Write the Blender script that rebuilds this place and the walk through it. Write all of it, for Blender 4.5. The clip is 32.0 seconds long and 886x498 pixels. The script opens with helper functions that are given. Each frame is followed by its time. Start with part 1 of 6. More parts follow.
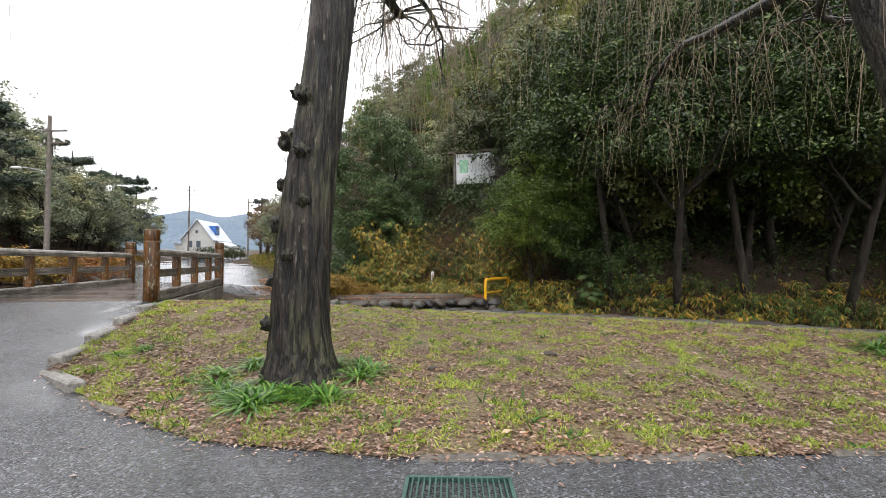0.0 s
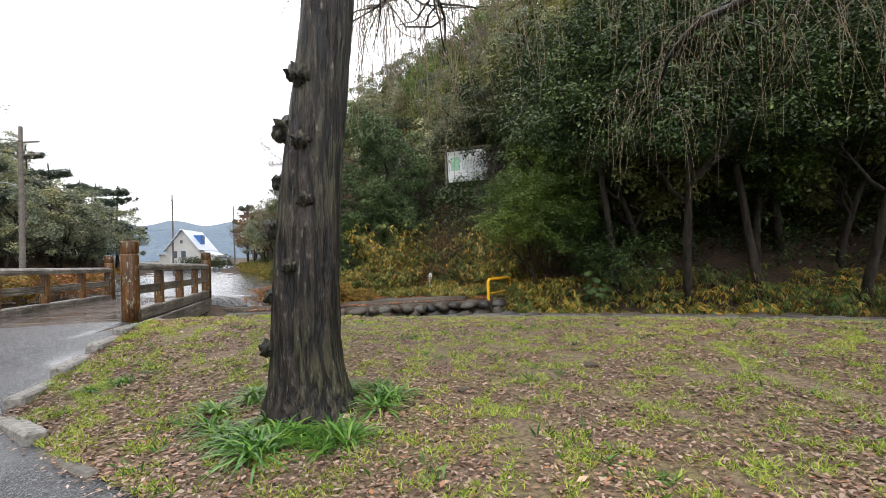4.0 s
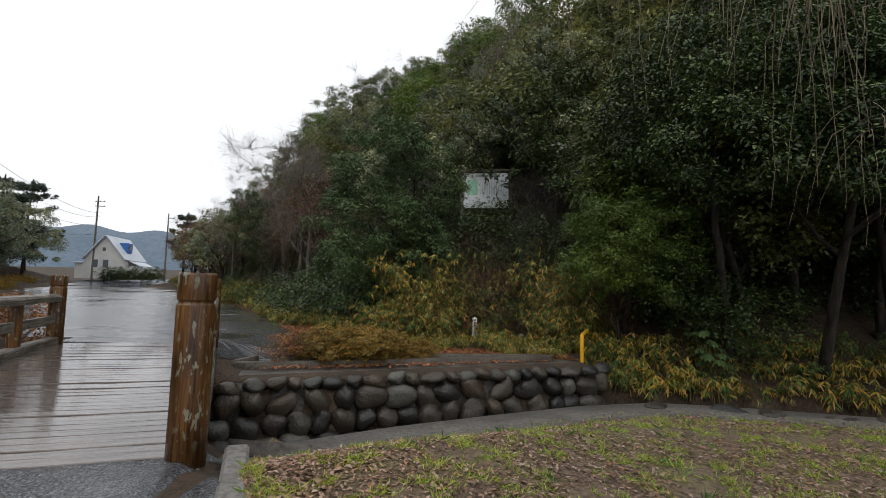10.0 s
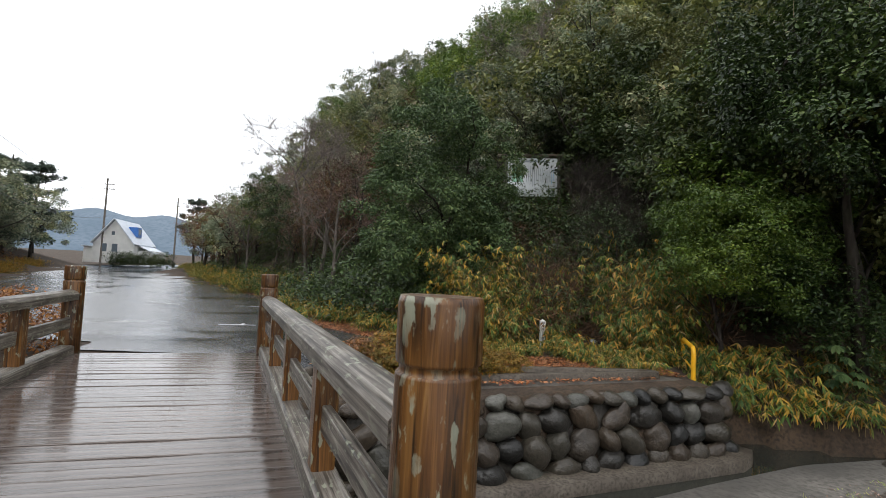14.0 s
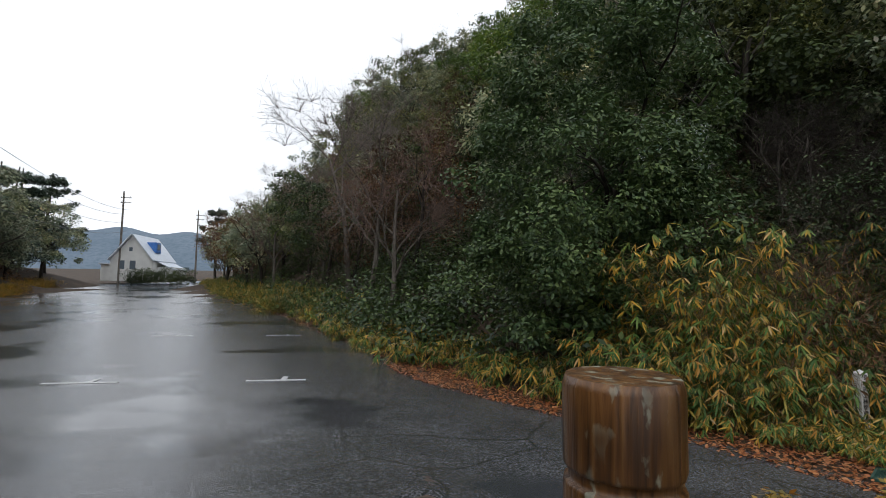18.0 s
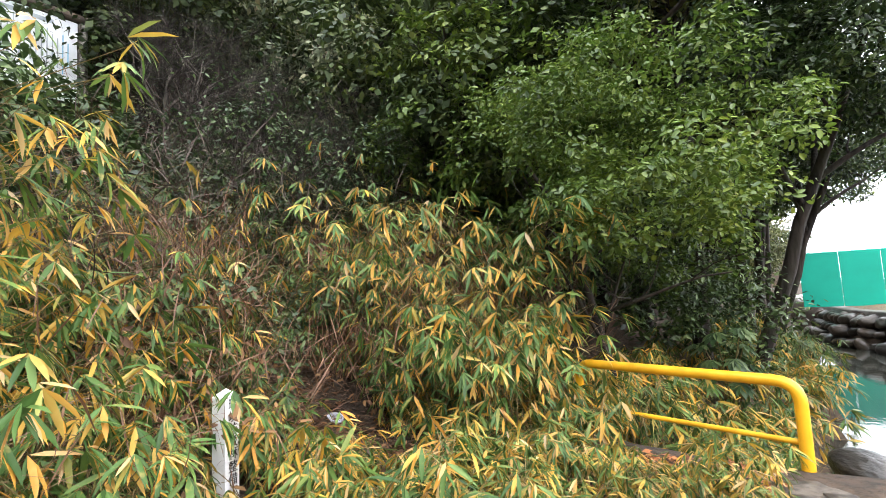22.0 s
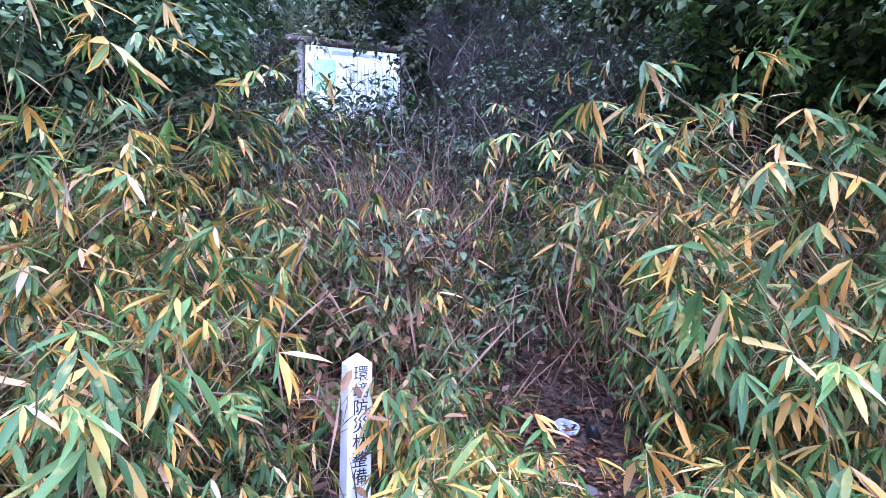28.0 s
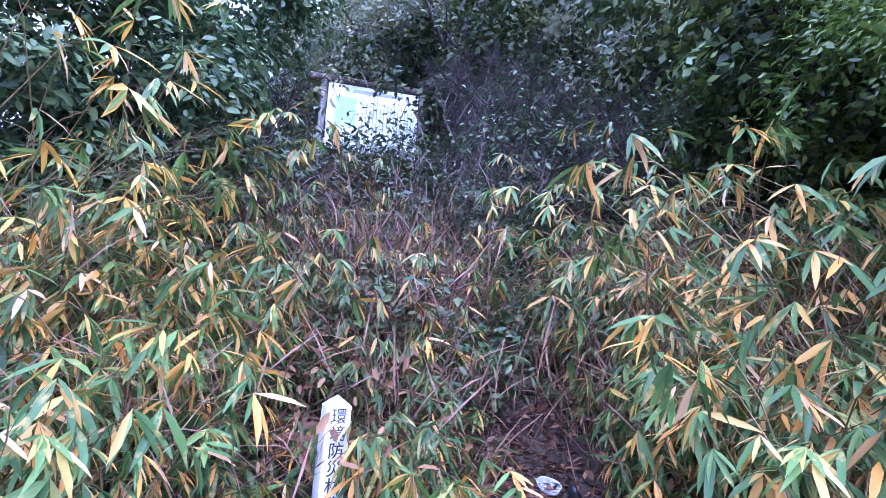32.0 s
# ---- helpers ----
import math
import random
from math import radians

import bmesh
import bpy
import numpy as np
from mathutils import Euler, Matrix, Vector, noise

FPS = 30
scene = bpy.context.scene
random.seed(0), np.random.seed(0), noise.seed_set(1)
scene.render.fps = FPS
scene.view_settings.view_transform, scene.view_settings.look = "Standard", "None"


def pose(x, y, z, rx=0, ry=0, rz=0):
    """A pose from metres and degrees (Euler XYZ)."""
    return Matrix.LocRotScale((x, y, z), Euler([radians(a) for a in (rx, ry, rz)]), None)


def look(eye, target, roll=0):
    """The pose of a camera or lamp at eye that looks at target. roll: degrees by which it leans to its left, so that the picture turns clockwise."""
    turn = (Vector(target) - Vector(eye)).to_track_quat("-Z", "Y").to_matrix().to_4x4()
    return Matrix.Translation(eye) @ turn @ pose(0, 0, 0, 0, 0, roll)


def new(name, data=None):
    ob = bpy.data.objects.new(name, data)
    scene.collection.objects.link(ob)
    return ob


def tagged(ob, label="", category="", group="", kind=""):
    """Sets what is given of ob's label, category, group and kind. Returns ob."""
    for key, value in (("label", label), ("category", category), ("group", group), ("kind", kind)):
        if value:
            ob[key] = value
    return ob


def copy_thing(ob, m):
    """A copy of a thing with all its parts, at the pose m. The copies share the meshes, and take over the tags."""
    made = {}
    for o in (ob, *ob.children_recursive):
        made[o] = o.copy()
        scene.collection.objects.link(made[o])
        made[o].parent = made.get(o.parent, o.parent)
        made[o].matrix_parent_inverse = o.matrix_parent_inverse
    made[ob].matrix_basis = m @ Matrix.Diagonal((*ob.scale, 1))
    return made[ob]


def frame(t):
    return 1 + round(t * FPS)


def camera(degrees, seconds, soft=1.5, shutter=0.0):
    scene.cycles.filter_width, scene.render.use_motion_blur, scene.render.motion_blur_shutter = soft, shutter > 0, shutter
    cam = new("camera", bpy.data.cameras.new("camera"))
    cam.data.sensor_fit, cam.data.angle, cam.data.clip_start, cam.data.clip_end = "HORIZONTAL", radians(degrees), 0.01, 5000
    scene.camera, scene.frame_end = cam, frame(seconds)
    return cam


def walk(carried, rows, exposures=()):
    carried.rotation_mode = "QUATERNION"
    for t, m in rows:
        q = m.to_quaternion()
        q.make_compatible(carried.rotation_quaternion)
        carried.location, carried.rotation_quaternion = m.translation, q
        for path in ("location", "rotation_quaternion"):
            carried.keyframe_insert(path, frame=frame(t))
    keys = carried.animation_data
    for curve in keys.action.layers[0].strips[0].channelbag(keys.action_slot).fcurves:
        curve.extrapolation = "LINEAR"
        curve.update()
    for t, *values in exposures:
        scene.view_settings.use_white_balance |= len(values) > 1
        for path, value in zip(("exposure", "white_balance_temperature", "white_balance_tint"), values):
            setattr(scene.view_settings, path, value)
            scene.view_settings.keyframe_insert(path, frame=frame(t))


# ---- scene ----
cam = camera(85.7, 32.0, soft=0.8)
PATH = [
    (0, (1.062, 0.004, 1.116), (0.918, 1.998, 1.167), 0.2),
    (0.5, (0.867, 0.32, 1.134), (0.512, 2.287, 1.21), -0.7),
    (1, (0.65, 0.581, 1.164), (0.031, 2.481, 1.246), -2.1),
    (1.5, (0.595, 0.705, 1.151), (-0.254, 2.514, 1.231), -2.6),
    (2, (0.54, 0.731, 1.146), (-0.387, 2.501, 1.233), -2.3),
    (2.5, (0.505, 0.697, 1.155), (-0.439, 2.458, 1.25), -1.8),
    (3, (0.539, 0.675, 1.162), (-0.319, 2.479, 1.263), -1.8),
    (3.5, (0.652, 0.68, 1.159), (0.143, 2.612, 1.246), -1.9),
    (5.5, (0.7, 0.65, 1.18), (1.309, 2.555, 1.153), -2.37),
    (6, (0.092, 0.963, 1.209), (0.347, 2.947, 1.224), -0.51),
    (6.5, (-0.605, 1.593, 1.258), (-0.603, 3.591, 1.339), 1.0),
    (7, (-1.126, 2.219, 1.343), (-1.142, 4.215, 1.466), 0.7),
    (7.5, (-1.731, 2.908, 1.391), (-1.724, 4.904, 1.524), 1.1),
    (8, (-2.248, 3.426, 1.415), (-2.202, 5.421, 1.559), 1.2),
    (8.5, (-2.586, 3.878, 1.469), (-2.513, 5.869, 1.633), 1.2),
    (9, (-2.793, 4.159, 1.57), (-2.674, 6.148, 1.742), 1.1),
    (9.5, (-2.974, 4.208, 1.591), (-2.839, 6.196, 1.763), 1.3),
    (10, (-2.998, 4.271, 1.575), (-2.833, 6.258, 1.739), 1.5),
    (10.5, (-2.991, 4.324, 1.578), (-2.776, 6.306, 1.739), 1.7),
    (11, (-2.977, 4.34, 1.582), (-2.71, 6.315, 1.745), 2.0),
    (11.5, (-2.984, 4.359, 1.588), (-2.685, 6.329, 1.761), 2.3),
    (12, (-3.118, 4.398, 1.592), (-2.835, 6.371, 1.759), 2.6),
    (12.5, (-3.34, 4.627, 1.559), (-3.083, 6.603, 1.723), 2.5),
    (13, (-3.61, 5.086, 1.638), (-3.365, 7.064, 1.797), 2.5),
    (13.5, (-4.06, 5.587, 1.7), (-3.855, 7.571, 1.839), 2.5),
    (14, (-4.465, 6.282, 1.683), (-4.318, 8.273, 1.807), 2.7),
    (14.5, (-4.908, 7.069, 1.763), (-4.862, 9.066, 1.871), 2.5),
    (15, (-5.263, 7.839, 1.762), (-5.257, 9.836, 1.869), 2.5),
    (15.5, (-5.61, 8.564, 1.796), (-5.591, 10.561, 1.901), 2.4),
    (17.5, (-6.669, 11.612, 1.811), (-6.616, 13.607, 1.942), 1.0),
    (18, (-6.846, 12.434, 1.809), (-6.778, 14.427, 1.96), 0.9),
    (18.5, (-6.958, 13.241, 1.87), (-6.628, 15.209, 2.003), -0.7),
    (19, (-6.869, 13.888, 1.814), (-6.203, 15.768, 1.955), -2.3),
    (19.5, (-6.496, 14.531, 1.729), (-5.434, 16.22, 1.872), -2.9),
    (20, (-6.01, 15.049, 1.631), (-4.548, 16.404, 1.796), -3.8),
    (20.5, (-5.312, 15.543, 1.529), (-3.669, 16.673, 1.686), -3.3),
    (21, (-4.616, 15.816, 1.433), (-2.868, 16.772, 1.605), -2.8),
    (21.5, (-3.743, 16.022, 1.329), (-1.964, 16.915, 1.523), -2.8),
    (22, (-3.04, 16.173, 1.258), (-1.262, 17.065, 1.467), -2.7),
    (22.5, (-2.451, 16.337, 1.196), (-0.687, 17.255, 1.408), -2.4),
    (23, (-2.157, 16.471, 1.157), (-0.545, 17.637, 1.36), -1.0),
    (23.5, (-1.955, 16.527, 1.106), (-0.515, 17.904, 1.283), -0.4),
    (24, (-1.933, 16.494, 1.073), (-0.633, 18.009, 1.204), -0.7),
    (24.5, (-1.787, 16.432, 1.084), (-0.523, 17.979, 1.179), -0.3),
    (25, (-1.713, 16.339, 1.063), (-0.496, 17.925, 1.117), -0.1),
    (25.5, (-1.67, 16.542, 0.986), (-0.641, 18.255, 1.071), 0.3),
    (27.5, (-1.285, 16.526, 0.903), (-0.552, 18.367, 1.171), -0.1),
    (28, (-1.301, 16.551, 0.889), (-0.528, 18.373, 1.178), -0.6),
    (28.5, (-1.289, 16.535, 0.893), (-0.497, 18.346, 1.196), -1.0),
    (29, (-1.282, 16.517, 0.9), (-0.474, 18.316, 1.234), -1.4),
    (29.5, (-1.288, 16.499, 0.915), (-0.479, 18.296, 1.257), -1.3),
    (30, (-1.266, 16.468, 0.906), (-0.463, 18.265, 1.26), -0.6),
    (30.5, (-1.213, 16.429, 0.925), (-0.438, 18.234, 1.299), 0.4),
    (31, (-1.236, 16.444, 0.951), (-0.478, 18.254, 1.341), 1.5),
    (31.5, (-1.238, 16.448, 0.954), (-0.499, 18.26, 1.367), 2.7),
    (32, (-1.227, 16.442, 0.953), (-0.508, 18.257, 1.388), 3.7),
]
EXPOSURES = [(0.0, 0.55, 6600, 12), (2.5, -0.1, 6500, 10), (5.5, 1.02, 6600, 14), (7.0, 0.25, 6500, 10), (8.5, -0.55, 6500, 10), (11.0, -0.42, 6500, 10), (12.0, 0.3, 6450, 10), (13.0, 0.18, 6450, 10), (15.5, -0.15, 6400, 10), (18.5, -0.45, 6300, 10), (19.0, -0.3, 6500, 10), (20.0, 1.75, 7800, 8), (21.5, 1.9, 6800, 12), (23.0, 1.88, 5350, 18), (24.0, 1.98, 4830, 27), (25.0, 1.98, 4690, 27), (28.0, 2.22, 4480, 38), (32.0, 2.24, 4380, 46)]
walk(cam, [(t, look(eye, target, roll)) for t, eye, target, roll in PATH], EXPOSURES)

# ---- world and light: a bright overcast sky after rain ----
world = bpy.data.worlds.new("world")
scene.world = world
world.use_nodes = True
wt = world.node_tree
for n in list(wt.nodes):
    wt.nodes.remove(n)
wo = wt.nodes.new("ShaderNodeOutputWorld")
wb = wt.nodes.new("ShaderNodeBackground")
sky = wt.nodes.new("ShaderNodeTexSky")
sky.sky_type = 'NISHITA'
sky.sun_disc = False
sky.sun_elevation = radians(48)
sky.sun_rotation = radians(200)
sky.air_density = 1.0
sky.dust_density = 3.0
cloud = wt.nodes.new("ShaderNodeMix")
cloud.data_type = 'RGBA'
cloud.inputs[0].default_value = 0.93
cloud.inputs[7].default_value = (10.4, 10.6, 10.9, 1)
wt.links.new(sky.outputs[0], cloud.inputs[6])
wt.links.new(cloud.outputs[2], wb.inputs[0])
wb.inputs[1].default_value = 0.15
wt.links.new(wb.outputs[0], wo.inputs[0])
sun_data = bpy.data.lights.new("sun", 'SUN')
sun_data.energy = 0.6
sun_data.angle = radians(40)
sun_data.color = (1.0, 0.97, 0.93)
sun = new("sun", sun_data)
sun.rotation_euler = (radians(38), 0, radians(-20))


# ---- materials ----
def node_mat(name, rough=0.8, metal=0.0, spec=0.4):
    m = bpy.data.materials.new(name)
    m.use_nodes = True
    b = m.node_tree.nodes["Principled BSDF"]
    b.inputs["Roughness"].default_value = rough
    b.inputs["Metallic"].default_value = metal
    b.inputs["Specular IOR Level"].default_value = spec
    return m, m.node_tree, b


def tex(nt, kind, scale, detail=4.0, vec=None, **kw):
    n = nt.nodes.new("ShaderNodeTex" + kind)
    n.inputs["Scale"].default_value = scale
    if kind == "Noise":
        n.inputs["Detail"].default_value = detail
    if vec is not None:
        nt.links.new(vec, n.inputs["Vector"])
    return n


def ramp(nt, src, stops):
    r = nt.nodes.new("ShaderNodeValToRGB")
    el = r.color_ramp.elements
    while len(el) < len(stops):
        el.new(0.5)
    for e, (p, c) in zip(el, stops):
        e.position = p
        e.color = (*c, 1) if len(c) == 3 else c
    nt.links.new(src, r.inputs[0])
    return r.outputs[0]


def coords(nt, scale=(1, 1, 1), world_space=False):
    if world_space:
        src = nt.nodes.new("ShaderNodeNewGeometry").outputs["Position"]
    else:
        src = nt.nodes.new("ShaderNodeTexCoord").outputs["Object"]
    mp = nt.nodes.new("ShaderNodeMapping")
    mp.inputs["Scale"].default_value = scale
    nt.links.new(src, mp.inputs[0])
    return mp.outputs[0]


def mixc(nt, fac, a, b, mode='MIX'):
    n = nt.nodes.new("ShaderNodeMix")
    n.data_type = 'RGBA'
    n.blend_type = mode
    for sock, v in ((n.inputs[0], fac), (n.inputs[6], a), (n.inputs[7], b)):
        if isinstance(v, bpy.types.NodeSocket):
            nt.links.new(v, sock)
        elif isinstance(v, (int, float)):
            sock.default_value = v
        else:
            sock.default_value = (*v, 1)
    return n.outputs[2]


def bump(nt, b, height, strength=0.4, dist=0.02):
    n = nt.nodes.new("ShaderNodeBump")
    n.inputs["Strength"].default_value = strength
    n.inputs["Distance"].default_value = dist
    nt.links.new(height, n.inputs["Height"])
    nt.links.new(n.outputs[0], b.inputs["Normal"])


def island(nt):
    return nt.nodes.new("ShaderNodeNewGeometry").outputs["Random Per Island"]


def obj_random(nt):
    return nt.nodes.new("ShaderNodeObjectInfo").outputs["Random"]


def two_scale(name, c0, c1, c2, big=0.6, small=18.0, rough=0.85, bstr=0.5, bdist=0.02, spec=0.4, scale=(1, 1, 1), rough2=None):
    m, nt, b = node_mat(name, rough, 0, spec)
    v = coords(nt, scale, True)
    n1 = tex(nt, "Noise", big, 5, v)
    n2 = tex(nt, "Noise", small, 6, v)
    base = ramp(nt, n1.outputs[0], ((0.32, c0), (0.68, c1)))
    fine = ramp(nt, n2.outputs[0], ((0.42, (0, 0, 0)), (0.72, (1, 1, 1))))
    nt.links.new(mixc(nt, fine, base, c2), b.inputs["Base Color"])
    if rough2 is not None:
        rr = ramp(nt, n1.outputs[0], ((0.35, (rough,) * 3), (0.65, (rough2,) * 3)))
        nt.links.new(rr, b.inputs["Roughness"])
    bump(nt, b, n2.outputs[0], bstr, bdist)
    return m


def leaf_mat(name, stops, rough=0.45, spec=0.5, trans=0.25, vary=0.9, streak=None):
    """Leaves: each takes its own tone."""
    m, nt, b = node_mat(name, rough, 0, spec)
    col = ramp(nt, island(nt), stops)
    hue = nt.nodes.new("ShaderNodeHueSaturation")
    nt.links.new(col, hue.inputs["Color"])
    mr = nt.nodes.new("ShaderNodeMapRange")
    mr.inputs[3].default_value, mr.inputs[4].default_value = 0.75, 1.25
    nt.links.new(obj_random(nt), mr.inputs[0])
    nt.links.new(mr.outputs[0], hue.inputs["Value"])
    patch = tex(nt, "Noise", 0.33, 2, coords(nt, (1, 1, 1), True))
    tone = ramp(nt, patch.outputs[0], ((0.32, (0.55, 0.62, 0.66)), (0.5, (1, 1, 1)), (0.68, (1.55, 1.4, 1.05))))
    base = hue.outputs[0]
    if streak:
        blotch = tex(nt, "Noise", 16, 3, coords(nt))
        base = mixc(nt, ramp(nt, blotch.outputs[0], ((0.58, (0, 0, 0)), (0.68, (0.5, 0.5, 0.5)))), base, streak)
    final = mixc(nt, vary, base, tone, 'MULTIPLY')
    nt.links.new(final, b.inputs["Base Color"])
    tr = nt.nodes.new("ShaderNodeBsdfTranslucent")
    nt.links.new(final, tr.inputs[0])
    mx = nt.nodes.new("ShaderNodeMixShader")
    mx.inputs[0].default_value = trans
    out = nt.nodes["Material Output"]
    nt.links.new(b.outputs[0], mx.inputs[1])
    nt.links.new(tr.outputs[0], mx.inputs[2])
    nt.links.new(mx.outputs[0], out.inputs[0])
    return m


def bark_mat(name, dark, light, moss=None, zscale=0.18, scale=14, rough=0.8, strength=0.9):
    m, nt, b = node_mat(name, rough, 0, 0.35)
    v = coords(nt, (1, 1, zscale))
    n1 = tex(nt, "Noise", scale, 8, v)
    n1.inputs["Distortion"].default_value = 0.6
    vo = tex(nt, "Voronoi", scale * 1.3, 0, v)
    n2 = tex(nt, "Noise", 1.6, 4, coords(nt))
    c = ramp(nt, n1.outputs[0], ((0.36, dark), (0.66, light)))
    if moss:
        f = ramp(nt, n2.outputs[0], ((0.5, (0, 0, 0)), (0.68, (0.8, 0.8, 0.8))))
        c = mixc(nt, f, c, moss)
    nt.links.new(c, b.inputs["Base Color"])
    s = nt.nodes.new("ShaderNodeMath")
    s.operation = 'ADD'
    nt.links.new(n1.outputs[0], s.inputs[0])
    nt.links.new(vo.outputs["Distance"], s.inputs[1])
    bump(nt, b, s.outputs[0], strength, 0.03)
    return m


def furrowed_bark(name, crack, plate, pale, moss, scale=22, rough=0.5):
    """Wet old bark: narrow upright plates parted by dark furrows, with moss and pale lichen on the ridges."""
    m, nt, b = node_mat(name, rough, 0, 0.4)
    ridge = tex(nt, "Noise", scale, 7, coords(nt, (1, 1, 0.11)))
    ridge.inputs["Distortion"].default_value = 0.35
    fine = tex(nt, "Noise", 60, 6, coords(nt, (1, 1, 0.4)))
    patch = tex(nt, "Noise", 2.3, 5, coords(nt, (1, 1, 0.55)))
    fleck = tex(nt, "Noise", 30, 5, coords(nt, (1, 1, 0.3)))
    green = tex(nt, "Noise", 3.6, 4, coords(nt, (1, 1, 0.35)))
    c = ramp(nt, fine.outputs[0], ((0.34, tuple(k * 0.45 for k in plate)), (0.56, plate), (0.72, tuple(k * 1.7 for k in plate))))
    c = mixc(nt, ramp(nt, green.outputs[0], ((0.46, (0, 0, 0)), (0.6, (0.85, 0.85, 0.85)))), c, moss)
    c = mixc(nt, 0.8, c, ramp(nt, patch.outputs[0], ((0.36, (0.4, 0.38, 0.37)), (0.6, (1.15, 1.1, 1.05)))), 'MULTIPLY')
    c = mixc(nt, ramp(nt, fleck.outputs[0], ((0.6, (0, 0, 0)), (0.7, (0.6, 0.6, 0.6)))), c, pale)
    c = mixc(nt, ramp(nt, ridge.outputs[0], ((0.44, (0.95, 0.95, 0.95)), (0.54, (0, 0, 0)))), c, crack)
    nt.links.new(c, b.inputs["Base Color"])
    s = nt.nodes.new("ShaderNodeMath")
    s.operation = 'MULTIPLY_ADD'
    s.inputs[1].default_value = 0.3
    nt.links.new(fine.outputs[0], s.inputs[0])
    nt.links.new(ramp(nt, ridge.outputs[0], ((0.34, (0, 0, 0)), (0.62, (1, 1, 1)))), s.inputs[2])
    bump(nt, b, s.outputs[0], 0.9, 0.03)
    return m


def wood_mat(name, dark, mid, light, lichen=0.25, rough=0.5, along=(1, 1, 0.06), rot=None):
    """Weathered timber: streaks and checks along the local z or x axis, ragged grey lichen, damp dark stains."""
    m, nt, b = node_mat(name, rough, 0, 0.45)
    upright = along[2] < 1
    g = tex(nt, "Noise", 46, 8, coords(nt, along))
    g.inputs["Distortion"].default_value = 0.8
    band = tex(nt, "Noise", 9, 4, coords(nt, tuple(k if k >= 1 else k * 1.6 for k in along)))
    check = tex(nt, "Noise", 30, 3, coords(nt, tuple(k if k >= 1 else k * 0.7 for k in along)))
    w = tex(nt, "Noise", 2.4, 4, coords(nt))
    c = ramp(nt, g.outputs[0], ((0.3, dark), (0.5, mid), (0.72, light)))
    c = mixc(nt, 0.45, c, ramp(nt, band.outputs[0], ((0.36, (0.55, 0.5, 0.48)), (0.56, (1, 1, 1)), (0.7, (1.25, 1.18, 1.1)))), 'MULTIPLY')
    c = mixc(nt, 0.8, c, ramp(nt, w.outputs[0], ((0.36, (0.3, 0.28, 0.27)), (0.6, (1, 1, 1)))), 'MULTIPLY')
    c = mixc(nt, ramp(nt, check.outputs[0], ((0.3, (0.85, 0.85, 0.85)), (0.35, (0, 0, 0)))), c, tuple(k * 0.5 for k in dark))
    fl = tex(nt, "Noise", 30, 6, coords(nt, (1, 1, 0.4) if upright else (0.4, 1, 1)))
    pick = tex(nt, "Noise", 4, 3, coords(nt))
    lm = ramp(nt, fl.outputs[0], ((0.57, (0, 0, 0)), (0.62, (0.85, 0.85, 0.85))))
    pm = ramp(nt, pick.outputs[0], ((0.56 - lichen * 0.2, (0, 0, 0)), (0.62, (1, 1, 1))))
    c = mixc(nt, mixc(nt, 1.0, lm, pm, 'MULTIPLY'), c, (0.3, 0.32, 0.24))
    nt.links.new(c, b.inputs["Base Color"])
    bump(nt, b, mixc(nt, 0.5, g.outputs[0], check.outputs[0]), 0.6, 0.012)
    return m


def plain(name, col, rough=0.6, metal=0.0, spec=0.4, var=0.25, scale=6.0, bstr=0.15):
    m, nt, b = node_mat(name, rough, metal, spec)
    n = tex(nt, "Noise", scale, 6, coords(nt))
    lo = tuple(c * (1 - var) for c in col)
    hi = tuple(min(1, c * (1 + var)) for c in col)
    nt.links.new(ramp(nt, n.outputs[0], ((0.3, lo), (0.7, hi))), b.inputs["Base Color"])
    bump(nt, b, n.outputs[0], bstr, 0.01)
    return m


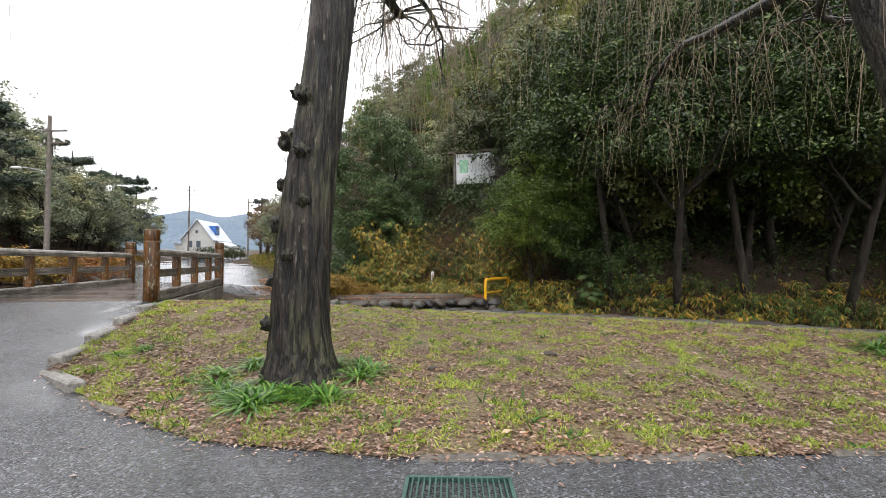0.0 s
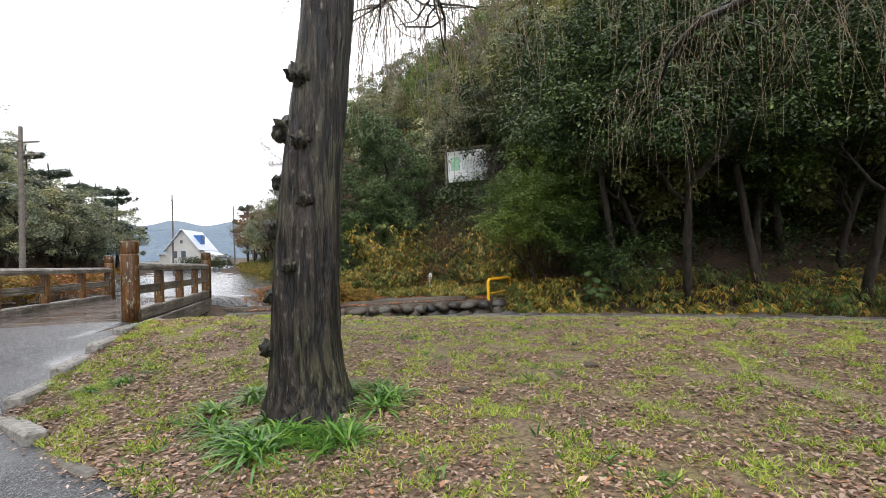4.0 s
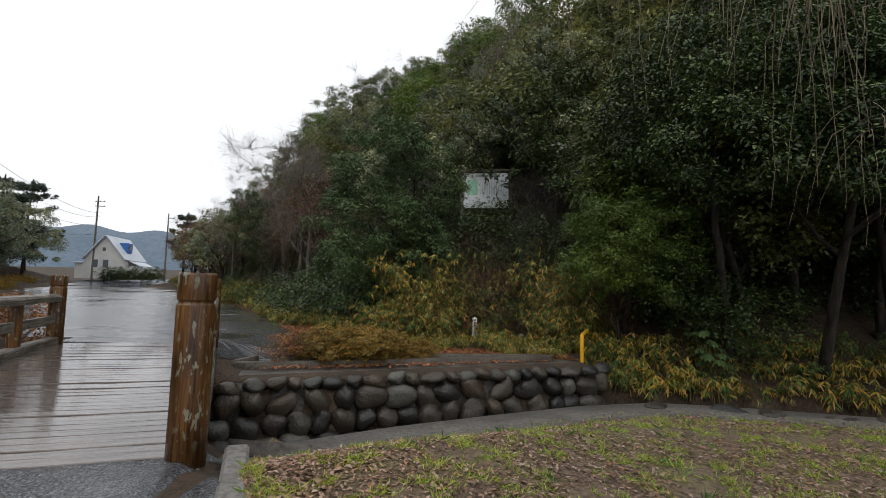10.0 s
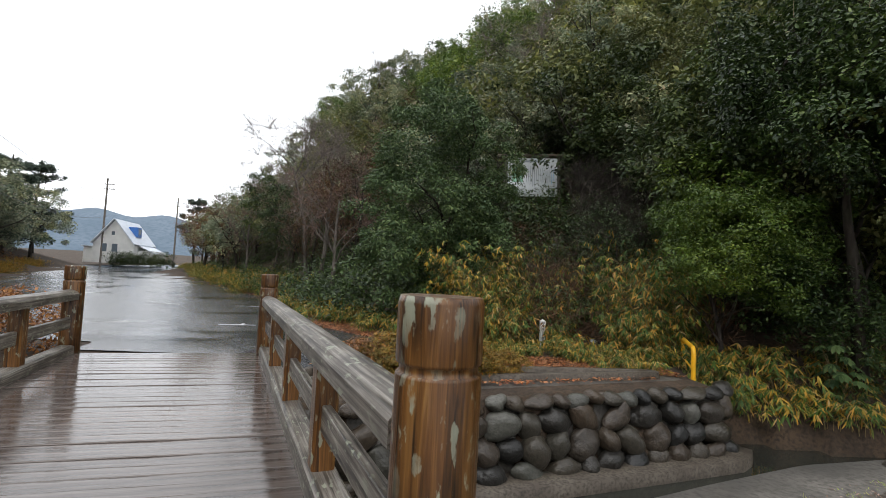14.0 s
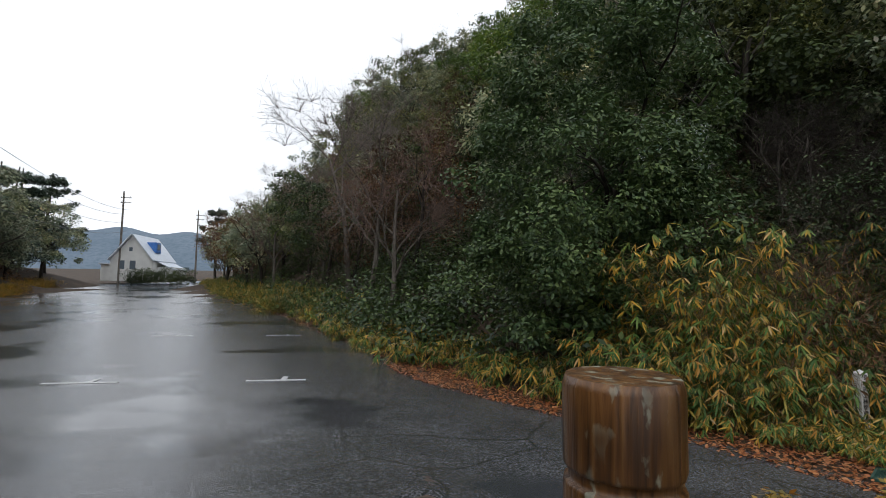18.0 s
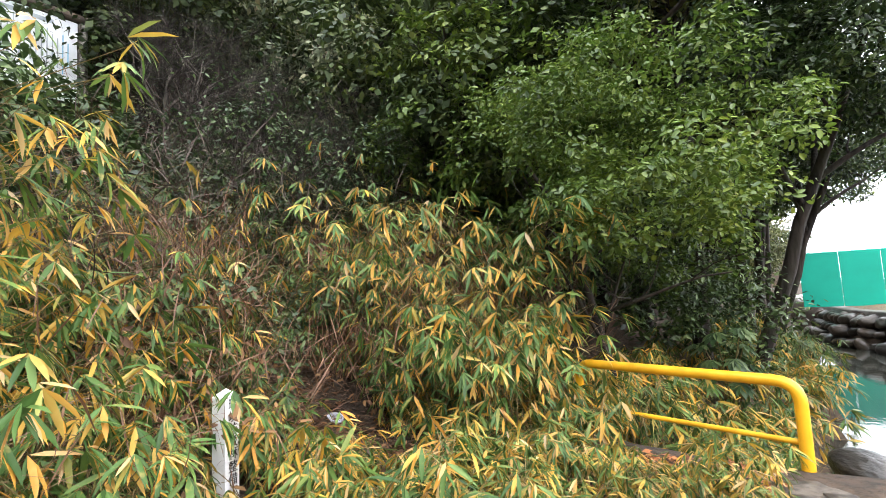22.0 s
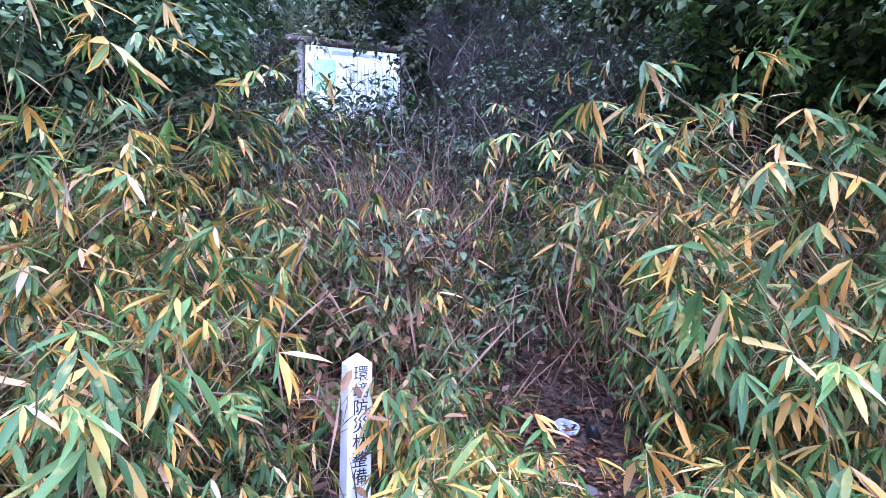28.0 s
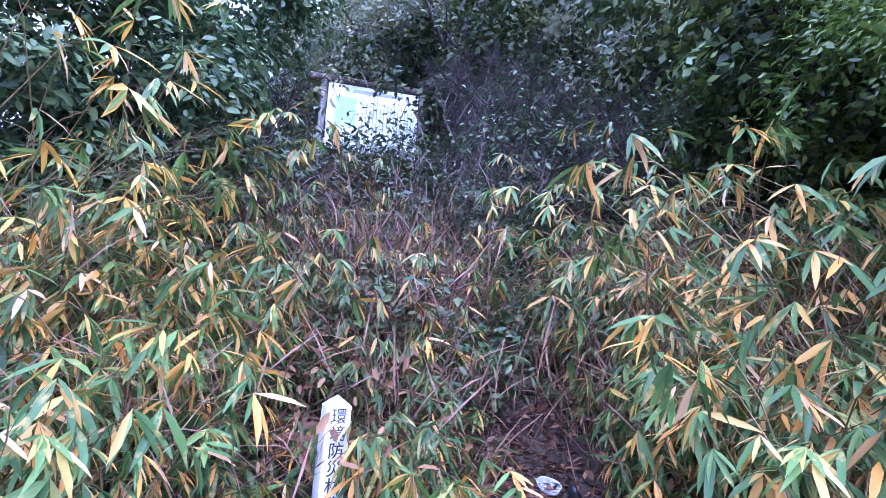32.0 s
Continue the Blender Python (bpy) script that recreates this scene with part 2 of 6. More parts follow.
def wet_asphalt(name, dry, wet, puddle_lo, puddle_hi, rough_dry, rough_wet, big=0.25, relief=0.9):
    """Rain-wet asphalt: fine stone grain, with sheets of standing water."""
    m, nt, b = node_mat(name, rough_dry, 0, 0.5)
    v = coords(nt, (1, 1, 1), True)
    vs = coords(nt, (0.55, 0.8, 1), True)
    water = tex(nt, "Noise", big, 4, vs)
    grain = tex(nt, "Noise", 55, 6, v)
    stone = tex(nt, "Voronoi", 70, 0, v)
    blot = tex(nt, "Noise", 1.3, 5, v)
    f = ramp(nt, water.outputs[0], ((puddle_lo, (0, 0, 0)), (puddle_hi, (1, 1, 1))))
    c = ramp(nt, stone.outputs["Color"], ((0.1, tuple(x * 0.2 for x in dry)), (0.7, dry), (0.95, tuple(x * 2.3 for x in dry))))
    c = mixc(nt, 0.3, c, ramp(nt, grain.outputs[0], ((0.35, tuple(x * 0.5 for x in dry)), (0.7, dry))))
    c = mixc(nt, 0.6, c, ramp(nt, blot.outputs[0], ((0.3, (0.6, 0.6, 0.6)), (0.7, (1.15, 1.13, 1.1)))), 'MULTIPLY')
    seam = nt.nodes.new("ShaderNodeTexVoronoi")
    seam.feature = 'DISTANCE_TO_EDGE'
    seam.inputs["Scale"].default_value = 0.32
    nt.links.new(mixc(nt, 0.35, v, tex(nt, "Noise", 1.1, 5, v).outputs["Color"], 'ADD'), seam.inputs["Vector"])
    c = mixc(nt, ramp(nt, seam.outputs["Distance"], ((0.002, (0.8, 0.8, 0.8)), (0.006, (0, 0, 0)))), c, tuple(x * 0.25 for x in dry))
    c = mixc(nt, f, c, wet)
    nt.links.new(c, b.inputs["Base Color"])
    nt.links.new(ramp(nt, f, ((0.0, (rough_dry,) * 3), (1.0, (rough_wet,) * 3))), b.inputs["Roughness"])
    bm_ = nt.nodes.new("ShaderNodeBump")
    bm_.inputs["Distance"].default_value = 0.02
    st = nt.nodes.new("ShaderNodeMapRange")
    st.inputs[3].default_value, st.inputs[4].default_value = relief, 0.06
    nt.links.new(f, st.inputs[0])
    nt.links.new(st.outputs[0], bm_.inputs["Strength"])
    nt.links.new(stone.outputs["Distance"], bm_.inputs["Height"])
    nt.links.new(bm_.outputs[0], b.inputs["Normal"])
    return m


M_SOIL = two_scale("soil_litter", (0.045, 0.03, 0.02), (0.1, 0.065, 0.04), (0.02, 0.016, 0.01), 0.9, 14, 0.9, 0.8, 0.05)
M_LAWN = two_scale("lawn_earth", (0.2, 0.135, 0.1), (0.2, 0.17, 0.075), (0.06, 0.04, 0.028), 2.2, 26, 0.85, 1.0, 0.05)
M_PATH = wet_asphalt("path_asphalt", (0.115, 0.12, 0.13), (0.06, 0.063, 0.068), 0.52, 0.68, 0.19, 0.07, 0.8, 0.5)
M_LOT = wet_asphalt("lot_asphalt", (0.1, 0.103, 0.11), (0.045, 0.047, 0.052), 0.54, 0.6, 0.19, 0.03, 0.42, 0.13)
M_CONC = two_scale("worn_concrete", (0.19, 0.18, 0.165), (0.29, 0.28, 0.26), (0.11, 0.1, 0.085), 1.6, 24, 0.75, 0.5, 0.012)
M_CONC_D = two_scale("damp_concrete", (0.1, 0.092, 0.08), (0.17, 0.155, 0.135), (0.055, 0.048, 0.04), 1.8, 20, 0.6, 0.6, 0.015)
M_KERB = two_scale("stained_kerb_concrete", (0.085, 0.068, 0.052), (0.14, 0.118, 0.092), (0.035, 0.027, 0.02), 2.6, 22, 0.62, 0.6, 0.012)
M_PAINT = two_scale("road_paint", (0.5, 0.5, 0.5), (0.62, 0.62, 0.62), (0.25, 0.25, 0.25), 3, 30, 0.5, 0.3, 0.005)
M_BANK = two_scale("creek_bed", (0.04, 0.036, 0.028), (0.09, 0.08, 0.06), (0.02, 0.02, 0.015), 1.5, 12, 0.7, 0.9, 0.05)


# ---- building helpers ----
rng = np.random.default_rng(7)


def np_mesh(name, verts, faces, smooth=False):
    """A mesh from arrays; faces is an (n, 3) or (n, 4) array."""
    me = bpy.data.meshes.new(name)
    verts = np.asarray(verts, dtype=np.float32).reshape(-1, 3)
    faces = np.asarray(faces, dtype=np.int32)
    n, k = faces.shape
    me.vertices.add(len(verts))
    me.vertices.foreach_set("co", verts.ravel())
    me.loops.add(n * k)
    me.loops.foreach_set("vertex_index", faces.ravel())
    me.polygons.add(n)
    me.polygons.foreach_set("loop_start", np.arange(0, n * k, k, dtype=np.int32))
    me.polygons.foreach_set("loop_total", np.full(n, k, dtype=np.int32))
    if smooth:
        me.polygons.foreach_set("use_smooth", np.ones(n, dtype=bool))
    me.update(calc_edges=True)
    return me


def part(name, data, material, parent=None, label="", m=None):
    """Links a bmesh or a mesh as one object, under a thing or a part."""
    if isinstance(data, bmesh.types.BMesh):
        me = bpy.data.meshes.new(name)
        data.to_mesh(me)
        data.free()
        data = me
    if material is not None and not data.materials:
        data.materials.append(material)
    ob = new(name, data)
    if parent is not None:
        ob.parent = parent
    if m is not None:
        ob.matrix_basis = m
    if label:
        tagged(ob, label)
    return ob


def thing(name, label, category, group="", m=None, kind=""):
    ob = new(name)
    tagged(ob, label, category, group, kind)
    if m is not None:
        ob.matrix_basis = m
    return ob


def box_bm(sx, sy, sz, bevel=0.0, m=None, seg=1):
    bm = bmesh.new()
    bmesh.ops.create_cube(bm, size=1, matrix=Matrix.Diagonal((sx, sy, sz, 1)))
    if bevel:
        bmesh.ops.bevel(bm, geom=bm.edges[:], offset=bevel, segments=seg, affect='EDGES')
    if m is not None:
        bmesh.ops.transform(bm, matrix=m, verts=bm.verts[:])
    return bm


def tubes(segs, sides=6):
    """Vertices and faces of tapered tubes; segs: rows of (points, radii)."""
    vs, fs, base = [], [], 0
    ang = np.linspace(0, 2 * np.pi, sides, endpoint=False)
    ca, sa = np.cos(ang), np.sin(ang)
    for pts, rad in segs:
        pts = np.asarray(pts, float)
        n = len(pts)
        tang = np.gradient(pts, axis=0)
        tang /= np.linalg.norm(tang, axis=1)[:, None] + 1e-9
        ref = np.where(np.abs(tang[:, 2:3]) > 0.9, np.array([[1.0, 0, 0]]), np.array([[0, 0, 1.0]]))
        u = np.cross(tang, ref)
        u /= np.linalg.norm(u, axis=1)[:, None] + 1e-9
        w = np.cross(tang, u)
        r = np.asarray(rad, float)[:, None, None]
        ring = pts[:, None, :] + r * (ca[None, :, None] * u[:, None, :] + sa[None, :, None] * w[:, None, :])
        vs.append(ring.reshape(-1, 3))
        i = np.arange(n - 1)[:, None] * sides
        j = np.arange(sides)[None, :]
        k = (j + 1) % sides
        fs.append(np.stack([i + j, i + k, i + sides + k, i + sides + j], -1).reshape(-1, 4) + base)
        base += n * sides
    return np.concatenate(vs), np.concatenate(fs)


def unit(a):
    return a / (np.linalg.norm(a, axis=-1, keepdims=True) + 1e-9)


def leaves(pos, way, up, length, width, fold=False, oval=False):
    """Leaf blades at pos, growing along way; a diamond or a creased oval each, or a folded lance."""
    n = len(pos)
    way, up = unit(way), unit(up)
    side = unit(np.cross(way, up))
    nor = np.cross(side, way)
    L, W = np.broadcast_to(length, n)[:, None], np.broadcast_to(width, n)[:, None]
    b = pos
    t = pos + way * L - nor * L * 0.12
    if oval:
        m1, m2 = pos + way * L * 0.28, pos + way * L * 0.7 - nor * L * 0.04
        v = np.stack([b, m1 + side * W * 0.46 + nor * W * 0.12, m2 + side * W * 0.4 + nor * W * 0.1, t, m2 - side * W * 0.4 + nor * W * 0.1, m1 - side * W * 0.46 + nor * W * 0.12], 1)
        q = np.array([[0, 1, 2, 3], [0, 3, 4, 5]])
        return v.reshape(-1, 3), (np.arange(n)[:, None, None] * 6 + q[None]).reshape(-1, 4)
    if not fold:
        mid = pos + way * L * 0.45
        v = np.stack([b, mid + side * W / 2, t, mid - side * W / 2], 1)
        f = np.arange(n)[:, None] * 4 + np.arange(4)[None, :]
        return v.reshape(-1, 3), f
    m1, m2 = pos + way * L * 0.3 + nor * L * 0.02, pos + way * L * 0.7 - nor * L * 0.02
    v = np.stack([b, m1 + side * W / 2, m2 + side * W * 0.42, t, m2 - side * W * 0.42, m1 - side * W / 2, m1 - nor * W * 0.16, m2 - nor * W * 0.14], 1)
    quad = np.array([[0, 6, 1, 1], [1, 6, 7, 2], [2, 7, 3, 3], [0, 5, 6, 6], [5, 4, 7, 6], [4, 3, 7, 7]])
    tri = np.array([[0, 6, 1], [1, 6, 7], [1, 7, 2], [2, 7, 3], [0, 5, 6], [5, 4, 7], [5, 7, 6], [4, 3, 7]])
    f = (np.arange(n)[:, None, None] * 8 + tri[None]).reshape(-1, 3)
    return v.reshape(-1, 3), f


def merge(parts):
    vs, fs, base = [], [], 0
    for v, f in parts:
        vs.append(v)
        fs.append(f + base)
        base += len(v)
    return np.concatenate(vs), np.concatenate(fs)


def ss(a, b, x):
    t = np.clip((np.asarray(x, float) - a) / (b - a), 0, 1)
    return t * t * (3 - 2 * t)


# ---- plan of the place ----
A, B, D, L = Vector((-4.37, 7.62, 0.435)), Vector((-6.98, 7.02, 0.43)), Vector((-6.44, 13.42, 0.48)), Vector((-8.83, 12.97, 0.48))
FOOT = [(60, 8), (30, 11.5), (14, 13.8), (8, 14.7), (4, 15.8), (2.3, 16.9), (1.2, 18.4), (-2.9, 19.1), (-5, 20.5), (-7.3, 24), (-9.5, 29), (-16, 42), (-23, 53.5), (-36, 78), (-24, 130)]
FOOT_L = [(-60, -60), (-44, 0), (-38, 13), (-33, 25), (-34, 34), (-40, 48), (-52, 70), (-80, 82), (-140, 90)]


def near_edge(x):
    return np.interp(x, [-60, -14, -7.3, -4.25, -4.1, -3.0, -1.7, -0.4, 0.7, 1.8, 4.4, 7.4, 11.2, 16, 22, 40, 60], [0.5, 6.4, 7.6, 8.0, 9.05, 9.65, 10.2, 10.7, 10.9, 10.65, 9.8, 8.4, 6.9, 8.6, 10.2, 9.2, 6])


def far_edge(x):
    return np.interp(x, [-60, -14, -9.2, -5.9, 1.35, 2.2, 4, 8, 14, 30, 60], [-1.0, 10.2, 11.6, 12.65, 14.85, 15.9, 15.3, 14.2, 13.3, 11.4, 7.6])


def kerb_y(x):
    return np.interp(x, [-4.15, -3.12, -2.0, -0.8, 0.5, 1.8, 3.1, 5.8, 6.9, 14, 40, 60], [8.3, 4.4, 3.68, 3.06, 2.9, 2.97, 3.15, 3.53, 3.69, 4.6, 7.5, 8])


def path_top(x):
    return np.interp(x, [-60, -14, -7.3, -6.75, -6.7, -4.39, -4.15, -3.12, -2.0, -0.8, 0.5, 1.8, 3.1, 5.8, 6.9, 14, 60], [0, 1.0, 3.0, 3.9, 7.16, 7.72, 7.9, 4.4, 3.68, 3.06, 2.9, 2.97, 3.15, 3.53, 3.69, 4.6, 7.5])


def poly_dist(x, y, poly):
    """Distance to a line of points, plus on the left of its run."""
    p = np.stack([np.asarray(x, float), np.asarray(y, float)], -1)
    best, sign = np.full(p.shape[:-1], 1e9), np.ones(p.shape[:-1])
    for a, b in zip(poly[:-1], poly[1:]):
        a, b = np.array(a, float), np.array(b, float)
        ab = b - a
        t = np.clip(((p - a) @ ab) / (ab @ ab), 0, 1)
        q = p - (a + t[..., None] * ab)
        d = np.hypot(q[..., 0], q[..., 1])
        s = np.sign(ab[0] * q[..., 1] - ab[1] * q[..., 0])
        upd = d < best
        best, sign = np.where(upd, d, best), np.where(upd, s, sign)
    return best * sign


def hill_right(x, y):
    return -poly_dist(x, y, FOOT)


def hill_left(x, y):
    return poly_dist(x, y, FOOT_L)


def rise(d, slope, top, steeper=0.8):
    d = np.maximum(d, 0)
    z = np.where(d < 1.5, slope * d * d / 3.0, slope * (d - 0.75))
    z = z + steeper * np.maximum(0, d - 8.5)
    return np.where(z > top, top + (z - top) * 0.2, z)


def flat(x, y):
    """Level of the ground without creek and hills."""
    x, y = np.asarray(x, float), np.asarray(y, float)
    amp = 0.18 + 0.335 * ss(1.5, -3.8, x) - 0.44 * ss(-7.4, -9.6, x)
    south = -0.1 + amp * ss(3.0, 7.5, y)
    south = south + (-0.04 - south) * ss(-1.9, -0.35, y - near_edge(x)) * ss(-4.35, -3.95, x)
    mid = (np.array([D.x, D.y]) + np.array([L.x, L.y])) / 2
    gap = np.maximum(0, np.hypot(6.0 * np.maximum(0, x - mid[0] - 0.75) + 0.09 * np.maximum(0, mid[0] - x - 1.3), np.maximum(0, y - 13.4)))
    north = -0.09 + 0.53 * (1 - ss(0.0, 5.5, gap)) * np.where(x < -9.4, ss(1.0, 1.45, y - far_edge(x)), ss(12.0, 13.2, y)) + 0.026 * np.maximum(0, y - 30)
    return np.where(y < (near_edge(x) + far_edge(x)) / 2, south, north)


def ground_z(x, y):
    x, y = np.asarray(x, float), np.asarray(y, float)
    z = flat(x, y)
    n, f = near_edge(x), far_edge(x)
    inside = (y > n + 0.12) & (y < f - 0.1)
    z = np.where(inside, -1.42, z)
    bank = ss(1.3, 2.2, x) * (1 - ss(0.0, 1.6, y - f)) * (y >= f - 0.1)
    z = z - 0.75 * bank
    dr, dl = hill_right(x, y), hill_left(x, y)
    z = np.where(inside, z, z + rise(dr, 0.62, 32, 0.52 + 0.28 * ss(1, -7, x)) + rise(dl, 0.74, 32))
    wob = 0.25 * np.sin(x * 0.9 + y * 0.4) * np.cos(y * 0.7 - x * 0.3)
    return z + wob * ss(2, 8, np.maximum(dr, dl))


def gz(x, y):
    return float(ground_z(x, y))


def grid_mesh(name, xs, ys, zfun, keep=None):
    X, Y = np.meshgrid(xs, ys)
    Z = zfun(X, Y)
    n, m = X.shape
    i = (np.arange(n - 1)[:, None] * m + np.arange(m - 1)[None, :]).ravel()
    f = np.stack([i, i + 1, i + m + 1, i + m], -1)
    if keep is not None:
        cx = (X[:-1, :-1] + X[1:, 1:]) / 2
        cy = (Y[:-1, :-1] + Y[1:, 1:]) / 2
        f = f[keep(cx, cy).ravel()]
    return np_mesh(name, np.stack([X, Y, Z], -1).reshape(-1, 3), f, True)


def strip_mesh(name, lo, hi, us, nv, lift, along_x=True, curve=None):
    """A sheet between two edges lo(u) and hi(u), laid on the ground."""
    t = np.linspace(0, 1, nv)
    U = np.repeat(np.asarray(us, float)[:, None], nv, 1)
    a, b = lo(us)[:, None], hi(us)[:, None]
    V = a + (b - a) * (t[None, :] ** (curve or 1))
    X, Y = (U, V) if along_x else (V, U)
    Z = flat(X, Y) + lift
    n, m = U.shape
    i = (np.arange(n - 1)[:, None] * m + np.arange(m - 1)[None, :]).ravel()
    f = np.stack([i, i + m, i + m + 1, i + 1], -1) if along_x else np.stack([i, i + 1, i + m + 1, i + m], -1)
    return np_mesh(name, np.stack([X, Y, Z], -1).reshape(-1, 3), f, True)


def spread(a, b, fine, far_, grow=1.25):
    mid = list(np.arange(a, b, fine))
    left, right, st = [a], [mid[-1]], fine
    while right[-1] < far_:
        st *= grow
        left.append(left[-1] - st)
        right.append(right[-1] + st)
    return np.array(left[:0:-1] + mid + right[1:])


# ---- the ground and what is laid on it ----
ground = part("ground", grid_mesh("ground", spread(-14, 12, 0.3, 1500), spread(-4, 32, 0.3, 1500), ground_z), M_SOIL)
tagged(ground, "dark leaf-littered forest soil rising into wooded slopes", "ground", kind="structure")
path = part("path_asphalt", strip_mesh("path", lambda x: np.full(len(x), -30.0), path_top, np.concatenate([np.linspace(-60, -8, 27), np.linspace(-7.6, 8, 140), np.linspace(9, 60, 26)]), 60, 0.025, curve=0.35), M_PATH)
tagged(path, "wet dark grey asphalt footpath with fine stone grain", "path", kind="structure")
lawn = part("lawn", strip_mesh("lawn", kerb_y, lambda x: near_edge(x) + 0.02, np.concatenate([np.linspace(-4.13, 12, 120), np.linspace(12.5, 59, 20)]), 50, 0.03), M_LAWN)
tagged(lawn, "patchy winter lawn with moss and fallen leaves", "lawn", kind="structure")
lawn_l = part("lawn_verge", strip_mesh("lawn_verge", lambda x: path_top(x) + 0.02, lambda x: near_edge(x) + 0.02, np.concatenate([np.linspace(-50, -15, 12), np.linspace(-14, -7.3, 36), np.linspace(-7.25, -6.76, 8)]), 30, 0.03), M_LAWN)
tagged(lawn_l, "grassy verge beside the path and the creek", "lawn", kind="structure")


def lot_left(y):
    return np.interp(y, [13.3, 14.2, 14.6, 15.2, 25, 34, 48, 72, 96, 110], [-9.0, -9.3, -9.6, -36, -31.5, -32.5, -38.5, -50, -50, -50])


def lot_right(y):
    return np.interp(y, [13.3, 14.9, 15.7, 16.5, 17.0, 18.4, 19.5, 22, 27.5, 42, 52.5, 80, 110], [-6.5, -6.1, -3.0, -1.9, -2.3, -3.3, -4.6, -6.7, -8.8, -16.4, -23, -36, -32])


lot = part("car_park", strip_mesh("car_park", lot_left, lot_right, np.concatenate([np.linspace(13.38, 20, 60), np.linspace(20.5, 110, 90)]), 70, 0.02, along_x=False), M_LOT)
tagged(lot, "rain-wet asphalt car park with shallow puddles", "car park", kind="structure")


# ---- creek: water, stone wall, concrete edges ----
M_WATER, nt_w, b_w = node_mat("creek_water", 0.04, 0, 0.5)
b_w.inputs["Base Color"].default_value = (0.03, 0.032, 0.026, 1)
w_n = tex(nt_w, "Noise", 5, 3, coords(nt_w, (1, 1, 1), True))
bump(nt_w, b_w, w_n.outputs[0], 0.12, 0.02)
water = part("water", strip_mesh("water", lambda x: near_edge(x) + 0.1, lambda x: far_edge(x) - 0.1, np.linspace(-59, 59, 120), 8, 0), M_WATER)
for v in water.data.vertices:
    v.co.z = -1.33
tagged(water, "shallow creek water over a dark stony bed", "water", kind="structure")


def ribbon(xs, yf, prof, zf):
    """Sweeps a closed profile of (across, up) pairs along y = yf(x)."""
    xs = np.asarray(xs, float)
    ys = yf(xs)
    tx, ty = np.gradient(xs), np.gradient(ys)
    ln = np.hypot(tx, ty)
    nx, ny = -ty / ln, tx / ln
    prof = np.asarray(prof, float)
    k = len(prof)
    z0 = zf(xs, ys)
    V = np.stack([xs[:, None] + nx[:, None] * prof[None, :, 0], ys[:, None] + ny[:, None] * prof[None, :, 0], z0[:, None] + prof[None, :, 1]], -1)
    n = len(xs)
    i = np.arange(n - 1)[:, None] * k
    j = np.arange(k)[None, :]
    j2 = (j + 1) % k
    f = np.stack([i + j, i + k + j, i + k + j2, i + j2], -1).reshape(-1, 4)
    caps = []
    if k == 4:
        caps = [[0, 1, 2, 3], [(n - 1) * k + 3, (n - 1) * k + 2, (n - 1) * k + 1, (n - 1) * k]]
        f = np.concatenate([f, np.array(caps)])
    return np_mesh("ribbon", V.reshape(-1, 3), f)


for ex in (np.concatenate([np.linspace(-59, -15, 12), np.linspace(-14, -7.2, 30)]), np.concatenate([np.linspace(-4.2, 14, 90), np.linspace(15, 59, 12)])):
    edge_near = part("creek_edge", ribbon(ex, near_edge, [(-0.55, 0.05), (0.16, 0.04), (0.2, -1.3), (-0.55, -1.3)], lambda x, y: flat(x, y - 0.5)), M_CONC_D)
    tagged(edge_near, "worn damp concrete edge along the creek", "retaining edge", kind="structure")
wall_far = part("retaining_wall", ribbon(np.concatenate([np.linspace(-59, -15, 14), np.linspace(-14, 1.4, 60)]), far_edge, [(-0.2, -1.35), (0.05, -0.02), (1.05, 0.03), (1.05, -1.35)], lambda x, y: np.full(len(x), -0.1)), M_CONC_D)
tagged(wall_far, "low creek wall of rounded river stones set in concrete", "retaining wall", kind="structure")
apron = part("wall_footing", ribbon(np.linspace(-8.6, 1.75, 40), lambda x: far_edge(x) - 0.42, [(-0.34, -0.4), (-0.3, 0.0), (0.32, 0.04), (0.32, -0.4)], lambda x, y: np.full(len(x), -1.16)), M_KERB)
tagged(apron, "damp concrete footing below the stone wall", "footing", kind="structure")
KERB1 = lambda x: np.interp(x, [-6.2, 0.5], [13.9, 15.5])
kerb1 = part("kerb", ribbon(np.linspace(-6.2, 0.5, 12), KERB1, [(-0.09, -0.2), (-0.08, 0.08), (0.08, 0.085), (0.09, -0.2)], lambda x, y: np.full(len(x), -0.03)), M_KERB)
tagged(kerb1, "damp brown-grey concrete kerb round the planting bed", "kerb", kind="structure")
kerb2 = part("kerb_back", ribbon(np.linspace(-3.0, 0.42, 10), lambda x: np.interp(x, [-3.0, 0.42], [15.5, 15.66]), [(-0.09, -0.2), (-0.08, 0.08), (0.08, 0.085), (0.09, -0.2)], lambda x, y: np.full(len(x), -0.034)), M_KERB)
tagged(kerb2, "weathered brown-grey concrete kerb behind the bed", "kerb", kind="structure")
nose = bmesh.new()
bmesh.ops.create_cone(nose, cap_ends=True, segments=20, radius1=0.17, radius2=0.165, depth=0.3, matrix=Matrix.Translation((0.47, 15.58, -0.107)))
kerb_nose = part("kerb_nose", nose, M_KERB)
tagged(kerb_nose, "rounded concrete corner where two kerbs meet", "kerb", kind="structure")
stub = part("kerb_side", ribbon(np.linspace(-6.22, -6.0, 4), lambda x: np.interp(x, [-6.22, -6.0], [13.98, 14.75]), [(-0.07, -0.2), (-0.06, 0.09), (0.06, 0.09), (0.07, -0.2)], lambda x, y: np.full(len(x), -0.02)), M_KERB)
tagged(stub, "short concrete kerb at the bed's end by the bridge", "kerb", kind="structure")
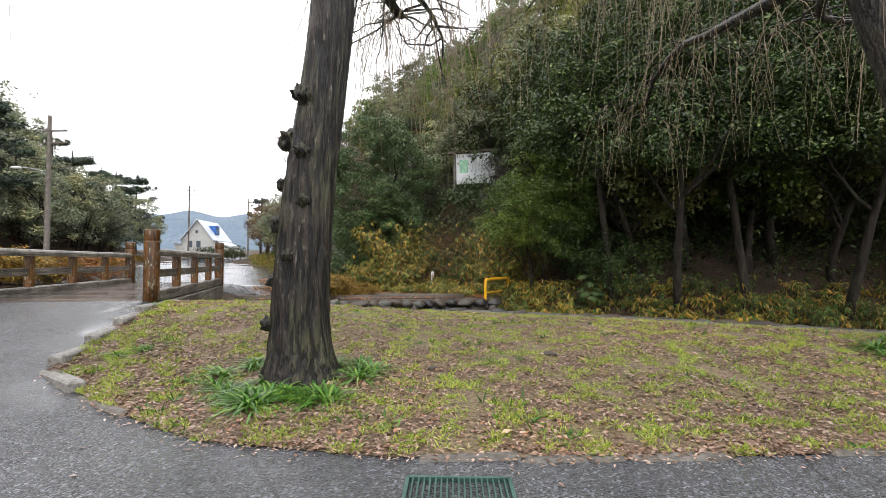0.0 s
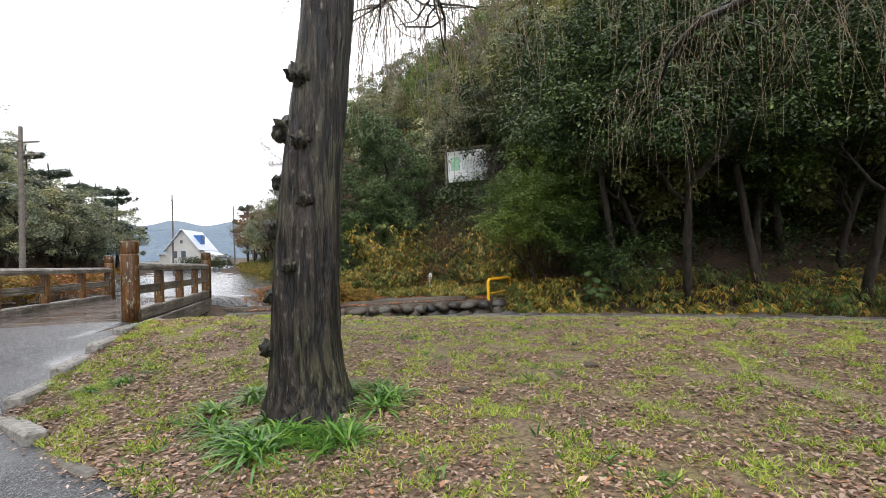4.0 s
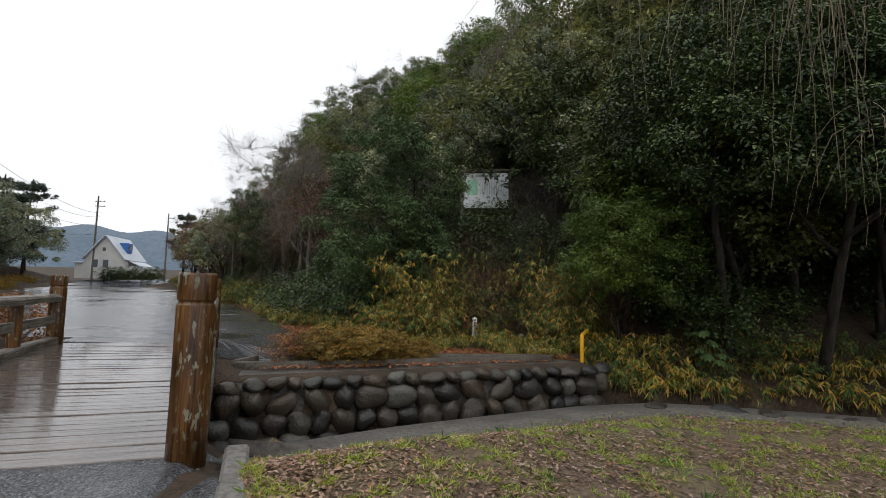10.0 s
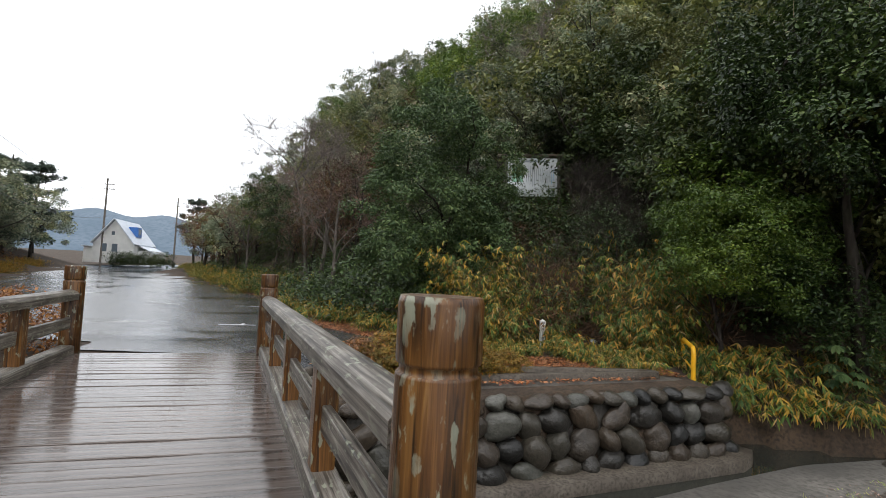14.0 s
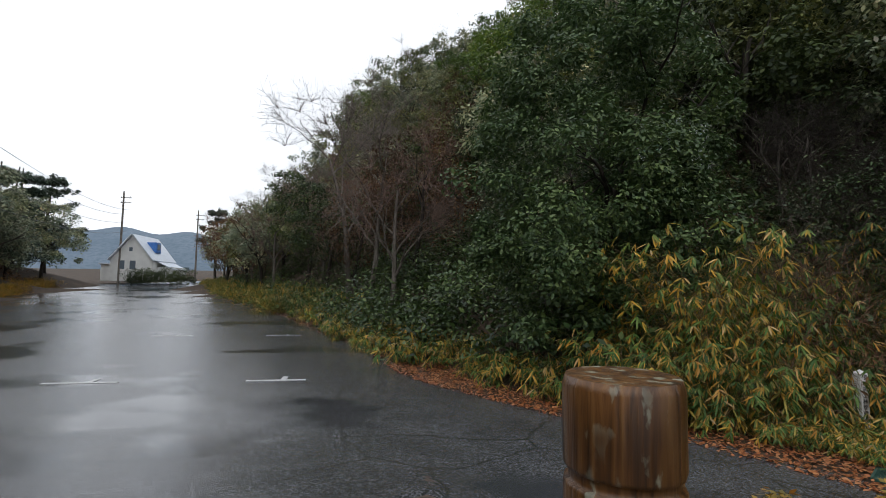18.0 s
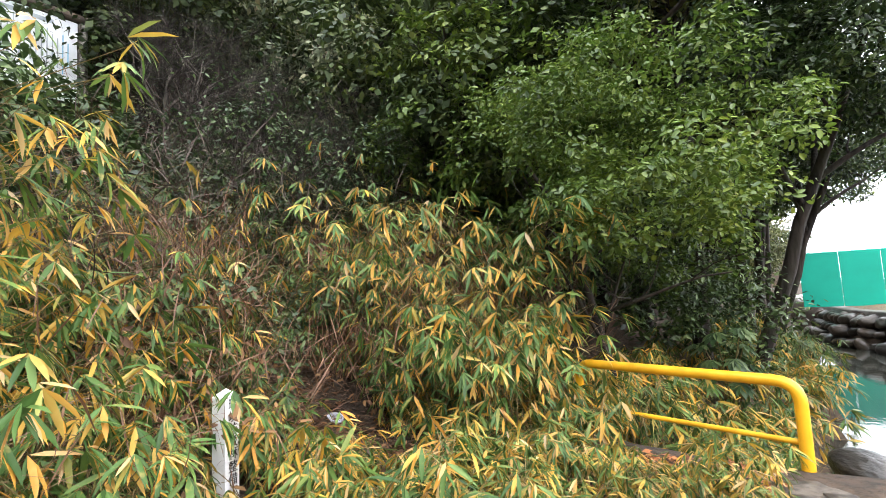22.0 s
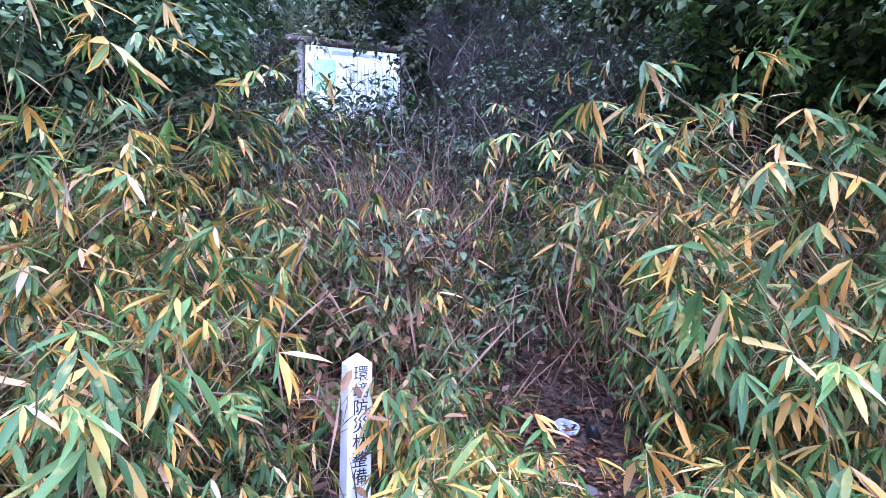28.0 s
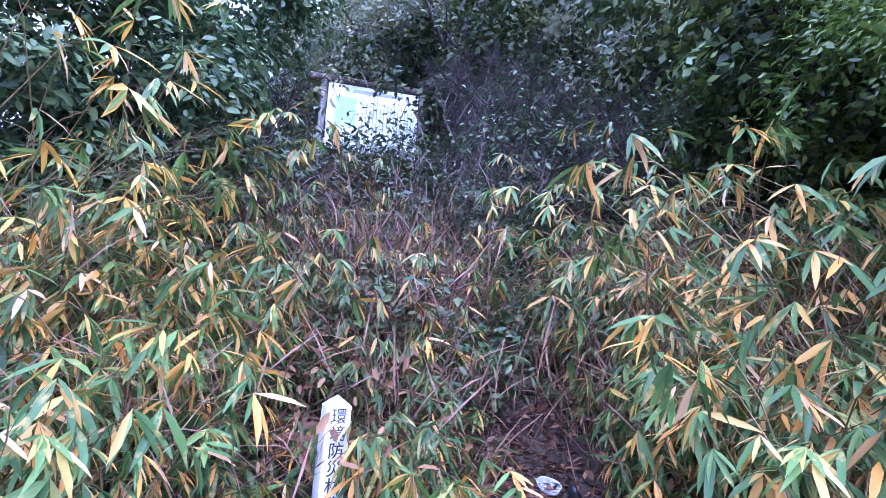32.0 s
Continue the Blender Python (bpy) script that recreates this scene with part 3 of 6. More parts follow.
kerb3 = part("kerb_hedge", ribbon(np.linspace(-40, -9.2, 30), lambda x: far_edge(x) + 1.35, [(-0.08, -0.3), (-0.07, 0.2), (0.07, 0.2), (0.08, -0.3)], lambda x, y: np.full(len(x), 0.06)), M_KERB)
tagged(kerb3, "concrete kerb along the azalea hedge", "kerb", kind="structure")

M_STONE, nt_s, b_s = node_mat("river_stone", 0.36, 0, 0.45)
s_n = tex(nt_s, "Noise", 9, 6, coords(nt_s))
s_c = ramp(nt_s, obj_random(nt_s), ((0.0, (0.02, 0.02, 0.019)), (0.3, (0.04, 0.036, 0.03)), (0.55, (0.075, 0.053, 0.035)), (0.8, (0.055, 0.056, 0.046)), (1.0, (0.13, 0.125, 0.105))))
nt_s.links.new(mixc(nt_s, 0.7, s_c, ramp(nt_s, s_n.outputs[0], ((0.3, (0.4, 0.4, 0.4)), (0.7, (1.2, 1.2, 1.2)))), 'MULTIPLY'), b_s.inputs["Base Color"])
bump(nt_s, b_s, s_n.outputs[0], 0.6, 0.03)


def stone_mesh(seed):
    bm = bmesh.new()
    bmesh.ops.create_icosphere(bm, subdivisions=3, radius=0.5)
    for v in bm.verts:
        k = noise.noise(v.co * 1.9 + Vector((seed * 7.1, 0, 0))) * 0.3 + noise.noise(v.co * 5.0 + Vector((0, seed * 3.3, 0))) * 0.06
        v.co *= 1 + k
        v.co.z = max(-0.47, min(0.47, v.co.z))
    for f in bm.faces:
        f.smooth = True
    me = bpy.data.meshes.new("stone")
    bm.to_mesh(me)
    bm.free()
    me.materials.append(M_STONE)
    return me


STONES = [stone_mesh(i) for i in range(10)]


def stone_wall(x0, x1, group_parent):
    """Four courses of river stones: a row of small capping stones, two of large upright ovals, a mixed foot."""
    r = random.Random(int(x0 * 10))
    for z, h, widths, tilt in ((-0.15, 0.25, (0.27, 0.34, 0.41, 0.48), 12), (-0.44, 0.45, (0.31, 0.38, 0.48, 0.6), 55), (-0.8, 0.46, (0.32, 0.42, 0.55, 0.66), 45), (-1.1, 0.36, (0.36, 0.46, 0.58), 18)):
        x = x0 + r.random() * 0.12
        while x < x1:
            w = r.choice(widths) * r.uniform(0.9, 1.1)
            u = (z + 1.25) / 1.17
            y = float(far_edge(x + w / 2)) - 0.06 - 0.25 * (1 - u) + r.uniform(-0.035, 0.035)
            slope = math.degrees(math.atan2(float(far_edge(x + 0.3)) - float(far_edge(x - 0.3)), 0.6))
            hh = h * r.uniform(0.82, 1.1)
            m = pose(x + w / 2, y, z + r.uniform(-0.035, 0.035), r.uniform(-12, 12), 0, slope + r.uniform(-8, 8)) @ Matrix.Rotation(radians(r.uniform(-tilt, tilt)), 4, 'Y') @ Matrix.Diagonal((w * 1.04, 0.36 * r.uniform(0.85, 1.1), hh, 1))
            part("stone", STONES[r.randrange(len(STONES))], None, group_parent, m=m)
            x += w * 0.97


# ---- timber footbridge ----
M_POST = wood_mat("log_post_wood", (0.018, 0.008, 0.003), (0.14, 0.058, 0.013), (0.25, 0.125, 0.036), 1.0, 0.36, (1, 1, 0.05))
M_RAIL = wood_mat("rail_wood", (0.024, 0.02, 0.016), (0.16, 0.138, 0.112), (0.4, 0.375, 0.33), 0.9, 0.45, (0.03, 1.2, 1.2))
M_DECK, nt_d, b_d = node_mat("deck_wood", 0.22, 0, 0.5)
d_v = coords(nt_d, (0.05, 1, 1))
d_g = tex(nt_d, "Noise", 30, 8, d_v)
d_w = tex(nt_d, "Noise", 1.4, 4, coords(nt_d, (1, 1, 1), True))
d_c = ramp(nt_d, d_g.outputs[0], ((0.3, (0.055, 0.043, 0.037)), (0.7, (0.17, 0.142, 0.128))))
d_c = mixc(nt_d, 0.5, d_c, ramp(nt_d, obj_random(nt_d), ((0, (0.6, 0.58, 0.56)), (1, (1.2, 1.15, 1.1)))), 'MULTIPLY')
nt_d.links.new(d_c, b_d.inputs["Base Color"])
nt_d.links.new(ramp(nt_d, d_w.outputs[0], ((0.35, (0.04, 0.04, 0.04)), (0.65, (0.14, 0.14, 0.14)))), b_d.inputs["Roughness"])
bump(nt_d, b_d, d_g.outputs[0], 0.35, 0.006)

abut = part("abutment", ribbon(np.linspace(-7.3, -4.1, 6), lambda x: np.interp(x, [-7.0, -4.39], [7.12, 7.72]), [(0.06, -0.1), (0.3, -0.1), (0.3, -1.6), (0.06, -1.6)], lambda x, y: np.full(len(x), 0.43)), M_CONC_D)
tagged(abut, "damp concrete footing under the bridge end", "abutment", kind="structure")
bridge = thing("footbridge", "weathered wet timber footbridge with log posts over a creek", "bridge")
axis = Vector((D.x - A.x, D.y - A.y, 0))
SPAN = axis.length
YAW = math.degrees(math.atan2(axis.y, axis.x))


def log_post_bm(r, h):
    """A round log with a saw ring below the top and a chamfered end."""
    prof = [(r * 1.03, -0.05), (r * 1.0, 0.3), (r, h - 0.215), (r * 0.985, h - 0.208), (r * 0.91, h - 0.204), (r * 0.91, h - 0.184), (r * 0.985, h - 0.18), (r, h - 0.172), (r, h - 0.02), (r * 0.95, h)]
    bm = bmesh.new()
    rings = []
    for q, z in prof:
        ring = []
        for i in range(20):
            a = i * math.pi / 10
            k = 1 + 0.02 * noise.noise(Vector((math.cos(a) * 2, math.sin(a) * 2, z * 1.5)))
            ring.append(bm.verts.new((q * k * math.cos(a), q * k * math.sin(a), z)))
        rings.append(ring)
    for r0, r1 in zip(rings[:-1], rings[1:]):
        for i in range(20):
            f = bm.faces.new((r0[i], r0[(i + 1) % 20], r1[(i + 1) % 20], r1[i]))
            f.smooth = True
    bm.faces.new(rings[-1])
    bm.faces.new(rings[0][::-1])
    return bm


post_me = None
for p in (A, B, D, L):
    if post_me is None:
        ob = part("end_post", log_post_bm(0.12, 1.2), M_POST, bridge, "reddish-brown log post with pale lichen flecks")
        post_me = ob.data
    else:
        ob = part("end_post", post_me, None, bridge, "reddish-brown log post with pale lichen flecks")
    ob.matrix_basis = pose(p.x, p.y, p.z - (0.0 if p.y < 9 else 0.05), 0, 0.6 if p is A else 0, random.uniform(0, 360))


def beam_bm(length, w, h, sag=0.0, round_top=False):
    """A beam along x with softened, slightly uneven edges."""
    bm = bmesh.new()
    n = 14
    if round_top:
        prof = [(-w / 2, -h / 2), (w / 2, -h / 2), (w / 2, 0.1 * h), (w * 0.36, h * 0.38), (w * 0.12, h / 2), (-w * 0.12, h / 2), (-w * 0.36, h * 0.38), (-w / 2, 0.1 * h)]
    else:
        c = min(w, h) * 0.12
        prof = [(-w / 2 + c, -h / 2), (w / 2 - c, -h / 2), (w / 2, -h / 2 + c), (w / 2, h / 2 - c), (w / 2 - c, h / 2), (-w / 2 + c, h / 2), (-w / 2, h / 2 - c), (-w / 2, -h / 2 + c)]
    rings = []
    for i in range(n + 1):
        x = length * (i / n - 0.5)
        ring = [bm.verts.new((x, y + 0.004 * noise.noise(Vector((x * 3, y * 9, z * 9))), z + 0.005 * noise.noise(Vector((x * 2.3, y * 11, z * 7 + 5))))) for y, z in prof]
        rings.append(ring)
    k = len(prof)
    for r0, r1 in zip(rings[:-1], rings[1:]):
        for i in range(k):
            bm.faces.new((r0[i], r0[(i + 1) % k], r1[(i + 1) % k], r1[i]))
    bm.faces.new(rings[0][::-1])
    bm.faces.new(rings[-1])
    bmesh.ops.recalc_face_normals(bm, faces=bm.faces[:])
    return bm


for p0, p1 in ((A, D), (B, L)):
    run = Vector((p1.x - p0.x, p1.y - p0.y, 0))
    ln = run.length
    yaw = math.degrees(math.atan2(run.y, run.x))
    cx, cy, cz = (p0.x + p1.x) / 2, (p0.y + p1.y) / 2, (p0.z + p1.z) / 2
    rail = part("handrail", beam_bm(ln - 0.22, 0.19, 0.13, round_top=True), M_RAIL, bridge, "grey weathered cracked half-log handrail", pose(cx, cy, cz + 0.795, 0, 0, yaw))
    part("mid_rail", beam_bm(ln - 0.22, 0.055, 0.14), M_RAIL, bridge, "", pose(cx, cy, cz + 0.43, 0, 0, yaw))
    part("toe_beam", beam_bm(ln - 0.1, 0.17, 0.2), M_RAIL, bridge, "", pose(cx, cy, cz + 0.045, 0, 0, yaw))
    part("girder", beam_bm(ln + 0.2, 0.2, 0.34), M_RAIL, bridge, "", pose(cx, cy, cz - 0.24, 0, 0, yaw))
    for i in range(1, 4):
        q = p0 + (p1 - p0) * (i / 4)
        bmp = beam_bm(0.62, 0.13, 0.15)
        bmesh.ops.rotate(bmp, cent=(0, 0, 0), matrix=Matrix.Rotation(math.pi / 2, 3, 'Y'), verts=bmp.verts[:])
        part("baluster_post", bmp, M_POST, bridge, "", pose(q.x, q.y, q.z + 0.44, 0, 0, yaw))
N_PLANK = 41
plank_me = beam_bm(2.52, 0.1495, 0.05)
plank_data = bpy.data.meshes.new("plank")
plank_me.to_mesh(plank_data)
plank_me.free()
plank_data.materials.append(M_DECK)
c0, c1 = (A + B) / 2, (D + L) / 2
cross = math.degrees(math.atan2(A.y - B.y, A.x - B.x)) * 0.5 + math.degrees(math.atan2(D.y - L.y, D.x - L.x)) * 0.5
for i in range(N_PLANK):
    q = c0 + (c1 - c0) * ((i + 0.5) / N_PLANK)
    part("plank", plank_data, None, bridge, m=pose(q.x, q.y, q.z - 0.012 + random.uniform(-0.004, 0.004), random.uniform(-0.4, 0.4), 0, cross + random.uniform(-0.25, 0.25)))


# ---- trees and shrubs ----
M_BARK = furrowed_bark("wet_bark", (0.003, 0.0026, 0.0022), (0.044, 0.034, 0.027), (0.22, 0.205, 0.16), (0.055, 0.056, 0.03))
M_BARK2 = bark_mat("forest_bark", (0.012, 0.009, 0.007), (0.05, 0.038, 0.03), (0.035, 0.036, 0.02), 0.25, 9, 0.85, 0.6)
M_BARK3 = bark_mat("grey_bark", (0.06, 0.05, 0.042), (0.17, 0.145, 0.125), (0.1, 0.1, 0.07), 0.25, 9, 0.85, 0.5)
M_TWIG = plain("bare_twigs", (0.17, 0.14, 0.12), 0.8, var=0.3)
M_TWIG_D = plain("dark_twigs", (0.075, 0.052, 0.042), 0.8, var=0.3)
# bare twigs in a paler copy: the far slope's haze is in the colour
M_TWIG_H = plain("haze_paled_twigs", (0.27, 0.23, 0.2), 0.8, var=0.3)
M_TWIG_R = plain("russet_twigs", (0.19, 0.125, 0.1), 0.8, var=0.3)
M_TWIG_Y = plain("weeping_twigs", (0.24, 0.19, 0.125), 0.75, var=0.3)
M_LEAF_D = leaf_mat("dark_evergreen_leaf", ((0.0, (0.022, 0.038, 0.014)), (0.55, (0.05, 0.078, 0.024)), (0.9, (0.095, 0.13, 0.038)), (1.0, (0.14, 0.17, 0.06))), 0.5, 0.25, 0.15)
M_LEAF_C = leaf_mat("camellia_leaf", ((0.0, (0.025, 0.052, 0.018)), (0.6, (0.06, 0.1, 0.034)), (1.0, (0.13, 0.18, 0.065))), 0.42, 0.35, 0.2, 0.3)
M_LEAF_E = leaf_mat("overhanging_evergreen_leaf", ((0.0, (0.014, 0.03, 0.009)), (0.55, (0.036, 0.068, 0.016)), (0.85, (0.075, 0.12, 0.028)), (1.0, (0.15, 0.2, 0.06))), 0.42, 0.4, 0.15, 0.5)
M_LEAF_L = leaf_mat("light_green_leaf", ((0.0, (0.04, 0.08, 0.012)), (0.6, (0.1, 0.165, 0.024)), (1.0, (0.18, 0.24, 0.045))), 0.4, 0.45, 0.3)
M_LEAF_O = leaf_mat("olive_leaf", ((0.0, (0.075, 0.09, 0.028)), (0.6, (0.16, 0.18, 0.055)), (1.0, (0.26, 0.26, 0.09))), 0.5, 0.4, 0.3)
M_LEAF_H = leaf_mat("mixed_woodland_leaf", ((0.0, (0.08, 0.1, 0.065)), (0.5, (0.16, 0.19, 0.11)), (0.85, (0.25, 0.26, 0.15)), (1.0, (0.3, 0.26, 0.18))), 0.5, 0.35, 0.3)
# leaf tones lightened and greyed to paint in the haze of distance
M_LEAF_W = leaf_mat("haze_paled_leaf", ((0.0, (0.12, 0.15, 0.1)), (0.5, (0.23, 0.27, 0.165)), (0.85, (0.33, 0.35, 0.22)), (1.0, (0.39, 0.33, 0.24))), 0.5, 0.35, 0.3)
M_LEAF_B = leaf_mat("withered_leaf", ((0.0, (0.06, 0.03, 0.015)), (0.6, (0.13, 0.07, 0.035)), (1.0, (0.2, 0.12, 0.06))), 0.6, 0.3, 0.2)
M_NEEDLE = leaf_mat("pine_needles", ((0.0, (0.03, 0.05, 0.034)), (0.7, (0.055, 0.085, 0.055)), (1.0, (0.085, 0.12, 0.07))), 0.55, 0.3, 0.1)
M_SASA = leaf_mat("bamboo_grass_leaf", ((0.0, (0.045, 0.09, 0.022)), (0.3, (0.09, 0.17, 0.034)), (0.52, (0.14, 0.21, 0.05)), (0.64, (0.4, 0.29, 0.05)), (0.85, (0.6, 0.33, 0.045)), (1.0, (0.5, 0.38, 0.2))), 0.5, 0.32, 0.3, 0.35, (0.5, 0.36, 0.1))
M_SASA_M = leaf_mat("mixed_bamboo_grass_leaf", ((0.0, (0.035, 0.08, 0.02)), (0.35, (0.075, 0.15, 0.034)), (0.66, (0.13, 0.21, 0.05)), (0.75, (0.42, 0.29, 0.06)), (0.91, (0.58, 0.29, 0.045)), (1.0, (0.5, 0.38, 0.22))), 0.5, 0.32, 0.3, 0.35, (0.5, 0.36, 0.1))
M_STALK = plain("dead_stalks", (0.15, 0.08, 0.045), 0.7, var=0.5)
M_SASA_G = leaf_mat("green_bamboo_grass_leaf", ((0.0, (0.035, 0.075, 0.022)), (0.6, (0.07, 0.13, 0.032)), (0.84, (0.12, 0.18, 0.05)), (0.92, (0.4, 0.28, 0.05)), (1.0, (0.42, 0.32, 0.16))), 0.5, 0.32, 0.3, 0.35, (0.3, 0.3, 0.09))
M_CULM = plain("bamboo_culm", (0.2, 0.15, 0.06), 0.6, var=0.4)
M_AZ = leaf_mat("azalea_leaf", ((0.0, (0.12, 0.1, 0.02)), (0.5, (0.26, 0.18, 0.03)), (0.85, (0.42, 0.24, 0.035)), (1.0, (0.46, 0.17, 0.035))), 0.5, 0.4, 0.2, 0.35)
M_AZ_R = leaf_mat("red_azalea_leaf", ((0.0, (0.12, 0.05, 0.02)), (0.5, (0.24, 0.1, 0.03)), (1.0, (0.34, 0.16, 0.04))), 0.5, 0.4, 0.2, 0.35)
M_STRAP = leaf_mat("strap_leaf", ((0.0, (0.04, 0.13, 0.02)), (0.7, (0.1, 0.25, 0.03)), (1.0, (0.22, 0.36, 0.06))), 0.35, 0.5, 0.3, 0.35)
M_GRASS = leaf_mat("lawn_grass", ((0.0, (0.2, 0.32, 0.04)), (0.6, (0.36, 0.46, 0.07)), (1.0, (0.52, 0.5, 0.12))), 0.5, 0.4, 0.3, 0.35)
M_FALLEN = leaf_mat("fallen_leaf", ((0.0, (0.09, 0.05, 0.032)), (0.4, (0.2, 0.12, 0.075)), (0.7, (0.32, 0.21, 0.15)), (0.88, (0.46, 0.35, 0.29)), (1.0, (0.4, 0.17, 0.07))), 0.5, 0.4, 0.1, 0.35)
M_FALLEN_W = leaf_mat("sodden_fallen_leaf", ((0.0, (0.035, 0.018, 0.012)), (0.5, (0.1, 0.048, 0.026)), (0.85, (0.2, 0.09, 0.04)), (1.0, (0.34, 0.2, 0.1))), 0.4, 0.45, 0.1, 0.35)
M_FALLEN_R = leaf_mat("russet_fallen_leaf", ((0.0, (0.16, 0.045, 0.018)), (0.5, (0.36, 0.12, 0.035)), (1.0, (0.55, 0.26, 0.11))), 0.45, 0.45, 0.1, 0.35)


def limb(p, way, length, r0, r1, n=6, bend=0.25, rg=None, lift=0.0):
    """A crooked tapered limb: its points and radii."""
    rg = rg or rng
    pts, d = [np.array(p, float)], unit(np.array(way, float))
    for i in range(n):
        d = unit(d + rg.normal(0, bend / n ** 0.5, 3) + np.array([0, 0, lift / n]))
        pts.append(pts[-1] + d * length / n)
    return np.array(pts), np.linspace(r0, r1, n + 1)


def grow(seed, height, r, levels=3, spread_=0.9, first=0.35, count=5, droop=0.0, up=0.35):
    """Trunk with limbs of falling order; returns the segments and the tips."""
    rg = np.random.default_rng(seed)
    trunk = limb((0, 0, -0.3), (rg.normal(0, 0.08), rg.normal(0, 0.08), 1), height * 0.75, r, r * 0.35, 8, 0.22, rg)
    segs, tips, front = [trunk], [], [(trunk, height * 0.45, 0)]
    while front:
        (pts, rad), ln, lv = front.pop()
        if lv >= levels:
            tips.append(pts[-1])
            continue
        for i in range(count if lv == 0 else max(2, count - 1 - lv)):
            t = rg.uniform(first if lv == 0 else 0.25, 1.0)
            k = min(len(pts) - 2, int(t * (len(pts) - 1)))
            base = pts[k] + (pts[k + 1] - pts[k]) * rg.random()
            along = unit(pts[k + 1] - pts[k])
            a = rg.uniform(0, 2 * np.pi)
            out = np.array([np.cos(a), np.sin(a), 0.0])
            way = along * (1 - spread_ * 0.6) + out * spread_ + np.array([0, 0, up - droop * lv])
            new_ln = ln * rg.uniform(0.65, 1.0)
            b = limb(base, way, new_ln, max(rad[k] * 0.55, 0.006), max(rad[k] * 0.16, 0.003), 5, 0.4, rg, 0.3 - droop)
            segs.append(b)
            front.append((b, new_ln * 0.6, lv + 1))
            tips.append(b[0][-1])
    return segs, np.array(tips)


def crown_mesh(seed, centres, radii, n_clump, per, size, flatten=1.0, droop=0.15, shell=0.55, spread_=0.3):
    """Foliage in clumps over ellipsoids, with gaps and a ragged outline."""
    rg = np.random.default_rng(seed)
    centres, radii = np.asarray(centres, float), np.asarray(radii, float)
    vol = radii.prod(1) ** 0.67
    pick = rg.choice(len(centres), n_clump, p=vol / vol.sum())
    d = unit(rg.normal(0, 1, (n_clump, 3)))
    rr = shell + (1.08 - shell) * rg.random(n_clump) ** 0.6
    cl = centres[pick] + d * radii[pick] * rr[:, None]
    k = rg.integers(int(per * 0.6), int(per * 1.4), n_clump)
    idx = np.repeat(np.arange(n_clump), k)
    n = len(idx)
    s = rg.uniform(0.65, 1.35, n_clump)[idx][:, None]
    o = unit(rg.normal(0, 1, (n, 3)) + d[idx] * 0.5 + np.array([0, 0, 0.45]))
    pos = cl[idx] + o * (rg.random((n, 1)) ** 0.45) * spread_ * 1.5 * s * np.array([1, 1, 0.62 * flatten])
    up = unit(o * 0.8 + np.array([0, 0, 0.6]) + rg.normal(0, 0.33, (n, 3)))
    way = unit(np.cross(up, rg.normal(0, 1, (n, 3))) + o * 0.45 + np.array([0, 0, -droop]))
    ln = size * rg.uniform(0.65, 1.35, n)
    v, f = leaves(pos, way, up, ln, ln * rg.uniform(0.42, 0.6, n), oval=0.06 < size <= 0.105)
    return np_mesh("crown", v, f)


def foliage_mass(name, seed, spots, radius, per, size, narrow=0.45, droop=0.15, lift=0.55, spread_=0.3, n_clump=9):
    """Many crowns as one mesh: for woods and thickets that nobody could count."""
    rg = np.random.default_rng(seed)
    spots = np.asarray(spots, float)
    z = ground_z(spots[:, 0], spots[:, 1])
    rad = radius * rg.uniform(0.65, 1.35, len(spots))
    c = np.stack([spots[:, 0], spots[:, 1], z + rad * lift * rg.uniform(0.7, 1.4, len(spots))], -1)
    idx = np.repeat(np.arange(len(spots)), n_clump)
    d = unit(rg.normal(0, 1, (len(idx), 3)) + np.array([0, 0, 0.25]))
    cl = c[idx] + d * (rad[idx] * rg.uniform(0.55, 1.05, len(idx)))[:, None] * np.array([1, 1, 0.85])
    k = np.repeat(np.arange(len(idx)), max(2, per // n_clump))
    n = len(k)
    if narrow > 0.2:
        o = unit(rg.normal(0, 1, (n, 3)) + d[k] * 0.5 + np.array([0, 0, 0.45]))
        pos = cl[k] + o * (rg.random((n, 1)) ** 0.45) * (spread_ * 1.7 * rad[idx][k])[:, None] * np.array([1, 1, 0.65])
        up = unit(o * 0.8 + np.array([0, 0, 0.6]) + rg.normal(0, 0.33, (n, 3)))
        way = unit(np.cross(up, rg.normal(0, 1, (n, 3))) + o * 0.45 + np.array([0, 0, -droop]))
    else:
        pos = cl[k] + rg.normal(0, 1, (n, 3)) * (spread_ * rad[idx][k])[:, None] * np.array([1, 1, 0.65])
        way = unit(d[k] * 0.6 + rg.normal(0, 0.6, (n, 3)) + np.array([0, 0, -droop]))
        up = unit(d[k] * 0.5 + np.array([0, 0, 1.0]) + rg.normal(0, 0.4, (n, 3)))
    ln = size * rg.uniform(0.6, 1.4, n)
    v, f = leaves(pos, way, up, ln, ln * narrow * rg.uniform(0.8, 1.2, n), oval=size <= 0.105 and narrow > 0.2)
    return np_mesh(name, v, f)


def tree_thing(name, label, category, seed, height, r, crown, leaf, size, n_clump, per, group="", bark=None, levels=2, first=0.35, shell=0.62, spread_=0.36):
    t = thing(name, label, category, group)
    segs, tips = grow(seed, height, r, levels, first=first)
    v, f = tubes(segs, 7)
    part("trunk", np_mesh("trunk", v, f, True), bark or M_BARK2, t)
    part("crown", crown_mesh(seed + 50, [c[:3] for c in crown], [c[3:] for c in crown], n_clump, per, size, shell=shell, spread_=spread_), leaf, t)
    return t


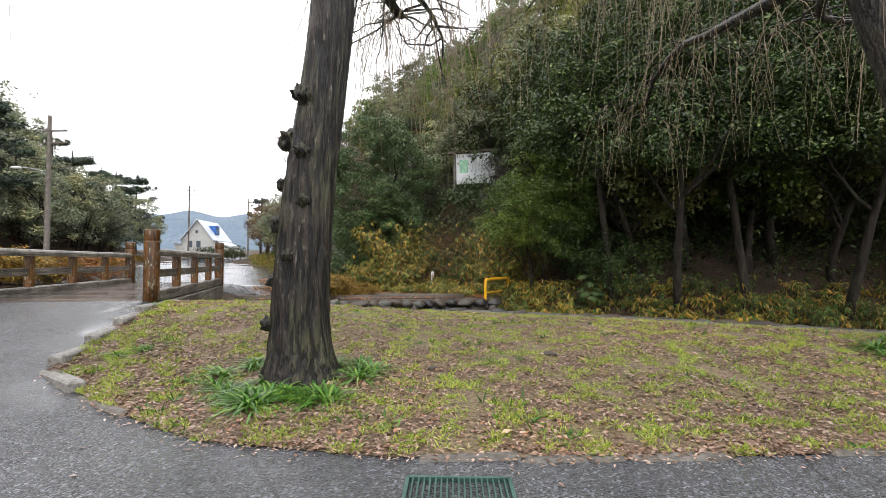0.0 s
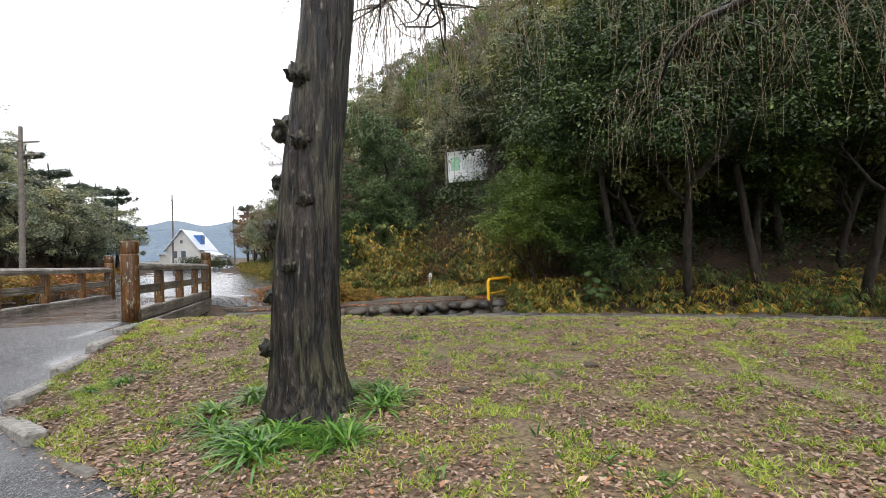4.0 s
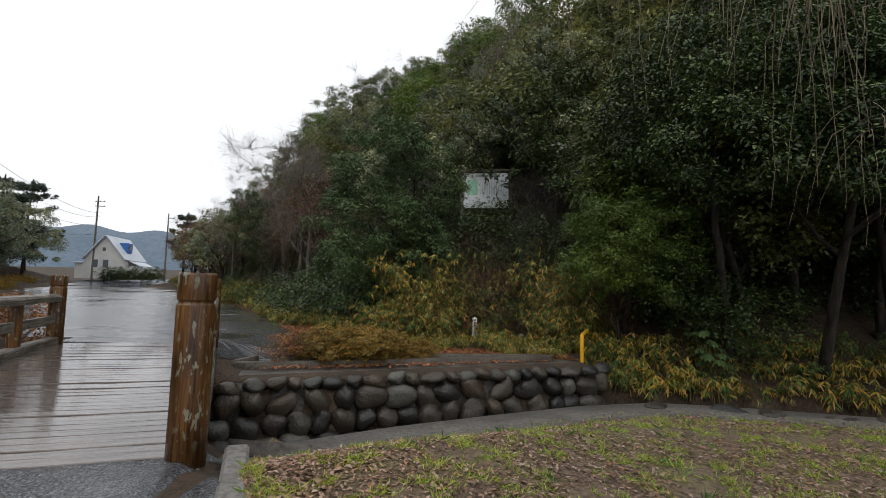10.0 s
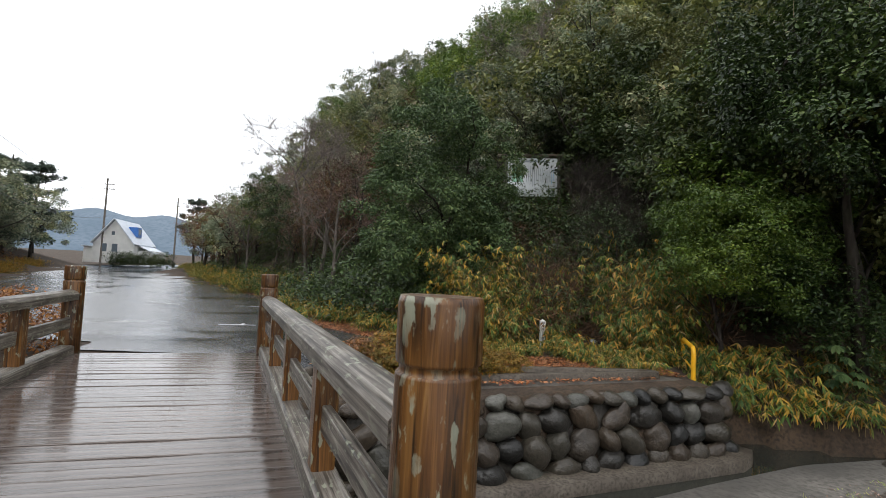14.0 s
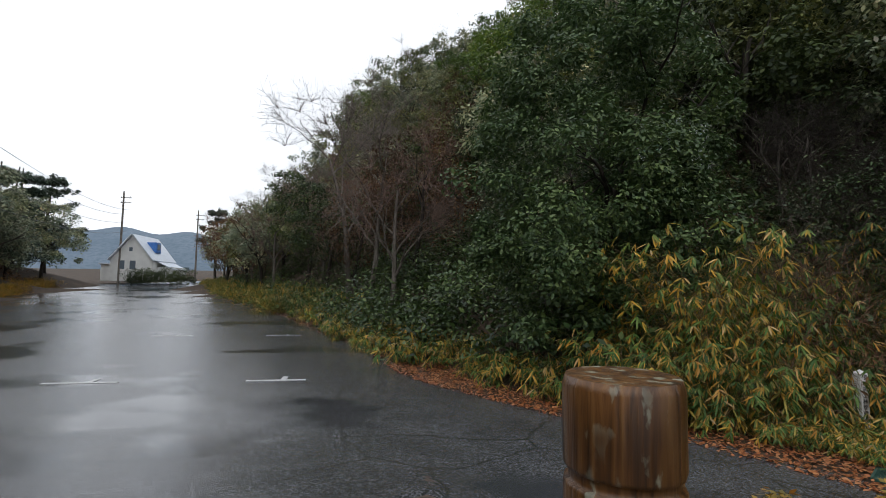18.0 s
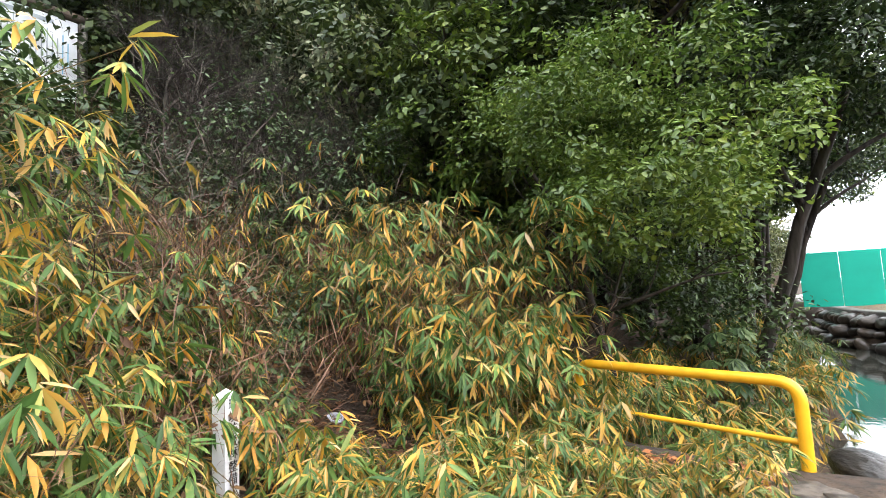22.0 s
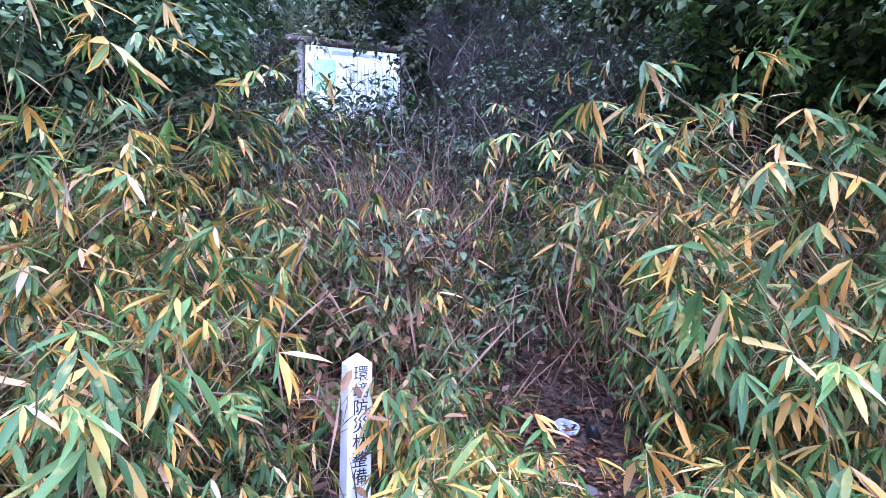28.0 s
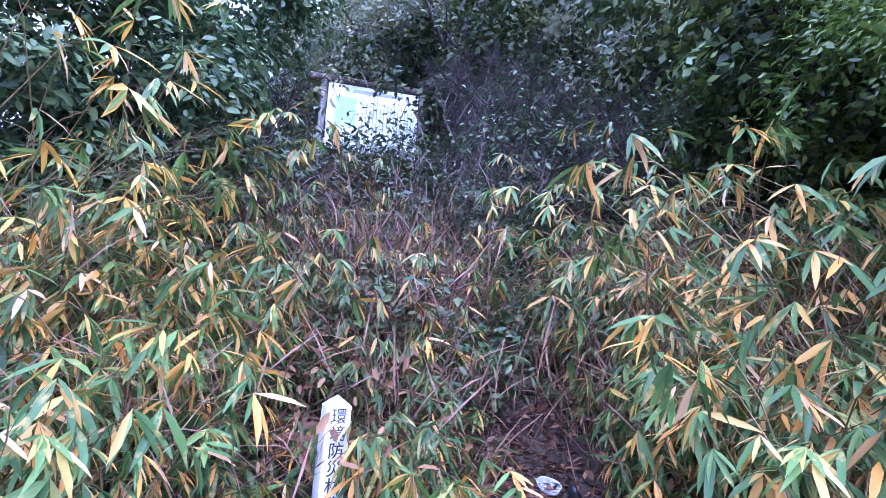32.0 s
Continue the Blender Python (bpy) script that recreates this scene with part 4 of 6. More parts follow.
def bare_tree(name, label, seed, height, r, levels=4, group="", mat=None, count=6):
    t = thing(name, label, "tree", group)
    segs, tips = grow(seed, height, r, 2, 0.75, 0.25, count, up=0.45)
    v, f = tubes(segs, 6)
    part("trunk", np_mesh("trunk", v, f, True), M_BARK3, t)
    rg = np.random.default_rng(seed + 9)
    tw = []
    for p in tips:
        for _ in range(levels + 3):
            w = unit(rg.normal(0, 1, 3) + np.array([0, 0, 0.5]) + unit(p - np.array([0, 0, height * 0.5])) * 0.8)
            a = limb(p, w, height * rg.uniform(0.08, 0.17), 0.009, 0.003, 4, 0.5, rg)
            tw.append(a)
            for j in (1, 2, 3):
                tw.append(limb(a[0][j], unit(w + rg.normal(0, 0.7, 3)), height * rg.uniform(0.04, 0.09), 0.005, 0.002, 3, 0.5, rg))
    v, f = tubes(tw, 3)
    part("crown", np_mesh("crown", v, f), mat or M_TWIG, t, "fine bare winter twigs")
    return t


def place(x, y, yaw=0.0, s=1.0, dz=0.0, sz=None):
    return Matrix.Translation((x, y, gz(x, y) + dz)) @ Matrix.Rotation(yaw, 4, 'Z') @ Matrix.Diagonal((s, s, sz or s, 1))


def set_scaled(ob, m):
    ob.matrix_basis = m
    return ob


def stand(proto, m):
    """A copy of a thing with a pose that may carry a scale."""
    return copy_thing(proto, m)


# prototypes for the woods
evergreen = [tree_thing("evergreen_tree", "dark green evergreen broadleaf tree on the wooded slope", "tree", 11 + i, 7.0, 0.16, [(0, 0, 4.6, 2.4, 2.4, 2.3), (0.9, 0.5, 3.2, 1.8, 1.7, 1.4), (-0.8, -0.6, 5.8, 1.5, 1.5, 1.3)], M_LEAF_D, 0.165, 85, 105, "trees of the wooded slope") for i in range(3)]
lightgreen = [tree_thing("broadleaf_tree", "light olive-green broadleaf tree on the wooded slope", "tree", 31 + i, 6.5, 0.14, [(0, 0, 4.4, 2.2, 2.2, 2.1), (0.8, -0.5, 3.4, 1.6, 1.6, 1.3)], (M_LEAF_L, M_LEAF_O)[i], 0.16, 78, 95, "trees of the wooded slope") for i in range(2)]
bare = [bare_tree("bare_tree", "leafless deciduous tree with fine grey-brown twigs", 41 + i, 7.5, 0.13, group="bare trees of the slope", mat=(M_TWIG, M_TWIG_R)[i]) for i in range(2)]
bare_dark = bare_tree("bare_shrub", "leafless dark-branched shrub in the hollow", 43, 7.0, 0.15, group="bare shrubs of the hollow", mat=M_TWIG_D, count=7)
bare_dark.children[0].data.materials[0] = M_BARK2
brownish = tree_thing("withered_tree", "deciduous tree with withered russet leaves", "tree", 61, 6.0, 0.12, [(0, 0, 3.8, 2.3, 2.3, 2.2)], M_LEAF_B, 0.12, 90, 55, "withered trees of the slope")


# broadleaf trees whose leaf colour has distance haze mixed in
haze_trees = [tree_thing("winter_tree", "broadleaf tree with haze-paled grey-green leaves on the slope beyond the car park", "tree", 81 + i, 7.0, 0.15, [(0, 0, 4.6, 2.3, 2.3, 2.2), (0.9, 0.6, 3.3, 1.7, 1.7, 1.4)], M_LEAF_W, 0.18, 75, 90, "trees of the far slope") for i in range(2)]
overhang = [tree_thing("overhanging_tree", "glossy dark evergreen tree overhanging the creek bank", "tree", 91 + i, 8.5, 0.15, [(0, -1.2, 6.0, 2.6, 2.4, 1.6), (1.2, -2.0, 4.9, 1.6, 1.5, 0.9), (-1.2, -1.9, 5.2, 1.7, 1.5, 1.0), (0, 0.4, 7.6, 2.1, 2.2, 1.4)], M_LEAF_E, 0.1, 150, 135, "overhanging trees of the creek bank", first=0.5, spread_=0.33) for i in range(2)]


def pine(seed):
    t = thing("pine_tree", "tall dark pine with layered needle tufts", "tree", "pines of the slope")
    rg = np.random.default_rng(seed)
    trunk = limb((0, 0, -0.3), (0.05, 0.02, 1), 9.5, 0.17, 0.05, 9, 0.15, rg)
    segs, cs, rs = [trunk], [], []
    for k in range(22):
        h = rg.uniform(0.3, 1.0)
        i = min(8, int(h * 9))
        a = rg.uniform(0, 6.28)
        ln = (1.15 - h) * 3.0 + 0.5
        b = limb(trunk[0][i], (np.cos(a), np.sin(a), 0.2), ln, 0.045, 0.012, 5, 0.2, rg)
        segs.append(b)
        for q in (2, 3, 4, 5):
            cs.append(b[0][q] + np.array([0, 0, 0.12]))
            rs.append((0.5, 0.5, 0.16))
    v, f = tubes(segs, 6)
    part("trunk", np_mesh("trunk", v, f, True), M_BARK2, t)
    part("crown", crown_mesh(seed, cs, rs, 260, 30, 0.19, shell=0.2, spread_=0.2), M_NEEDLE, t)
    return t


pines = [pine(71), pine(72)]
def trail(x, y):
    """The trodden way that starts beside the marker and climbs the slope."""
    cx = np.interp(y, [16.0, 17.0, 18.3, 19.5, 21, 24], [-0.5, -0.15, 0.5, 0.8, 1.3, 1.9])
    return abs(x - cx) < np.interp(y, [16, 17.4, 18.3, 19.5, 22, 24], [0.5, 0.46, 0.6, 0.58, 0.38, 0.3])



# the woods on both slopes, set out by chance with a least distance
placed = []
woods_rng = random.Random(5)
used = []


def free(x, y, gap):
    return all((x - a) ** 2 + (y - b) ** 2 > gap * gap for a, b in placed)


def open_view(x, y):
    """The open hollow in front of the board and the trail."""
    return -1.9 < x < 2.9 and y < 27.6 or -5.9 < x < -0.5 and y < 24.5


def sow(kinds, n, region, gap, smin=0.8, smax=1.25):
    tries = 0
    made = 0
    while made < n and tries < n * 60:
        tries += 1
        x, y = region(woods_rng)
        if not free(x, y, gap) or open_view(x, y):
            continue
        placed.append((x, y))
        proto = kinds[woods_rng.randrange(len(kinds))]
        s = woods_rng.uniform(smin, smax)
        yaw = woods_rng.uniform(0, 6.28)
        if proto not in used:
            used.append(proto)
            proto.matrix_basis = place(x, y, yaw)
        else:
            stand(proto, place(x, y, yaw, s))
        made += 1


def along_foot(poly, side, t0, t1, d0, d1):
    """A random place off a foot line, between two shares of its length and two depths."""
    pts = [Vector((*p, 0)) for p in poly]
    lens = [(b - a).length for a, b in zip(pts[:-1], pts[1:])]

    def pick(r):
        s = r.uniform(t0, t1)
        for a, b, ln in zip(pts[:-1], pts[1:], lens):
            if s <= ln:
                break
            s -= ln
        w = (b - a).normalized()
        q = a + w * min(s, ln) + Vector((-w.y, w.x, 0)) * side * r.uniform(d0, d1)
        return q.x, q.y
    return pick


# right slope: along the creek, behind the board, along the car park
sow([evergreen[0], lightgreen[1], bare[0], lightgreen[0]], 9, along_foot(FOOT, -1, 44, 62, 1.6, 6), 2.2, 0.85, 1.2)
sow([evergreen[0], lightgreen[1]] + haze_trees, 18, along_foot(FOOT, -1, 40, 78, 6, 18), 3.0, 0.7, 1.0)
sow([evergreen[0], lightgreen[1], brownish, bare[0]], 10, along_foot(FOOT, -1, 60, 74, 8.5, 18), 2.4, 0.8, 1.1)
sow(lightgreen + haze_trees + [brownish], 16, along_foot(FOOT, -1, 70, 98, 6, 22), 3.0, 0.9, 1.3)
sow([bare[0], bare[1], brownish, evergreen[0], bare[1]], 22, along_foot(FOOT, -1, 76, 112, 1.6, 9), 2.2, 0.8, 1.1)
sow(lightgreen + haze_trees + [bare[0]], 18, along_foot(FOOT, -1, 82, 122, 9, 20), 2.8, 1.1, 1.5)
sow([bare[0], bare[1], haze_trees[0], brownish, bare[0], lightgreen[1]], 30, along_foot(FOOT, -1, 98, 138, 0.8, 10), 2.5, 0.95, 1.35)
sow(pines, 6, along_foot(FOOT, -1, 128, 142, 0.5, 6), 2.8, 0.9, 1.2)
# the slope along the creek, up the valley
sow(evergreen + [lightgreen[1], bare[0]], 26, along_foot(FOOT, -1, 14, 46, 0.8, 14), 2.6, 0.85, 1.25)
# left slope beyond the car park
sow(haze_trees + haze_trees + lightgreen[1:] + [haze_trees[0], bare[0], bare[1]], 34, along_foot(FOOT_L, 1, 70, 135, 3, 22), 3.6, 1.0, 1.5)
sow(pines + haze_trees + haze_trees + [bare[0], bare[1]], 30, along_foot(FOOT_L, 1, 100, 150, 0.5, 12), 3.0, 1.05, 1.5)


sow(pines + haze_trees, 10, along_foot(FOOT_L, 1, 110, 138, -1.0, 4), 3.0, 1.2, 1.6)


def scatter(seed, n, region, test=None):
    r = random.Random(seed)
    out = []
    tries = 0
    while len(out) < n and tries < n * 12:
        tries += 1
        q = region(r)
        if test is None or test(*q):
            out.append(q)
    return out


def far_wood(name, label, mesh, mat):
    ob = part(name, mesh, mat)
    tagged(ob, label, "woods", kind="stuff")
    return ob


# the closed canopy behind them
R = lambda a, b, c, d: along_foot(FOOT, -1, a, b, c, d)
LF = lambda a, b, c, d: along_foot(FOOT_L, 1, a, b, c, d)
vis = lambda x, y: not open_view(x, y)
far_wood("dark_woods", "closed dark evergreen canopy covering the slope", foliage_mass("woods", 1, scatter(1, 30, R(66, 110, 6, 34), vis) + scatter(23, 25, R(42, 68, 13, 34), vis) + scatter(18, 60, R(10, 44, 4, 26)) + scatter(2, 80, R(104, 165, 5, 36)), 2.0, 300, 0.3, lift=1.5, n_clump=15, spread_=0.19), M_LEAF_D)
far_wood("light_woods", "olive-green canopy patches on the slope", foliage_mass("woods", 3, scatter(3, 60, R(60, 135, 8, 38), vis) + scatter(43, 60, R(48, 70, 9, 20), vis) + scatter(33, 130, R(64, 104, 8, 36), vis), 1.9, 300, 0.3, lift=1.7, n_clump=15, spread_=0.19), M_LEAF_O)
far_wood("bare_woods", "grey-brown leafless thicket on the slope", foliage_mass("woods", 4, scatter(4, 150, R(84, 170, 2, 30), vis), 1.8, 330, 0.55, 0.035, -0.4, 1.2, n_clump=18, spread_=0.3), M_TWIG_R)
# left canopy, bare trees and shrubs use the colours with haze painted in
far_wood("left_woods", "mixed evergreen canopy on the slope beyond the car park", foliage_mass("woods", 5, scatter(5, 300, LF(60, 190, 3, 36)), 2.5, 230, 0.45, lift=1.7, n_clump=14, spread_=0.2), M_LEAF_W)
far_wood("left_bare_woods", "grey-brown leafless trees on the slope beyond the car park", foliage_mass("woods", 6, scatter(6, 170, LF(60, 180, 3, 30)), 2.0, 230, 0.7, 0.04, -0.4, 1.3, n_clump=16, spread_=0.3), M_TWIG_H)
far_wood("left_olive_woods", "olive-green trees on the slope beyond the car park", foliage_mass("woods", 7, scatter(7, 90, LF(60, 170, 4, 32)), 2.0, 220, 0.32, lift=1.5, n_clump=22, spread_=0.18), M_LEAF_O)
far_wood("left_undergrowth", "low russet and green undergrowth at the slope foot", foliage_mass("under", 8, scatter(8, 130, LF(60, 165, -0.6, 1.6)) + scatter(88, 130, LF(60, 165, 3.2, 7)), 1.0, 130, 0.24, 0.35, n_clump=10, lift=0.5), M_LEAF_B)
far_wood("left_verge", "straw-yellow grass verge along the far side of the car park", foliage_mass("under", 9, scatter(9, 900, LF(60, 150, -2.2, 0.6)), 0.55, 110, 0.3, 0.12, -0.5, n_clump=9, lift=0.3), M_AZ)
far_wood("far_hedge", "clipped dark green hedge in front of the house", foliage_mass("hedge", 10, [(-47.2 + i * 0.36, 79.2 - i * 0.06) for i in range(25)], 0.85, 620, 0.16, n_clump=26, lift=1.15, spread_=0.2), M_LEAF_D)
far_wood("right_verge", "straw-yellow and green low growth along the far edge of the car park", foliage_mass("under", 29, scatter(29, 520, R(88, 134, -1.0, 1.6)), 0.6, 120, 0.24, 0.2, -0.3, n_clump=9, lift=0.4), M_SASA)
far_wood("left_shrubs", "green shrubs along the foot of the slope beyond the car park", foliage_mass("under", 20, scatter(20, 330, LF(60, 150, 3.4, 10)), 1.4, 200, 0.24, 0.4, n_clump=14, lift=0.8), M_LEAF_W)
# undergrowth on the near slope
def sight(x, y):
    """The gap in the growth in front of the board."""
    k = (y - 16.5) / 10.3
    return y > 20.5 and -2.2 + 0.5 * k < x < -0.3 + 3.4 * k or y > 21.5 and -3.2 + 2.8 * k < x < -2.4 + 4.9 * k


hollow = lambda x, y: not trail(x, y)
far_wood("brushwood", "tangle of dead russet stalks and twigs on the slope", foliage_mass("under", 11, scatter(11, 95, lambda r: (r.uniform(-2.4, 4.5), r.uniform(19.0, 28.5)), lambda x, y: hollow(x, y) and not (-1.0 < x < 2.7 and 25.6 < y < 27.8)), 0.75, 170, 0.34, 0.022, -0.35, 0.5, n_clump=14, spread_=0.4), M_STALK)
far_wood("grey_brushwood", "grey leafless twigs over the slope", foliage_mass("under", 12, scatter(12, 75, lambda r: (r.uniform(-2.6, 5), r.uniform(20.5, 29)), lambda x, y: hollow(x, y) and not (sight(x, y) and y > 22) and not (-1.0 < x < 2.7 and 23.6 < y < 28.2)), 1.0, 260, 0.42, 0.02, -0.4, 0.9, n_clump=14, spread_=0.4), M_TWIG_D)
far_wood("shrub_leaves", "small dark evergreen shrubs between the brushwood", foliage_mass("under", 13, scatter(13, 170, lambda r: (r.uniform(-3.5, 5), r.uniform(20.2, 31)), lambda x, y: hollow(x, y) and not sight(x, y)), 0.8, 330, 0.085, lift=0.6, n_clump=16), M_LEAF_C)
far_wood("withered_shrubs", "withered brown-leaved shrubs on the slope", foliage_mass("under", 14, scatter(14, 90, lambda r: (r.uniform(-2.2, 4), r.uniform(19.2, 25)), hollow), 0.6, 200, 0.09, 0.35, n_clump=12), M_LEAF_B)
far_wood("slope_undergrowth", "dark evergreen undergrowth under the trees", foliage_mass("under", 15, scatter(19, 170, R(16, 46, 1.2, 9)) + scatter(15, 260, R(44, 70, 1.2, 9), lambda x, y: x > 4.2 or y > 23) + scatter(16, 260, R(66, 125, 0.8, 7)) + scatter(27, 130, R(63.5, 80, 0.4, 5)), 0.95, 190, 0.15, lift=0.45, n_clump=12), M_LEAF_E)
far_wood("low_shrubs", "low dark green shrubs below the board", foliage_mass("under", 24, scatter(24, 170, lambda r: (r.uniform(-2.4, 3.8), r.uniform(20.4, 25.2)), lambda x, y: hollow(x, y) and not (sight(x, y) and y > 22.8)), 0.5, 260, 0.085, lift=0.4, n_clump=12), M_LEAF_E)
far_wood("back_woods", "mixed trees and shrubs closing the slope behind the board", foliage_mass("woods", 25, scatter(25, 75, lambda r: (r.uniform(-4.0, 6.0), r.uniform(28.4, 35))), 1.6, 420, 0.15, lift=1.1, n_clump=22, spread_=0.18), M_LEAF_H)
far_wood("slope_bushes", "green bushes scattered over the slope beside the board", foliage_mass("under", 26, scatter(26, 90, lambda r: (r.uniform(-3.0, 4.5), r.uniform(22.5, 28.4)), lambda x, y: hollow(x, y) and not sight(x, y)), 0.85, 330, 0.1, lift=0.6, n_clump=16, spread_=0.22), M_LEAF_H)
far_wood("stalk_brush", "upright dead brown stalks between the bamboo grass", foliage_mass("under", 21, scatter(21, 50, lambda r: (r.uniform(-0.6, 4.0), r.uniform(17.6, 21.5)), lambda x, y: hollow(x, y) and float(hill_right(x, y)) > 0.6), 0.6, 170, 0.42, 0.02, -1.1, 0.9, n_clump=10, spread_=0.45), M_STALK)
far_wood("bank_thicket", "dense dark evergreen thicket hanging over the creek corner", foliage_mass("under", 28, [(3.5 + 0.42 * k, 16.55 - 0.16 * k + 0.5 * (k % 2)) for k in range(7)], 0.85, 900, 0.085, lift=1.5, n_clump=26, spread_=0.24), M_LEAF_E)
far_wood("vine_cover", "pale glossy vine leaves over a shrub", foliage_mass("under", 17, [(1.8, 21.4), (2.3, 21.0), (2.8, 20.6), (2.1, 21.9), (3.3, 20.2)], 0.85, 800, 0.075, lift=2.2, n_clump=24, spread_=0.3), M_LEAF_C)

for k, (ox, oy, os) in enumerate(((5.5, 16.0, 0.95), (7.3, 15.3, 1.0), (9.2, 15.0, 1.05), (11.6, 14.5, 1.0), (14.2, 14.2, 1.1), (17.2, 13.9, 1.1), (20.5, 13.3, 1.15), (6.2, 17.6, 1.1), (8.3, 17.2, 1.15), (11.2, 17.0, 1.2))):
    if k < 2:
        overhang[k].matrix_basis = place(ox, oy, 0.4 * k, 1.0, -0.1)
    else:
        stand(overhang[k % 2], place(ox, oy, 0.35 * ((k * 3) % 5 - 2), os, -0.1))
for k, (ox, oy, os) in enumerate(((4.5, 24.5, 0.85), (5.4, 22.4, 0.95), (3.5, 28.4, 0.55), (5.6, 26.2, 0.8), (-0.4, 30.2, 0.45), (1.8, 30.8, 0.45), (-2.8, 29.0, 0.5), (4.4, 30.6, 0.5))):
    stand((evergreen[k % 3], haze_trees[k % 2])[k % 2], place(ox, oy, k * 1.3, os))
for lx_, ly_, ls_ in ((4.1, 19.3, 0.72), (5.1, 17.9, 0.8), (3.5, 17.9, 0.55)):
    stand(lightgreen[0], place(lx_, ly_, lx_ * 2, ls_))
stand(bare[0], place(-10.6, 36.5, 1.0, 1.35))
stand(bare[0], place(-9.2, 33.0, 3.0, 1.1))
for bx, by, bs in ((-1.9, 24.3, 0.5), (2.5, 23.6, 0.5), (3.2, 25.2, 0.6), (-2.2, 26.2, 0.6), (2.1, 22.3, 0.42), (3.3, 21.8, 0.5), (3.1, 24.4, 0.5), (2.3, 21.2, 0.4)):
    stand(bare_dark, place(bx, by, bx * 3, bs))
bare_dark.matrix_basis = place(2.2, 24.2, 0.6, 0.5)

# single trees that stand out
camellia = tree_thing("camellia_tree", "dense glossy grey-green camellia with a rounded crown to the ground", "tree", 101, 6.0, 0.15, [(0, 0, 3.9, 2.0, 2.0, 2.3), (-0.9, -0.5, 2.4, 1.7, 1.6, 1.6), (0.5, -0.4, 2.0, 1.3, 1.4, 1.3), (-0.3, 0, 5.4, 1.3, 1.3, 1.2), (-1.4, -0.3, 1.2, 1.2, 1.2, 0.9), (0.9, 0, 4.2, 1.3, 1.4, 1.6)], M_LEAF_C, 0.08, 300, 230, first=0.2, shell=0.66, spread_=0.26)
camellia.matrix_basis = place(-3.4, 21.9, 0.3, 1.1)
ivory = tree_thing("pittosporum_tree", "light green glossy broadleaf tree leaning over the creek bank", "tree", 102, 4.6, 0.065, [(-0.3, -0.4, 3.0, 1.5, 1.4, 1.1), (-1.0, -0.5, 2.3, 0.8, 0.9, 0.6), (0.7, -0.6, 2.3, 1.2, 1.1, 0.9), (0, 0.2, 3.7, 1.1, 1.1, 0.7), (1.4, -0.2, 3.2, 1.1, 1.0, 0.9)], M_LEAF_L, 0.068, 230, 120, first=0.25, shell=0.55, spread_=0.22)
ivory.matrix_basis = place(2.85, 16.95, 0.2)
for ex, ey, es, ea in ((9.6, 18.6, 1.2, 3.4), (12.4, 18.2, 1.2, 5.0), (6.3, 19.4, 1.2, 1.0)):
    stand(evergreen[int(ea) % 3], place(ex, ey, ea, es, -0.4))

# ---- bamboo grass along the foot of the slope ----
def sasa_clump(rg, base, height, n_culm, lean, leaf_len):
    """Culms that arch over, with fans of long leaves at their ends."""
    culms, P, W, U, LN = [], [], [], [], []
    for _ in range(n_culm):
        a = rg.uniform(0, 2 * np.pi)
        out = np.array([np.cos(a), np.sin(a), 0]) + lean
        h = height * rg.uniform(0.55, 1.1)
        p0 = base + np.array([rg.normal(0, 0.12), rg.normal(0, 0.12), -0.05])
        t = np.linspace(0, 1, 6)[:, None]
        pts = p0 + np.array([0, 0, 1.0]) * h * (t - 0.28 * t ** 3) + out * h * 0.42 * t ** 2
        culms.append((pts, np.linspace(0.0058, 0.0018, 6)))
        for k in (2, 3, 4, 5, 5):
            c = pts[k] + rg.normal(0, 0.03, 3)
            tw = unit(out * 0.6 + rg.normal(0, 0.6, 3) * np.array([1, 1, 0.4]))
            if k < 5:
                e = c + tw * rg.uniform(0.1, 0.22)
                culms.append((np.stack([c, (c + e) / 2 + np.array([0, 0, 0.02]), e]), np.array([0.002, 0.0016, 0.001])))
                c = e
            m = rg.integers(4, 7)
            fan = rg.uniform(-1.3, 1.3, m)
            perp = np.array([-tw[1], tw[0], 0])
            way = tw * np.cos(fan)[:, None] + perp * np.sin(fan)[:, None] + np.array([0, 0, -1]) * rg.uniform(0.15, 1.6, m)[:, None]
            P.append(np.repeat(c[None], m, 0))
            W.append(way)
            U.append(np.array([0, 0, 1.0]) + tw * 0.8 + rg.normal(0, 0.25, (m, 3)))
            LN.append(leaf_len * rg.uniform(0.65, 1.25, m))
    return culms, np.concatenate(P), np.concatenate(W), np.concatenate(U), np.concatenate(LN)


def sasa_mesh(seed, height, n_culm, leaf_len, lean=(0, 0, 0)):
    rg = np.random.default_rng(seed)
    cu, P, W, U, LN = sasa_clump(rg, np.zeros(3), height, n_culm, np.array(lean, float), leaf_len)
    v, f = leaves(P, W, U, LN, LN * rg.uniform(0.115, 0.165, len(LN)), True)
    cv, cf = tubes(cu, 3)
    return np_mesh("culms", cv, cf), np_mesh("foliage", v, f)


def sasa_thing(seed, height, n, leaf_len, mat, label, lean=(0, 0, 0)):
    t = thing("bamboo_grass", label, "bamboo grass", "bamboo grass along the slope")
    cu, fo = sasa_mesh(seed, height, n, leaf_len, lean)
    part("culms", cu, M_CULM, t)
    part("foliage", fo, mat, t)
    return t


